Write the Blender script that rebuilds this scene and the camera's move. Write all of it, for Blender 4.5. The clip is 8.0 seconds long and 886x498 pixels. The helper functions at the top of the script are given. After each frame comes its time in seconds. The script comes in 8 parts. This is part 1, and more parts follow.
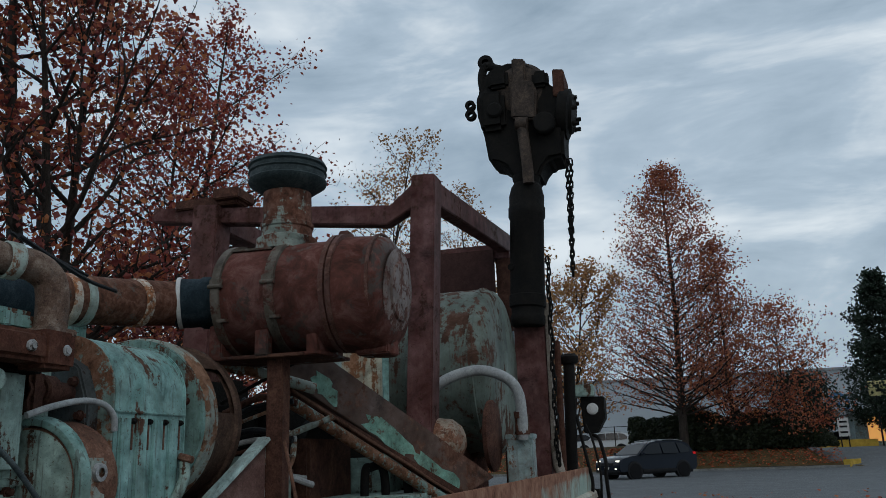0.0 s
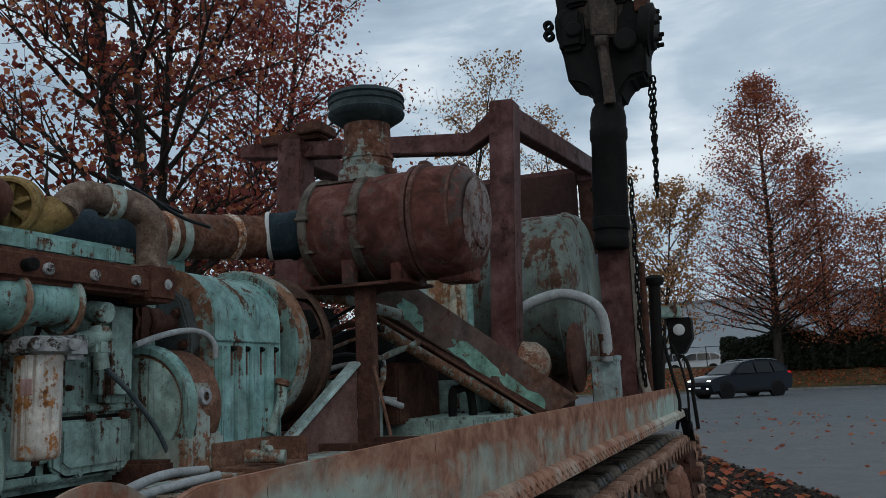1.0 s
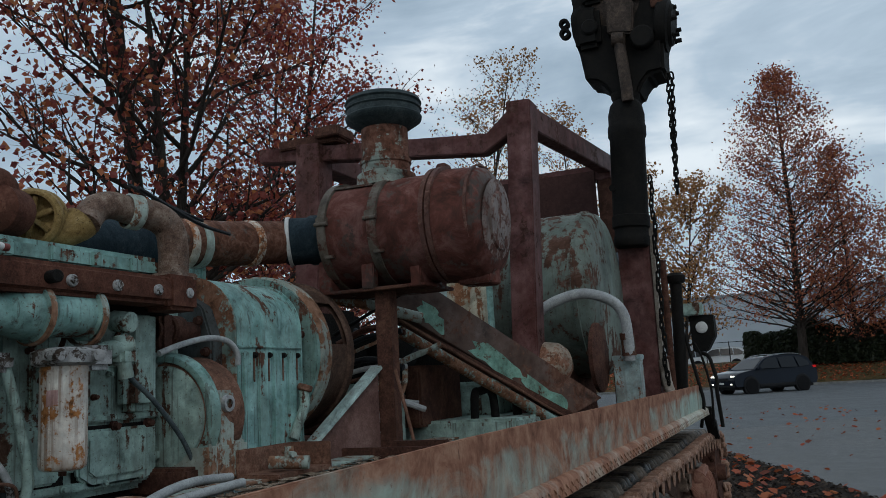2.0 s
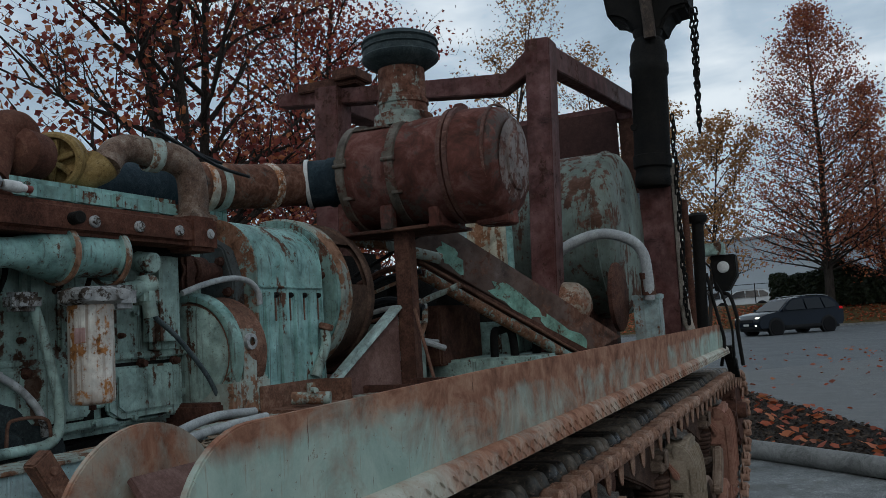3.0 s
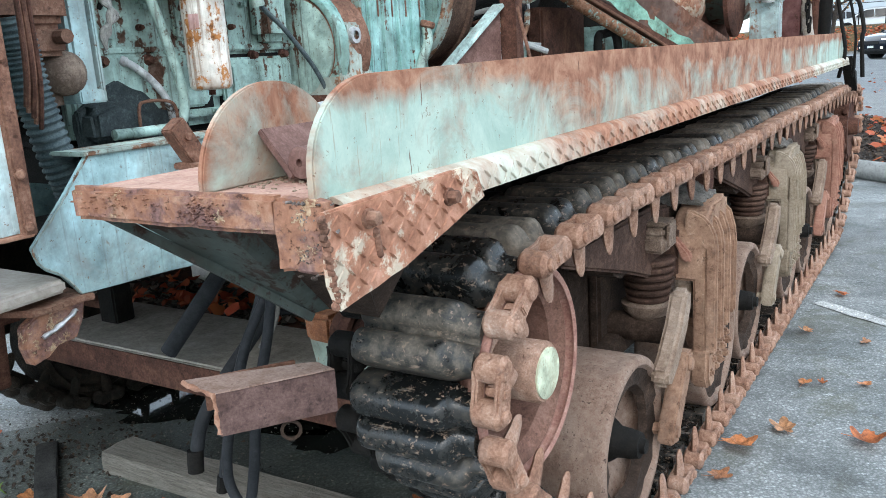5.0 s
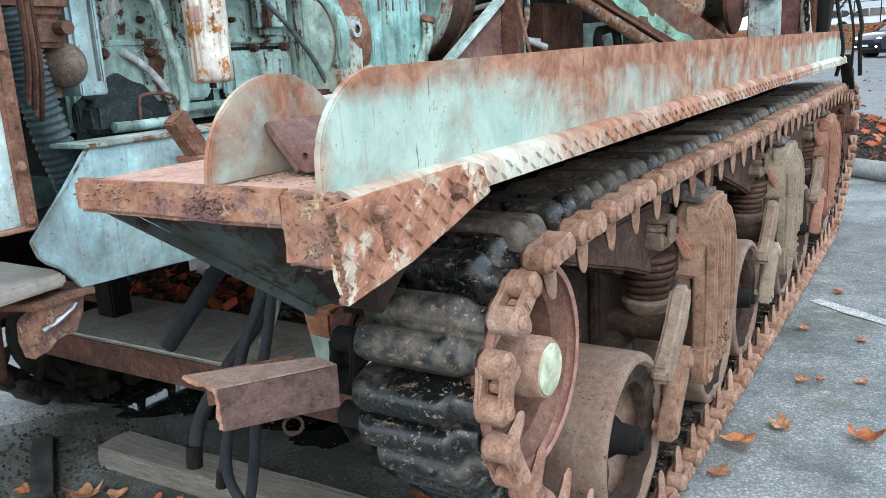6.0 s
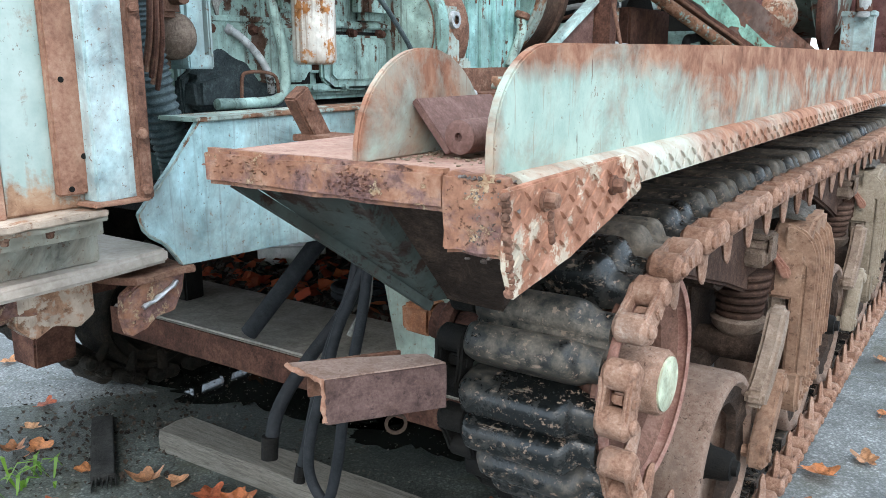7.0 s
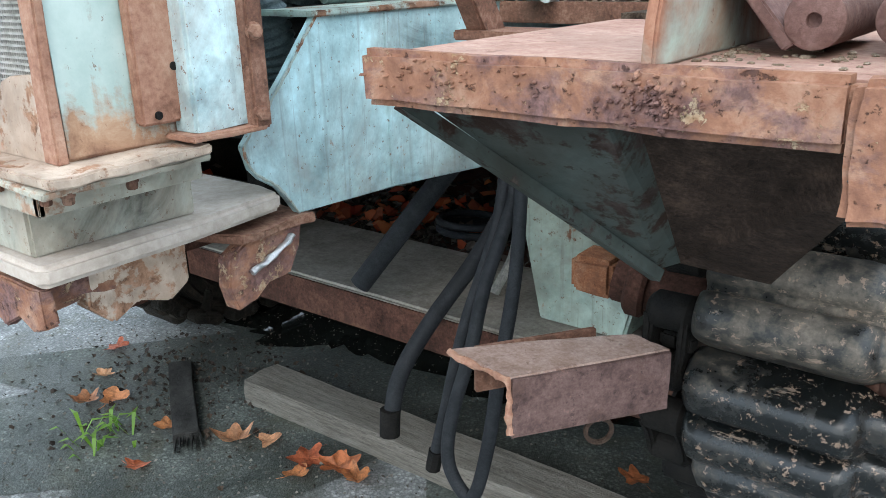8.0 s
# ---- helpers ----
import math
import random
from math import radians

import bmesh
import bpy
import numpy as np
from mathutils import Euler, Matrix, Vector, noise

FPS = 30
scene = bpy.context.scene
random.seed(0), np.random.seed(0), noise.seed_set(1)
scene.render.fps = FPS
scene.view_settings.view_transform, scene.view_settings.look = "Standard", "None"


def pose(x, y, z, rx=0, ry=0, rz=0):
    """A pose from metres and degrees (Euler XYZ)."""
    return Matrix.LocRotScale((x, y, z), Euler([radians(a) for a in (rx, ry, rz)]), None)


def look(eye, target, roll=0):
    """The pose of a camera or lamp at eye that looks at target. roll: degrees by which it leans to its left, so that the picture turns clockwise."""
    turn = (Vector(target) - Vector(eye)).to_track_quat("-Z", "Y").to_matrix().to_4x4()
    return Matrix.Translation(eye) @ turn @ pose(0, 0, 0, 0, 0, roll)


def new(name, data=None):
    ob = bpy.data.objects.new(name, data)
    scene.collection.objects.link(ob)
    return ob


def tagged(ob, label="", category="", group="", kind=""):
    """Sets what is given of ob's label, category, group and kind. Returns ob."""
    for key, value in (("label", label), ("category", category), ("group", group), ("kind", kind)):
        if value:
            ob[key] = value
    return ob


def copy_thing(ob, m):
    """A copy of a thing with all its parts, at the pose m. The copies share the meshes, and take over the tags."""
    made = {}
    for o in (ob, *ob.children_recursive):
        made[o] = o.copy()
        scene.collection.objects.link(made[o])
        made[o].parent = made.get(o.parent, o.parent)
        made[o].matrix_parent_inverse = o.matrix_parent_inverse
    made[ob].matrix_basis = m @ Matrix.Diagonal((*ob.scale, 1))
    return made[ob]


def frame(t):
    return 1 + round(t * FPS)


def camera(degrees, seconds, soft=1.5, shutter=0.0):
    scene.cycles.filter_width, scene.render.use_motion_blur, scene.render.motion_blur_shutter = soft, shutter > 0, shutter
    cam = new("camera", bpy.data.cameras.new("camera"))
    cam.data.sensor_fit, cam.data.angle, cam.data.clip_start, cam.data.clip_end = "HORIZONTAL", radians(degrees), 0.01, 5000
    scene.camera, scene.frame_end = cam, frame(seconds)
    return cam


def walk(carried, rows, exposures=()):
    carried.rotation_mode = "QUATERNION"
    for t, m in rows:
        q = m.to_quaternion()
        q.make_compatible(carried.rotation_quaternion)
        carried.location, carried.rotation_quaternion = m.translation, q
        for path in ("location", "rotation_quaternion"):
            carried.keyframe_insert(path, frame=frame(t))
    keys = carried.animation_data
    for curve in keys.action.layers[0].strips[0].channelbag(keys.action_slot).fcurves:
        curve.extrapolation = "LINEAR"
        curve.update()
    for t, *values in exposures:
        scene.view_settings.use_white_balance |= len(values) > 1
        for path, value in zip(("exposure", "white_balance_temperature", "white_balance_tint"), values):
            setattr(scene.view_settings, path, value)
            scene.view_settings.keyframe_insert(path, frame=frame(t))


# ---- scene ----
cam = camera(56.8, 8.0, 0.6)
PATH = [
    (0, (0.528, -0.606, 1.337), (0.115, 0.890, 1.728), -2.0),
    (0.5, (0.542, -0.622, 1.338), (0.071, 0.867, 1.686), -2.4),
    (1, (0.557, -0.634, 1.338), (-0.027, 0.834, 1.592), -2.5),
    (1.5, (0.552, -0.632, 1.350), (-0.066, 0.824, 1.590), -3.3),
    (1.7, (0.553, -0.633, 1.354), (-0.064, 0.822, 1.608), -3.2),
    (2.8, (0.571, -0.630, 1.336), (-0.062, 0.818, 1.577), -3.9),
    (3, (0.579, -0.638, 1.333), (-0.093, 0.806, 1.483), -3.6),
    (3.5, (0.604, -0.664, 1.308), (-0.190, 0.720, 1.184), -3.2),
    (4, (0.586, -0.670, 1.271), (-0.261, 0.656, 0.975), -3.9),
    (4.5, (0.581, -0.674, 1.258), (-0.268, 0.635, 0.905), -3.9),
    (6, (0.559, -0.681, 1.253), (-0.274, 0.633, 0.878), -3.2),
    (6.5, (0.531, -0.686, 1.252), (-0.303, 0.628, 0.882), -2.8),
    (7, (0.403, -0.702, 1.223), (-0.486, 0.578, 0.862), -0.1),
    (7.5, (0.211, -0.596, 1.180), (-0.714, 0.635, 0.746), 0.4),
    (8, (0.026, -0.514, 1.176), (-0.911, 0.671, 0.652), -1.5),
]
EXPOSURES = [(0, -1.0), (0.5, -1.0), (1.0, -0.9), (1.7, -0.85), (2.8, -0.95), (3.1, -0.82), (3.5, 0.55), (4.0, 1.22), (4.7, 1.40), (8.0, 1.40)]
walk(cam, [(t, look(eye, target, roll)) for t, eye, target, roll in PATH], EXPOSURES)

# ---- world and sun: a grey, cloudy autumn afternoon ----
SUN_UP, SUN_ROUND = 38.0, 150.0
world = bpy.data.worlds.new("overcast_sky")
scene.world = world
world.use_nodes = True


class Nodes:
    """A short hand for building node trees."""

    def __init__(self, tree):
        self.tree = tree
        tree.nodes.clear()

    def add(self, kind, values=None, data_type="", blend_type="", operation="", use_clamp=False):
        node = self.tree.nodes.new(kind)
        if data_type:
            node.data_type = data_type
        if blend_type:
            node.blend_type = blend_type
        if operation:
            node.operation, node.use_clamp = operation, use_clamp
        for key, value in (values or {}).items():
            if isinstance(value, bpy.types.NodeSocket):
                self.tree.links.new(value, node.inputs[key])
            else:
                node.inputs[key].default_value = value
        return node

    def coords(self, scale=(1, 1, 1), which="Object"):
        tc = self.add("ShaderNodeTexCoord")
        return self.add("ShaderNodeMapping", {"Vector": tc.outputs[which], "Scale": scale}).outputs[0]

    def own(self, scale=(1, 1, 1)):
        """Object coordinates shifted by the object's own chance, so that alike pieces wear differently."""
        r = self.add("ShaderNodeObjectInfo").outputs["Random"]
        far = self.add("ShaderNodeCombineXYZ", {"X": self.math("MULTIPLY", r, 31.0), "Y": self.math("MULTIPLY", r, 17.0), "Z": self.math("MULTIPLY", r, 23.0)}).outputs[0]
        return self.add("ShaderNodeVectorMath", {0: self.coords(scale), 1: far}).outputs[0]

    def noise(self, vec, scale, detail=4.0, rough=0.55, distort=0.0):
        return self.add("ShaderNodeTexNoise", {"Vector": vec, "Scale": scale, "Detail": detail, "Roughness": rough, "Distortion": distort}).outputs[0]

    def ramp(self, fac, stops):
        node = self.add("ShaderNodeValToRGB", {"Fac": fac})
        el = node.color_ramp.elements
        while len(el) < len(stops):
            el.new(0.5)
        for e, (p, c) in zip(el, stops):
            e.position = p
            e.color = (*c, 1) if isinstance(c, tuple) else (c, c, c, 1)
        return node.outputs[0]

    def mix(self, fac, a, b, blend="MIX"):
        node = self.add("ShaderNodeMix", data_type="RGBA", blend_type=blend)
        for key, value in ((0, fac), (6, a), (7, b)):
            if isinstance(value, bpy.types.NodeSocket):
                self.tree.links.new(value, node.inputs[key])
            else:
                node.inputs[key].default_value = (*value, 1) if isinstance(value, tuple) else value
        return node.outputs[2]

    def math(self, op, a, b=0.0, clamp=False):
        node = self.add("ShaderNodeMath", operation=op, use_clamp=clamp)
        for key, value in ((0, a), (1, b)):
            if isinstance(value, bpy.types.NodeSocket):
                self.tree.links.new(value, node.inputs[key])
            else:
                node.inputs[key].default_value = value
        return node.outputs[0]


n = Nodes(world.node_tree)
sky = n.add("ShaderNodeTexSky")
sky.sky_type, sky.sun_disc = "NISHITA", False
sky.sun_elevation, sky.sun_rotation = radians(SUN_UP), radians(SUN_ROUND)
sky.air_density, sky.dust_density = 1.6, 3.0
vec = n.coords((1.0, 1.0, 3.2), "Generated")
c1 = n.noise(vec, 2.2, 6.0, 0.55, 0.7)
c2 = n.noise(vec, 7.0, 5.0, 0.6, 0.4)
cl = n.math("ADD", n.math("MULTIPLY", c1, 0.75), n.math("MULTIPLY", c2, 0.25))
grey = n.ramp(cl, [(0.36, (3.2, 4.3, 5.4)), (0.5, (5.1, 6.35, 7.6)), (0.62, (9.0, 9.9, 10.6))])
both = n.mix(0.88, sky.outputs[0], grey)
bg = n.add("ShaderNodeBackground", {"Color": both, "Strength": 0.17})
out = n.add("ShaderNodeOutputWorld", {"Surface": bg.outputs[0]})

sun = new("sun", bpy.data.lights.new("sun", "SUN"))
sun.data.energy, sun.data.angle, sun.data.color = 0.5, radians(25), (1.0, 0.97, 0.93)
sun.rotation_euler = (radians(90 - SUN_UP), 0, radians(180 - SUN_ROUND))


# ---- materials ----
def material(name):
    m = bpy.data.materials.new(name)
    m.use_nodes = True
    return m, Nodes(m.node_tree)


def finish(m, nn, color, rough=0.7, metal=0.0, height=None, bump=0.3, dist=0.004, **extra):
    values = {"Base Color": color, "Roughness": rough, "Metallic": metal, "Specular IOR Level": 0.14, **extra}
    if isinstance(color, tuple):
        values["Base Color"] = (*color, 1)
    if height is not None:
        values["Normal"] = nn.add("ShaderNodeBump", {"Height": height, "Strength": bump, "Distance": dist}).outputs[0]
    b = nn.add("ShaderNodeBsdfPrincipled", values)
    nn.add("ShaderNodeOutputMaterial", {"Surface": b.outputs[0]})
    return m


def spread(nn, k, gain):
    """Widen a noise value about its middle."""
    return nn.math("ADD", nn.math("MULTIPLY", nn.math("SUBTRACT", k, 0.5), gain), 0.5, True)


def painted(name, paint, rust, amount, streaks=0.5, size=7.0, dark=(0.035, 0.02, 0.015), gloss=0.5, faded=None):
    """Old paint that gives way to rust. amount: 0 none to 1 all rust; streaks: runs of rust and dirt down the sheet."""
    m, nn = material(name)
    v = nn.coords()
    big = nn.noise(v, size * 0.45, 6, 0.62, 0.5)
    mid = nn.noise(v, size * 2.4, 6, 0.65, 0.3)
    fine = nn.noise(v, size * 9.0, 6, 0.7)
    run = nn.noise(nn.coords((26, 26, 2.0)), 1.0, 5, 0.6, 0.4)
    thin = nn.noise(nn.coords((75, 75, 2.6)), 1.0, 4, 0.6, 0.3)
    k = nn.math("ADD", nn.math("MULTIPLY", big, 0.46), nn.math("ADD", nn.math("MULTIPLY", mid, 0.30), nn.math("MULTIPLY", fine, 0.24)))
    k = nn.math("ADD", k, nn.math("MULTIPLY", nn.math("SUBTRACT", run, 0.5), streaks * 0.55))
    edge = 0.70 - amount * 0.42
    mask = nn.ramp(k, [(edge - 0.014, 0.0), (edge + 0.014, 1.0)])
    halo = nn.ramp(k, [(edge - 0.13, 0.0), (edge, 1.0)])
    fade = faded or tuple(min(1.0, c * 1.38 + 0.07) for c in paint)
    col = nn.mix(nn.ramp(spread(nn, nn.noise(v, size * 1.7, 6, 0.65), 1.7), [(0.2, 0.0), (0.8, 1.0)]), tuple(c * 0.60 for c in paint), fade)
    col = nn.mix(nn.math("MULTIPLY", halo, 0.5), col, tuple(0.5 * a + 0.5 * b for a, b in zip(paint, rust)))
    brown = nn.ramp(nn.noise(nn.coords((1.0, 1.0, 0.55)), size * 0.8, 7, 0.7, 0.9), [(0.46, 0.0), (0.66, 0.62)])
    col = nn.mix(brown, col, tuple(0.35 * a + 0.65 * b for a, b in zip(paint, (rust[0] * 0.8 + 0.03, rust[1] * 0.8 + 0.025, rust[2] * 0.8 + 0.02))))
    wash = nn.ramp(thin, [(0.57, 0.0), (0.66, min(1.0, streaks))])
    col = nn.mix(nn.math("MULTIPLY", wash, 0.65), col, tuple(0.5 * a + 0.012 for a in rust))
    specks = nn.ramp(nn.noise(v, size * 16, 4, 0.75), [(0.62, 0.0), (0.66, 1.0)])
    col = nn.mix(nn.math("MULTIPLY", specks, 0.8), col, tuple(c * 0.7 for c in rust))
    r2 = nn.ramp(spread(nn, nn.noise(v, size * 4.0, 7, 0.72, 0.5), 1.5), [(0.2, dark), (0.48, rust), (0.8, tuple(min(1, c * 1.45 + 0.05) for c in rust))])
    col = nn.mix(mask, col, r2)
    grime = nn.ramp(spread(nn, nn.noise(v, size * 0.9, 7, 0.7, 0.8), 1.6), [(0.12, 0.20), (0.34, 0.76), (0.55, 1.03), (0.9, 1.24)])
    col = nn.mix(1.0, col, grime, "MULTIPLY")
    rg = nn.math("ADD", gloss, nn.math("MULTIPLY", mask, 0.92 - gloss - 0.04))
    h = nn.math("ADD", nn.math("MULTIPLY", mask, -0.6), nn.math("MULTIPLY", fine, nn.math("ADD", 0.3, nn.math("MULTIPLY", mask, 1.0))))
    return finish(m, nn, col, rg, 0.0, h, 0.6, 0.003)


def rough_stuff(name, stops, size, bump=0.5, rough=0.9, dist=0.004, stretch=(1, 1, 1), fine=6.0, metal=0.0, pits=0.5):
    """A surface of one kind with stains, grain, dark pits and pale scuffs. stops: colour ramp over three scales of noise."""
    m, nn = material(name)
    v = nn.own(stretch)
    a = nn.noise(v, size, 7, 0.64, 0.5)
    b = nn.noise(v, size * fine, 6, 0.7)
    c = nn.noise(v, size * fine * 4.0, 4, 0.7)
    k = nn.math("ADD", nn.math("MULTIPLY", a, 0.46), nn.math("ADD", nn.math("MULTIPLY", b, 0.34), nn.math("MULTIPLY", c, 0.20)))
    col = nn.ramp(spread(nn, k, 1.95), stops)
    pit = nn.ramp(nn.noise(v, size * fine * 1.3, 5, 0.7, 0.3), [(0.60, 0.0), (0.66, pits)])
    low, high = stops[0][1], stops[-1][1]
    col = nn.mix(pit, col, tuple(q * 0.7 for q in low))
    scuff = nn.ramp(nn.noise(v, size * fine * 0.7, 6, 0.75, 0.4), [(0.63, 0.0), (0.70, pits * 0.7)])
    col = nn.mix(scuff, col, tuple(min(1.0, q * 1.25) for q in high))
    stain = nn.ramp(nn.noise(v, size * 1.7, 8, 0.75, 0.2), [(0.53, 0.0), (0.575, 1.0)])
    col = nn.mix(nn.math("MULTIPLY", stain, 0.45 * min(1.0, pits * 2)), col, tuple(0.75 * q + 0.25 * r for q, r in zip(low, high)))
    fleck = nn.ramp(nn.noise(v, size * fine * 2.6, 5, 0.75, 0.2), [(0.64, 0.0), (0.675, 1.0)])
    col = nn.mix(nn.math("MULTIPLY", fleck, 0.5 * pits), col, tuple(q * 0.55 for q in low))
    h = nn.math("SUBTRACT", nn.math("ADD", b, nn.math("MULTIPLY", c, 0.5)), nn.math("MULTIPLY", nn.math("ADD", pit, nn.math("MULTIPLY", stain, 0.4)), 0.8))
    return finish(m, nn, col, rough, metal, h, bump, dist)


RUST = (0.27, 0.115, 0.07)
TEAL = painted("teal_paint", (0.20, 0.405, 0.36), (0.105, 0.050, 0.031), 0.30, 0.85, 8.0, faded=(0.36, 0.60, 0.56))
HOOD = painted("streaked_hood_paint", (0.20, 0.42, 0.38), (0.10, 0.05, 0.032), 0.26, 1.0, 7.0, faded=(0.37, 0.61, 0.58))
TEAL_DIRTY = painted("dirty_teal_paint", (0.33, 0.475, 0.42), (0.085, 0.045, 0.029), 0.27, 0.85, 9.0, faded=(0.48, 0.66, 0.60))
TEAL_CLEAN = painted("pale_blue_paint", (0.32, 0.475, 0.485), (0.23, 0.13, 0.08), 0.19, 0.45, 6.0)
TEAL_RUSTY = painted("rust_streaked_teal_paint", (0.33, 0.43, 0.39), (0.22, 0.115, 0.07), 0.46, 0.6, 6.0)
OXIDE = painted("red_oxide_paint", (0.085, 0.021, 0.018), (0.065, 0.027, 0.020), 0.34, 0.4, 6.0, gloss=0.6)
CLEANER = painted("brown_rust_paint", (0.042, 0.034, 0.026), (0.105, 0.037, 0.028), 0.56, 0.2, 2.6, gloss=0.42)
CLEANER_BAND = painted("olive_band_paint", (0.075, 0.064, 0.046), (0.08, 0.036, 0.026), 0.36, 0.2, 9.0, gloss=0.55)
CLEANER_RED = painted("red_rust_ridge", (0.085, 0.030, 0.023), (0.11, 0.05, 0.036), 0.4, 0.2, 9.0, gloss=0.6)
CLEANER_END = painted("scratched_end_plate", (0.15, 0.115, 0.10), (0.10, 0.045, 0.034), 0.45, 0.5, 7.0, gloss=0.4)
TANK = painted("tank_paint", (0.125, 0.17, 0.145), (0.085, 0.042, 0.028), 0.40, 0.5, 2.2)
DECK = rough_stuff("rusty_deck", [(0.15, (0.19, 0.10, 0.078)), (0.42, (0.33, 0.19, 0.148)), (0.60, (0.41, 0.26, 0.205)), (0.85, (0.53, 0.385, 0.32))], 3.0, 0.4, 0.9, 0.003, fine=12, pits=0.5)
def edge_rust(name):
    """A thick edge of old plate: orange scale with purple-black blotches, ochre chips where scale has come off, and pits."""
    m, nn = material(name)
    v = nn.coords()
    base = nn.ramp(spread(nn, nn.noise(v, 26.0, 7, 0.72, 0.3), 1.6), [(0.15, (0.13, 0.058, 0.040)), (0.5, (0.265, 0.13, 0.082)), (0.85, (0.40, 0.25, 0.18))])
    blotch = nn.ramp(nn.noise(nn.coords((1.0, 1.0, 1.5)), 15.0, 8, 0.72, 0.3), [(0.47, 0.0), (0.53, 0.55), (0.60, 1.0)])
    col = nn.mix(nn.math("MULTIPLY", blotch, 0.8), base, nn.ramp(nn.noise(v, 120.0, 4, 0.7), [(0.4, (0.07, 0.042, 0.046)), (0.65, (0.20, 0.12, 0.115))]))
    chip = nn.ramp(nn.noise(v, 21.0, 8, 0.78, 0.2), [(0.575, 0.0), (0.595, 1.0)])
    col = nn.mix(nn.math("MULTIPLY", chip, 0.75), col, nn.ramp(nn.noise(v, 70.0, 4, 0.7), [(0.4, (0.33, 0.21, 0.12)), (0.6, (0.50, 0.39, 0.26))]))
    pit = nn.ramp(nn.noise(v, 95.0, 5, 0.72), [(0.60, 0.0), (0.65, 1.0)])
    col = nn.mix(nn.math("MULTIPLY", pit, 0.75), col, (0.05, 0.028, 0.024))
    h = nn.math("SUBTRACT", nn.math("MULTIPLY", nn.noise(v, 60.0, 6, 0.7), 0.8), nn.math("ADD", nn.math("MULTIPLY", chip, 0.5), pit))
    return finish(m, nn, col, 0.88, 0.0, h, 0.7, 0.004)


EDGE = edge_rust("flaking_rust_edge")
CRUMB = rough_stuff("brown_crumbs", [(0.2, (0.06, 0.042, 0.03)), (0.5, (0.20, 0.145, 0.10)), (0.8, (0.5, 0.44, 0.37))], 60.0, 0.4, 0.95)
LINK = rough_stuff("rusty_link_steel", [(0.18, (0.075, 0.040, 0.030)), (0.42, (0.24, 0.128, 0.086)), (0.62, (0.36, 0.225, 0.165)), (0.85, (0.52, 0.41, 0.345))], 5.0, 0.6, 0.75, fine=9, pits=0.35)
BOGIE = rough_stuff("rusty_cast_steel", [(0.15, (0.075, 0.040, 0.028)), (0.42, (0.22, 0.128, 0.086)), (0.62, (0.30, 0.185, 0.128)), (0.85, (0.44, 0.31, 0.23))], 6.0, 0.5, fine=5, pits=0.6)
BOGIE_GREY = rough_stuff("dusty_cast_steel", [(0.15, (0.11, 0.085, 0.06)), (0.45, (0.24, 0.19, 0.14)), (0.85, (0.40, 0.34, 0.27))], 3.0, 0.4, fine=10, pits=0.4)
BOGIE_RED = rough_stuff("red_cast_steel", [(0.15, (0.11, 0.05, 0.038)), (0.45, (0.26, 0.125, 0.09)), (0.85, (0.40, 0.24, 0.18))], 3.0, 0.4, fine=10, pits=0.4)
RUSTY = rough_stuff("rust", [(0.2, (0.05, 0.026, 0.019)), (0.5, (0.17, 0.085, 0.058)), (0.82, (0.34, 0.205, 0.145))], 7.0, 0.6)
DARK_RUST = rough_stuff("dark_rust", [(0.25, (0.025, 0.013, 0.01)), (0.5, (0.08, 0.036, 0.026)), (0.75, (0.15, 0.075, 0.05))], 7.0, 0.5)
HOSE = rough_stuff("black_hose", [(0.3, (0.010, 0.011, 0.013)), (0.7, (0.026, 0.028, 0.031))], 20.0, 0.2, 0.6)
# Greasy black; also laid into gaps and crevices in place of shade.
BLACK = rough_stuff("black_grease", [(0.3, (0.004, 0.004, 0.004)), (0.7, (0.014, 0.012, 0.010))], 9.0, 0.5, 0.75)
GREY_STEEL = rough_stuff("dusty_steel", [(0.3, (0.12, 0.115, 0.105)), (0.5, (0.24, 0.23, 0.21)), (0.7, (0.36, 0.34, 0.31))], 8.0, 0.3, 0.7)
DUST_PLATE = rough_stuff("dusty_plate", [(0.2, (0.28, 0.235, 0.195)), (0.5, (0.41, 0.35, 0.30)), (0.8, (0.51, 0.45, 0.40))], 4.0, 0.15, 0.9, pits=0.15)
ALU = rough_stuff("cast_aluminium", [(0.3, (0.3, 0.3, 0.3)), (0.7, (0.6, 0.6, 0.6))], 20.0, 0.3, 0.4, metal=0.7)
FILTER = painted("white_filter_paint", (0.62, 0.61, 0.56), (0.34, 0.14, 0.045), 0.40, 0.9, 8.0)
YELLOW = rough_stuff("faded_yellow_paint", [(0.2, (0.085, 0.05, 0.02)), (0.5, (0.25, 0.165, 0.06)), (0.8, (0.38, 0.28, 0.13))], 16.0, 0.3, 0.6, pits=0.8)
WHITE_HOSE = rough_stuff("grey_hose", [(0.3, (0.24, 0.25, 0.25)), (0.7, (0.45, 0.47, 0.47))], 14.0, 0.2, 0.6)
BLUE_HOSE = rough_stuff("blue_rubber", [(0.2, (0.007, 0.012, 0.017)), (0.5, (0.017, 0.029, 0.037)), (0.8, (0.045, 0.065, 0.076))], 14.0, 0.5, 0.85)
WOOD = rough_stuff("weathered_timber", [(0.2, (0.09, 0.08, 0.066)), (0.5, (0.31, 0.28, 0.24)), (0.8, (0.47, 0.43, 0.375))], 7.0, 1.0, 0.9, 0.010, (0.6, 7, 7), pits=0.7)
DARK_WOOD = rough_stuff("wet_dark_wood", [(0.3, (0.012, 0.012, 0.011)), (0.7, (0.05, 0.048, 0.045))], 6.0, 0.5, 0.7)
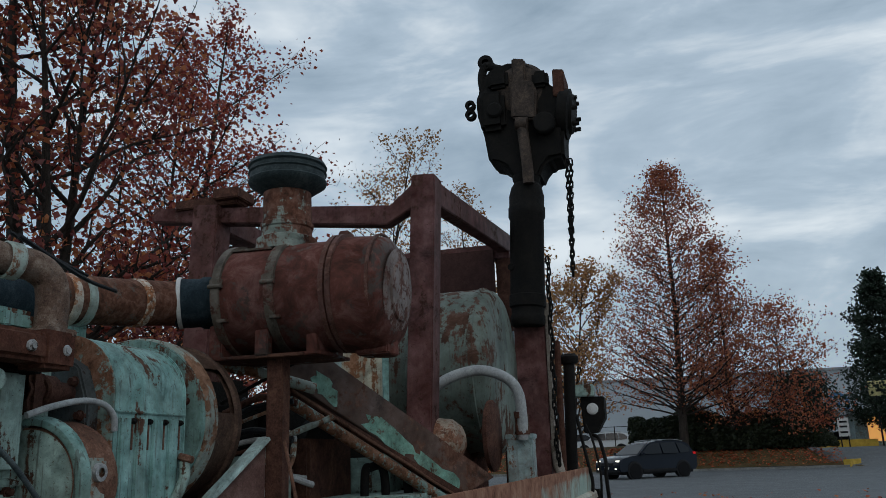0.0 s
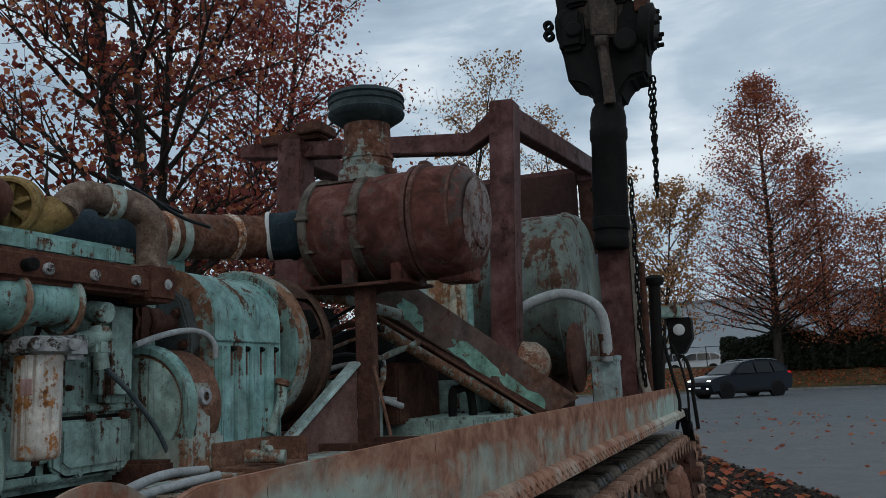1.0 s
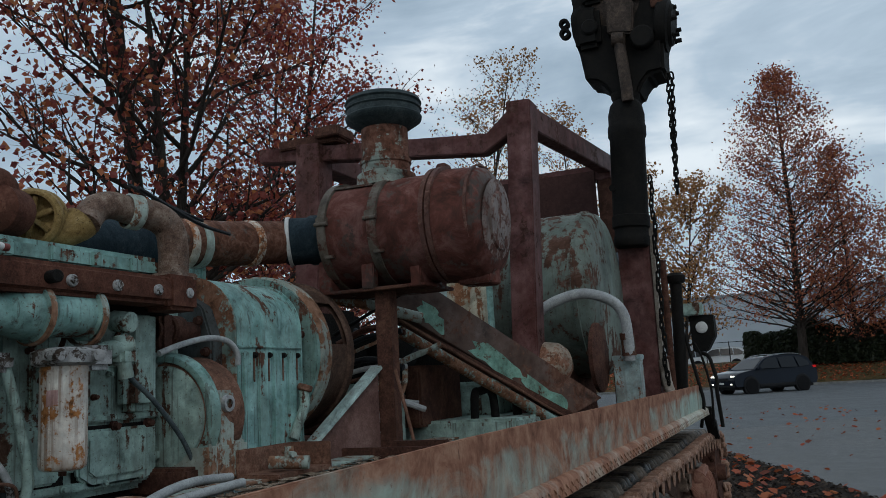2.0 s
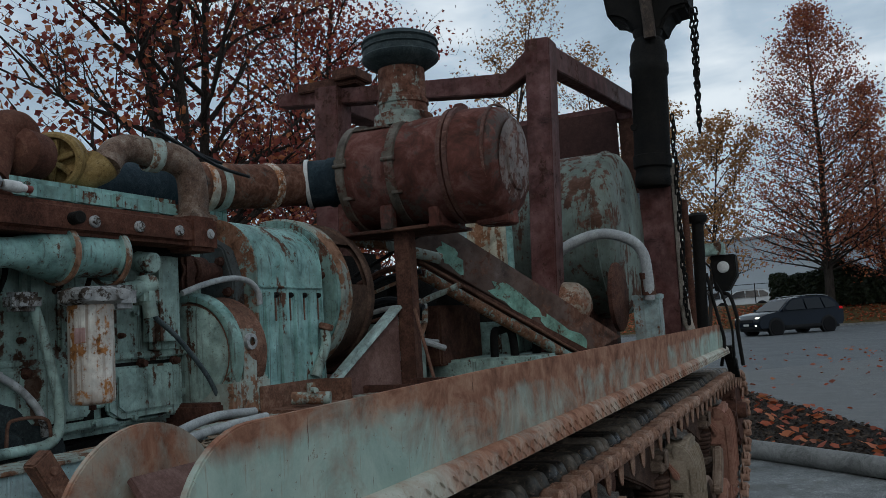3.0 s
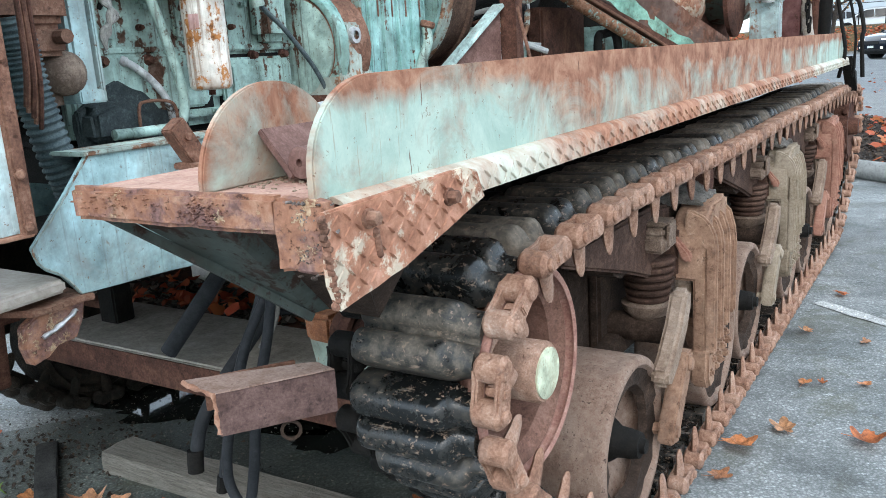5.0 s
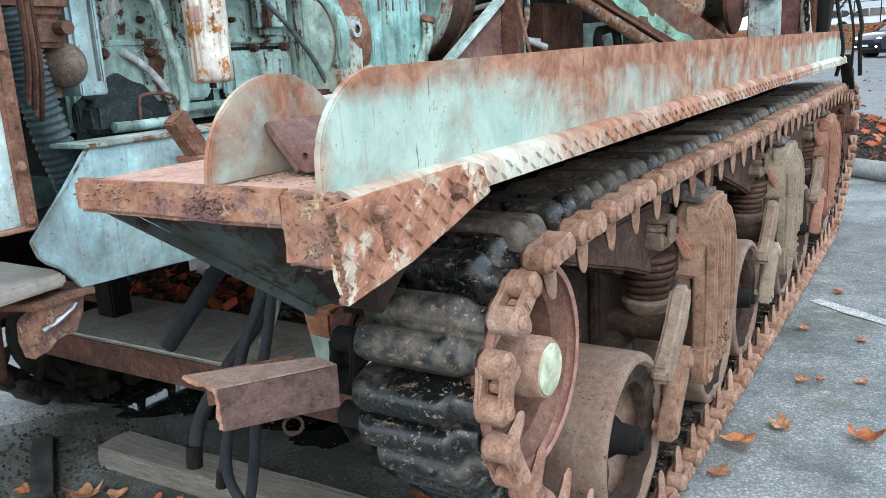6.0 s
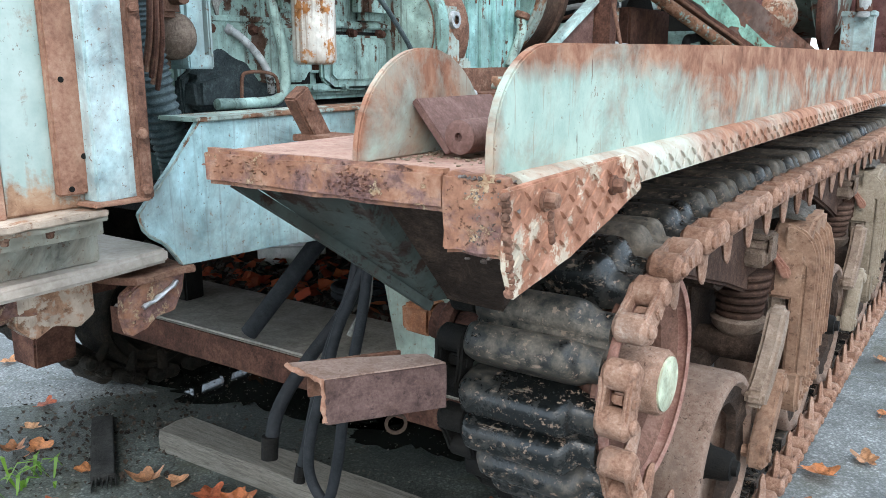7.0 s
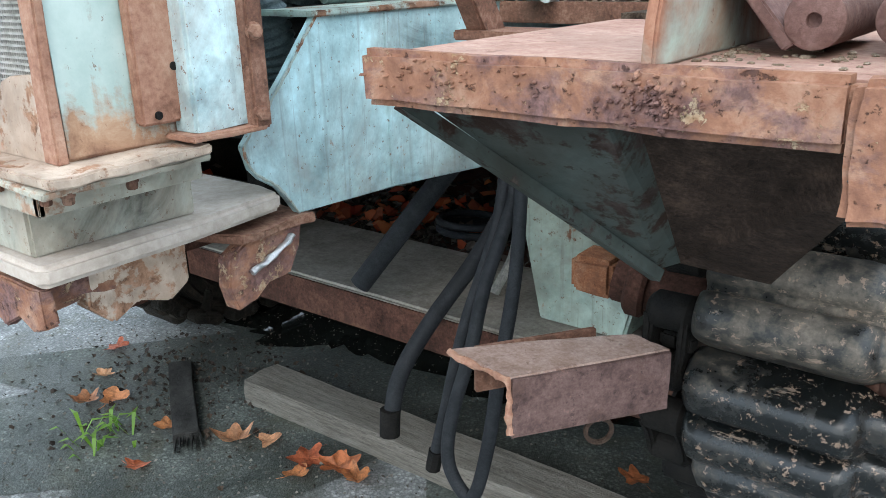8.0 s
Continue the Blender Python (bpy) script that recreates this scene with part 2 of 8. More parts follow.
DIRT = rough_stuff("dry_debris", [(0.3, (0.03, 0.022, 0.017)), (0.5, (0.10, 0.075, 0.055)), (0.7, (0.2, 0.16, 0.12))], 30.0, 0.9, 0.95, 0.01)
BARK = rough_stuff("bark", [(0.3, (0.012, 0.01, 0.009)), (0.7, (0.06, 0.048, 0.04))], 9.0, 0.8, 0.9, 0.01, (1, 1, 0.25))


# ---- mesh helpers ----
def thing(name, at, label, category, group="", kind=""):
    ob = new(name)
    ob.location = at
    ob.empty_display_size = 0.1
    return tagged(ob, label, category, group, kind)


def hold(ob, parent):
    """Parent ob, built in world coordinates, without moving it."""
    ob.parent = parent
    if parent.parent is None:
        ob.matrix_parent_inverse = Matrix.Translation(parent.location).inverted()
    return ob


def part(name, bm, mat, parent=None, label="", smooth=40):
    me = bpy.data.meshes.new(name)
    bmesh.ops.recalc_face_normals(bm, faces=bm.faces)
    if smooth:
        for f in bm.faces:
            f.smooth = True
        for e in bm.edges:
            e.smooth = len(e.link_faces) == 2 and e.calc_face_angle(3.2) < radians(smooth)
    bm.to_mesh(me)
    bm.free()
    me.materials.append(mat)
    ob = new(name, me)
    if parent is not None:
        hold(ob, parent)
    return tagged(ob, label)


def again(ob, m, parent=None):
    """One more piece on the same mesh, moved by m."""
    c = new(ob.name.split(".")[0], ob.data)
    hold(c, parent or ob.parent)
    c.matrix_basis = m
    for key in ("label",):
        if key in ob:
            c[key] = ob[key]
    return c


def B():
    return bmesh.new()


def bevel(bm, w, seg=2, faces=None):
    edges = [e for e in bm.edges if len(e.link_faces) == 2 and e.calc_face_angle(0) > radians(35)]
    if edges and w > 0:
        bmesh.ops.bevel(bm, geom=edges, offset=w, segments=seg, affect="EDGES", clamp_overlap=True)
    return bm


def join(*parts):
    """One bmesh out of several."""
    bm = bmesh.new()
    for p in parts:
        me = bpy.data.meshes.new("tmp")
        p.to_mesh(me)
        p.free()
        bm.from_mesh(me)
        bpy.data.meshes.remove(me)
    return bm


def box(a, b, w=0.0, m=None, seg=2):
    bm = B()
    bmesh.ops.create_cube(bm, size=1)
    for v in bm.verts:
        v.co = Vector([(p + q) / 2 + c * (q - p) for p, q, c in zip(a, b, v.co)])
    bevel(bm, w, seg)
    if m is not None:
        bm.transform(m)
    return bm


def axis_matrix(p, q):
    d = Vector(q) - Vector(p)
    return Matrix.Translation(p) @ d.to_track_quat("Z", "Y").to_matrix().to_4x4(), d.length


def lathe(p, q, profile, seg=28, cap=True):
    """A turned body: profile of (place along p to q from 0 to 1, radius)."""
    m, length = axis_matrix(p, q)
    bm = B()
    rings = []
    for s, r in profile:
        rings.append([bm.verts.new(m @ Vector((r * math.cos(k * math.tau / seg), r * math.sin(k * math.tau / seg), s * length))) for k in range(seg)])
    for u, v in zip(rings, rings[1:]):
        for k in range(seg):
            bm.faces.new((u[k], u[(k + 1) % seg], v[(k + 1) % seg], v[k]))
    if cap:
        bm.faces.new(rings[0][::-1])
        bm.faces.new(rings[-1])
    return bm


def rod(p, q, r, seg=16, r2=None, edge=0.0):
    length = (Vector(q) - Vector(p)).length
    r2 = r if r2 is None else r2
    if edge:
        e = edge / length
        return lathe(p, q, [(0, r - edge), (e, r), (1 - e, r2), (1, r2 - edge)], seg)
    return lathe(p, q, [(0, r), (1, r2)], seg)


def smooth_path(points, steps=8):
    pts = [Vector(p) for p in points]
    pts = [2 * pts[0] - pts[1]] + pts + [2 * pts[-1] - pts[-2]]
    out = []
    for i in range(1, len(pts) - 2):
        a, b, c, d = pts[i - 1:i + 3]
        for k in range(steps):
            t = k / steps
            out.append(0.5 * ((2 * b) + (c - a) * t + (2 * a - 5 * b + 4 * c - d) * t * t + (3 * b - a - 3 * c + d) * t ** 3))
    out.append(pts[-2])
    return out


def tube(points, r, seg=12, steps=8, radii=None, curl=True):
    """A pipe or hose along a smooth path; r may be a function of the place from 0 to 1."""
    path = smooth_path(points, steps) if curl else [Vector(p) for p in points]
    bm = B()
    rings, side = [], None
    for i, p in enumerate(path):
        d = (path[min(i + 1, len(path) - 1)] - path[max(i - 1, 0)]).normalized()
        if side is None:
            side = d.orthogonal().normalized()
        side = (side - d * side.dot(d)).normalized()
        up = d.cross(side)
        rr = r(i / (len(path) - 1)) if callable(r) else r
        rings.append([bm.verts.new(p + rr * (side * math.cos(k * math.tau / seg) + up * math.sin(k * math.tau / seg))) for k in range(seg)])
    for u, v in zip(rings, rings[1:]):
        for k in range(seg):
            bm.faces.new((u[k], u[(k + 1) % seg], v[(k + 1) % seg], v[k]))
    bm.faces.new(rings[0][::-1])
    bm.faces.new(rings[-1])
    return bm


def prism(poly, axis, a, b, w=0.0, seg=2):
    """A plate: a polygon in the plane square to axis ('x', 'y' or 'z'), from a to b along it."""
    bm = B()

    def at(p, h):
        return {"x": (h, p[0], p[1]), "y": (p[0], h, p[1]), "z": (p[0], p[1], h)}[axis]
    lo = [bm.verts.new(at(p, a)) for p in poly]
    hi = [bm.verts.new(at(p, b)) for p in poly]
    bm.faces.new(lo)
    bm.faces.new(hi[::-1])
    for k in range(len(poly)):
        bm.faces.new((lo[k], lo[(k + 1) % len(poly)], hi[(k + 1) % len(poly)], hi[k]))
    bmesh.ops.recalc_face_normals(bm, faces=bm.faces)
    bevel(bm, w, seg)
    return bm


def rough_edges(bm, amount, scale=30.0, cuts=0):
    """Worn, uneven edges: shift the corners by noise."""
    if cuts:
        bmesh.ops.subdivide_edges(bm, edges=[e for e in bm.edges if e.calc_length() > 0.05], cuts=cuts, use_grid_fill=True)
    for v in bm.verts:
        v.co += noise.noise_vector(v.co * scale) * amount
    return bm


def hexbolt(p, d, r=0.016, h=0.014):
    p, d = Vector(p), Vector(d).normalized()
    return join(lathe(p - d * 0.006, p + d * 0.004, [(0, r * 1.3), (1, r * 1.25)], 14), lathe(p, p + d * (h + 0.004), [(0, r), (0.8, r), (1, r * 0.85)], 6))


def asphalt(name, dark, light, stain=0.0):
    """Worn asphalt or concrete: stones, patches, damp stains. stain: how much of it is dark with damp and oil."""
    m, nn = material(name)
    v = nn.coords()
    big = nn.noise(v, 0.8, 8, 0.65, 0.2)
    mid = nn.noise(v, 4.5, 7, 0.68, 0.2)
    fine = nn.noise(v, 130.0, 4, 0.75)
    stone = nn.add("ShaderNodeTexVoronoi", {"Vector": v, "Scale": 190.0}).outputs[0]
    k = nn.math("ADD", nn.math("MULTIPLY", big, 0.45), nn.math("MULTIPLY", mid, 0.35))
    k = nn.math("ADD", k, nn.math("MULTIPLY", fine, 0.2))
    col = nn.ramp(k, [(0.40, dark), (0.60, light)])
    col = nn.mix(nn.math("MULTIPLY", nn.ramp(fine, [(0.60, 0.0), (0.68, 1.0)]), 0.5), col, tuple(min(1, c * 1.9) for c in light))
    cell = nn.add("ShaderNodeTexVoronoi", {"Vector": v, "Scale": 120.0})
    shade = nn.add("ShaderNodeSeparateColor", {"Color": cell.outputs[1]}).outputs[0]
    col = nn.mix(0.5, col, nn.ramp(shade, [(0.0, 0.5), (0.6, 0.95), (0.9, 1.3), (1.0, 2.2)]), "MULTIPLY")
    col = nn.mix(nn.math("MULTIPLY", nn.ramp(cell.outputs[0], [(0.35, 0.0), (0.6, 1.0)]), 0.4), col, tuple(c * 0.45 for c in dark))
    if stain:
        wetness = nn.ramp(nn.noise(v, 1.6, 9, 0.70, 0.35), [(0.58 - stain * 0.3, 0.0), (0.72 - stain * 0.3, 1.0)])
        moss = nn.ramp(nn.noise(v, 2.6, 8, 0.7, 0.8), [(0.52, 0.0), (0.62, 1.0)])
        col = nn.mix(nn.math("MULTIPLY", moss, 0.55), col, (0.085, 0.083, 0.055))
        col = nn.mix(nn.math("MULTIPLY", wetness, 0.6), col, tuple(c * 0.35 for c in dark))
        rg = nn.math("SUBTRACT", 0.85, nn.math("MULTIPLY", wetness, 0.45))
    else:
        rg = nn.ramp(big, [(0.42, 0.6), (0.58, 0.9)])
    return finish(m, nn, col, rg, 0.0, nn.math("ADD", fine, nn.math("MULTIPLY", stone, -0.6)), 0.6, 0.004)


def leaf_material(name, colors, gloss=0.5):
    """Leaves: each takes its own colour from the ramp."""
    m, nn = material(name)
    g = nn.add("ShaderNodeNewGeometry")
    col = nn.ramp(g.outputs["Random Per Island"], [(k / max(1, len(colors) - 1), c) for k, c in enumerate(colors)])
    d = nn.add("ShaderNodeBsdfPrincipled", {"Base Color": col, "Roughness": gloss})
    t = nn.add("ShaderNodeBsdfTranslucent", {"Color": col})
    mx = nn.add("ShaderNodeMixShader", {0: 0.42, 1: d.outputs[0], 2: t.outputs[0]})
    nn.add("ShaderNodeOutputMaterial", {"Surface": mx.outputs[0]})
    return m


def plain(name, color, rough=0.5, metal=0.0, size=3.0, vary=0.25, **extra):
    m, nn = material(name)
    k = nn.noise(nn.coords(), size, 5, 0.6)
    col = nn.ramp(k, [(0.3, tuple(c * (1 - vary) for c in color)), (0.7, tuple(min(1, c * (1 + vary)) for c in color))])
    return finish(m, nn, col, rough, metal, k, 0.05, 0.002, **extra)


def glow(name, color, strength):
    m, nn = material(name)
    return finish(m, nn, color, 0.4, **{"Emission Color": (*color, 1), "Emission Strength": strength})


RED_LEAF = leaf_material("red_brown_leaf", [(0.09, 0.018, 0.016), (0.20, 0.034, 0.028), (0.30, 0.065, 0.034), (0.50, 0.18, 0.062), (0.24, 0.045, 0.030), (0.14, 0.024, 0.022)])
CRIMSON_LEAF = leaf_material("crimson_leaf", [(0.12, 0.018, 0.016), (0.27, 0.038, 0.030), (0.40, 0.085, 0.045), (0.22, 0.028, 0.024), (0.48, 0.15, 0.06)])
RUSSET_LEAF = leaf_material("russet_leaf", [(0.18, 0.045, 0.030), (0.34, 0.085, 0.045), (0.46, 0.16, 0.06), (0.24, 0.08, 0.045)])
GOLD_LEAF = leaf_material("gold_leaf", [(0.22, 0.10, 0.035), (0.42, 0.22, 0.075), (0.32, 0.13, 0.05)])
NEEDLE = leaf_material("needles", [(0.008, 0.018, 0.010), (0.02, 0.038, 0.02)])
HEDGE = leaf_material("hedge_leaf", [(0.008, 0.014, 0.006), (0.02, 0.03, 0.012), (0.03, 0.035, 0.014)])
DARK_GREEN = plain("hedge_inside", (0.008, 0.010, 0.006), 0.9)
WEED = leaf_material("weed_leaf", [(0.10, 0.22, 0.02), (0.2, 0.36, 0.05)])
DRY_LEAF = leaf_material("dry_leaf", [(0.17, 0.04, 0.02), (0.38, 0.08, 0.03), (0.50, 0.17, 0.065), (0.44, 0.07, 0.03), (0.26, 0.09, 0.045)], 0.7)
MULCH_CHIP = leaf_material("bark_chip", [(0.015, 0.011, 0.009), (0.05, 0.036, 0.028), (0.10, 0.07, 0.05)], 0.9)
CHIP = leaf_material("pale_wood_chip", [(0.03, 0.026, 0.022), (0.08, 0.068, 0.056), (0.22, 0.19, 0.16)], 0.9)
GRIT = leaf_material("grit", [(0.05, 0.046, 0.04), (0.10, 0.09, 0.077), (0.26, 0.24, 0.21), (0.06, 0.054, 0.046), (0.14, 0.125, 0.105)], 0.9)
PUDDLE = plain("damp_oily_film", (0.012, 0.014, 0.012), 0.05, 0.0, 9.0, 0.6)
HALL = plain("pale_grey_sheet", (0.36, 0.40, 0.43), 0.6, 0.0, 0.4, 0.08)
HALL_ROOF = plain("grey_roof", (0.25, 0.27, 0.28), 0.7)
EMBLEM = plain("blue_emblem", (0.06, 0.14, 0.26), 0.5)
SIGN_YELLOW = plain("pale_yellow_board", (0.65, 0.58, 0.28), 0.5)
DARK_PAINT = plain("dark_paint", (0.012, 0.012, 0.013), 0.6, **{"Specular IOR Level": 0.15})
ORANGE_GLOW = glow("warm_light", (0.9, 0.42, 0.12), 1.2)
HEADLIGHT = glow("headlight", (1.0, 0.97, 0.85), 3.0)
TAIL = glow("tail_light", (0.5, 0.01, 0.01), 0.6)
CAR_GLASS = plain("car_glass", (0.005, 0.006, 0.008), 0.06, 0.0, 1.0, 0.1, **{"Specular IOR Level": 0.25})
CAR_NAVY = plain("navy_car_paint", (0.007, 0.010, 0.017), 0.14, 0.0, 1.0, 0.1, **{"Specular IOR Level": 0.16})
CAR_WHITE = plain("white_car_paint", (0.6, 0.62, 0.63), 0.3, 0.0, 1.0, 0.05)
CAR_GREY = plain("silver_car_paint", (0.32, 0.34, 0.36), 0.3, 0.5, 1.0, 0.05)
CAR_RED = plain("red_car_paint", (0.42, 0.02, 0.02), 0.3, 0.0, 1.0, 0.05)
CAR_BLACK = plain("black_car_paint", (0.01, 0.01, 0.011), 0.25, 0.0, 1.0, 0.05)
TYRE = plain("tyre", (0.010, 0.010, 0.011), 0.85, **{"Specular IOR Level": 0.1})
RIM = plain("alloy_rim", (0.4, 0.41, 0.42), 0.35, 0.9)
ASPHALT = asphalt("damp_asphalt", (0.12, 0.13, 0.13), (0.36, 0.37, 0.365), 0.36)
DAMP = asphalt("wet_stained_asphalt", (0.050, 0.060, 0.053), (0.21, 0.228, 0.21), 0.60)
ROAD = asphalt("road_asphalt", (0.11, 0.12, 0.125), (0.19, 0.20, 0.205))
CONCRETE = asphalt("old_concrete", (0.12, 0.125, 0.125), (0.22, 0.22, 0.215))
MULCH = rough_stuff("bark_mulch", [(0.3, (0.012, 0.009, 0.008)), (0.55, (0.045, 0.034, 0.028)), (0.75, (0.11, 0.075, 0.055))], 7.0, 1.0, 0.95, 0.03)
VERGE = rough_stuff("leafy_verge", [(0.3, (0.03, 0.032, 0.012)), (0.5, (0.085, 0.06, 0.025)), (0.7, (0.16, 0.075, 0.035))], 1.3, 0.8, 0.95, 0.03, fine=9)
LINE = asphalt("worn_white_line", (0.30, 0.30, 0.29), (0.62, 0.62, 0.60))
YELLOW_KERB = rough_stuff("yellow_kerb_paint", [(0.3, (0.32, 0.2, 0.03)), (0.7, (0.58, 0.4, 0.07))], 3.0, 0.2, 0.8)
KERB = rough_stuff("kerb_concrete", [(0.3, (0.10, 0.10, 0.095)), (0.7, (0.25, 0.25, 0.24))], 4.0, 0.4, 0.9)



def fallen(name):
    """Dry leaves on the ground: each its own hue, blotched and paler towards the rim."""
    mm, nn = material(name)
    info = nn.add("ShaderNodeObjectInfo")
    base = nn.ramp(info.outputs["Random"], [(0.0, (0.44, 0.13, 0.045)), (0.3, (0.60, 0.27, 0.11)), (0.55, (0.42, 0.08, 0.035)), (0.8, (0.62, 0.36, 0.19)), (1.0, (0.36, 0.15, 0.07))])
    v = nn.coords()
    blot = nn.ramp(nn.noise(v, 55.0, 6, 0.7, 0.4), [(0.38, 0.45), (0.62, 1.2)])
    col = nn.mix(1.0, base, blot, "MULTIPLY")
    spot = nn.ramp(nn.noise(v, 130.0, 4, 0.7), [(0.62, 0.0), (0.67, 1.0)])
    col = nn.mix(nn.math("MULTIPLY", spot, 0.7), col, (0.10, 0.045, 0.025))
    d = nn.add("ShaderNodeBsdfPrincipled", {"Base Color": col, "Roughness": 0.6})
    t = nn.add("ShaderNodeBsdfTranslucent", {"Color": col})
    mx = nn.add("ShaderNodeMixShader", {0: 0.25, 1: d.outputs[0], 2: t.outputs[0]})
    nn.add("ShaderNodeOutputMaterial", {"Surface": mx.outputs[0]})
    return mm


GROUND_LEAF = fallen("fallen_leaf_skin")


DARK_OXIDE = rough_stuff("red_brown_steel", [(0.2, (0.075, 0.04, 0.035)), (0.5, (0.145, 0.08, 0.068)), (0.82, (0.24, 0.15, 0.13))], 8.0, 0.35, 0.75)
PALE_CAP = painted("pale_green_cap_paint", (0.46, 0.5, 0.36), RUST, 0.26, 0.0, 12.0)


def fender_paint(name, pale, deep, bands, top_edge, streaky=1.0, shift=0.0):
    """Pale sheet with rust stains of their own shape: they run from the top edge and gather along bands of its length, speckled and scratched."""
    mm, nn = material(name)
    v = nn.coords()
    sep = nn.add("ShaderNodeSeparateXYZ", {"Vector": v})
    run = nn.noise(nn.coords((22, 22, 2.6)), 1.0, 6, 0.65, 0.5)
    run2 = nn.noise(nn.coords((80, 80, 6.0)), 1.0, 4, 0.6, 0.2)
    blot = nn.noise(v, 5.0, 7, 0.7, 0.8)
    fine = nn.noise(v, 60.0, 5, 0.7)
    top = nn.ramp(nn.math("SUBTRACT", sep.outputs[2], 0.7), [(0.45, 0.0), (0.495, 0.05 * top_edge), (0.525, 0.25 * top_edge)])
    far = nn.ramp(nn.math("MULTIPLY", sep.outputs[1], 0.22), bands)
    near = nn.ramp(nn.math("ADD", sep.outputs[1], 0.02), [(0.0, 0.28), (0.045, 0.0)])
    k = nn.math("ADD", nn.math("MULTIPLY", run, 0.38 * streaky), nn.math("MULTIPLY", blot, 0.96 - 0.38 * streaky))
    k = nn.math("ADD", k, nn.math("MULTIPLY", nn.math("SUBTRACT", run2, 0.5), 0.24 * streaky))
    k = nn.math("ADD", nn.math("ADD", k, top), nn.math("ADD", far, near))
    stain = nn.ramp(k, [(0.52 + shift, 0.0), (0.60 + shift, 0.30), (0.68 + shift, 0.62), (0.78 + shift, 1.0)])
    paint = nn.mix(nn.ramp(nn.noise(v, 11.0, 7, 0.7, 0.3), [(0.38, 0.0), (0.62, 1.0)]), deep, pale)
    rusty = nn.ramp(spread(nn, nn.noise(v, 16.0, 7, 0.72, 0.5), 1.5), [(0.2, (0.12, 0.052, 0.033)), (0.5, (0.275, 0.130, 0.083)), (0.8, (0.41, 0.238, 0.160))])
    col = nn.mix(stain, paint, rusty)
    drip = nn.ramp(nn.noise(nn.coords((120, 120, 9)), 1.0, 4, 0.6, 0.2), [(0.63, 0.0), (0.68, 1.0)])
    col = nn.mix(nn.math("MULTIPLY", drip, 0.45), col, (0.25, 0.14, 0.09))
    scratch = nn.ramp(nn.noise(nn.coords((40, 90, 12)), 1.0, 3, 0.6), [(0.70, 0.0), (0.73, 1.0)])
    col = nn.mix(nn.math("MULTIPLY", scratch, 0.85), col, (0.12, 0.055, 0.038))
    speck = nn.ramp(nn.noise(v, 85.0, 4, 0.75), [(0.64, 0.0), (0.67, 1.0)])
    col = nn.mix(nn.math("MULTIPLY", speck, 0.7), col, (0.17, 0.085, 0.055))
    h = nn.math("ADD", fine, nn.math("MULTIPLY", nn.math("ADD", scratch, nn.math("MULTIPLY", stain, 0.4)), -0.6))
    return finish(mm, nn, col, nn.math("ADD", 0.55, nn.math("MULTIPLY", stain, 0.35)), 0.0, h, 0.4, 0.002)


def shoe_rubber(name, dust):
    """Track shoes: from wet black to dusty brown, each its own, with rust flecks and pale scuffs. dust: how dusty, from 0 to 1."""
    mm, nn = material(name)
    v = nn.own()
    info = nn.add("ShaderNodeObjectInfo")
    a = nn.noise(v, 9.0, 7, 0.68, 0.4)
    b = nn.noise(v, 50.0, 6, 0.7)
    k = nn.math("ADD", nn.math("MULTIPLY", a, 0.50), nn.math("MULTIPLY", b, 0.50))
    k = nn.math("ADD", k, nn.math("MULTIPLY", nn.math("SUBTRACT", info.outputs["Random"], 0.5), 0.16))
    k = nn.math("ADD", spread(nn, k, 1.3), 0.17 * dust)
    col = nn.ramp(k, [(0.38, (0.005, 0.006, 0.006)), (0.50, (0.022, 0.021, 0.019)), (0.58, (0.072, 0.061, 0.048)), (0.72, (0.17, 0.138, 0.108)), (0.88, (0.31, 0.255, 0.205))])
    scuff = nn.ramp(nn.noise(nn.coords((1.0, 2.2, 2.2)), 24.0, 8, 0.75, 0.3), [(0.60, 0.0), (0.625, 1.0)])
    col = nn.mix(nn.math("MULTIPLY", scuff, 0.65), col, (0.25, 0.185, 0.14))
    fleck = nn.ramp(nn.noise(v, 75.0, 5, 0.72), [(0.60, 0.0), (0.63, 1.0)])
    col = nn.mix(nn.math("MULTIPLY", fleck, 0.65), col, (0.30, 0.205, 0.15))
    hole = nn.ramp(nn.noise(v, 34.0, 6, 0.7, 0.4), [(0.61, 0.0), (0.64, 1.0)])
    col = nn.mix(nn.math("MULTIPLY", hole, 0.6), col, (0.012, 0.012, 0.013))
    return finish(mm, nn, col, nn.ramp(k, [(0.42, 0.26), (0.65, 0.8)]), 0.0, nn.math("SUBTRACT", b, nn.math("MULTIPLY", hole, 0.6)), 0.4, 0.003, **{"Specular IOR Level": 0.45})


FENDER = fender_paint("stained_fender_paint", (0.38, 0.465, 0.40), (0.27, 0.36, 0.31), [(0.0, 0.0), (0.10, 0.02), (0.15, 0.10), (0.21, 0.20), (0.40, 0.24), (0.66, 0.22), (0.82, 0.12), (0.9, 0.03)], 1.2, 0.30)
ARCH = fender_paint("rust_stained_plate", (0.40, 0.46, 0.40), (0.30, 0.36, 0.31), [(0.0, 0.19), (1.0, 0.19)], 0.2, 0.1)
SKIRT = fender_paint("worn_tread_skirt_paint", (0.52, 0.52, 0.45), (0.38, 0.38, 0.31), [(0.0, 0.16), (0.05, 0.10), (0.11, 0.13), (0.16, 0.30), (0.62, 0.30), (0.84, 0.10)], 0.0, 0.25, 0.02)
FLAP_PAINT = painted("rusty_tread_plate_paint", (0.55, 0.49, 0.38), (0.32, 0.15, 0.095), 0.50, 0.0, 7.0, dark=(0.17, 0.07, 0.045))
SHOE = shoe_rubber("wet_shoe_rubber", -0.65)
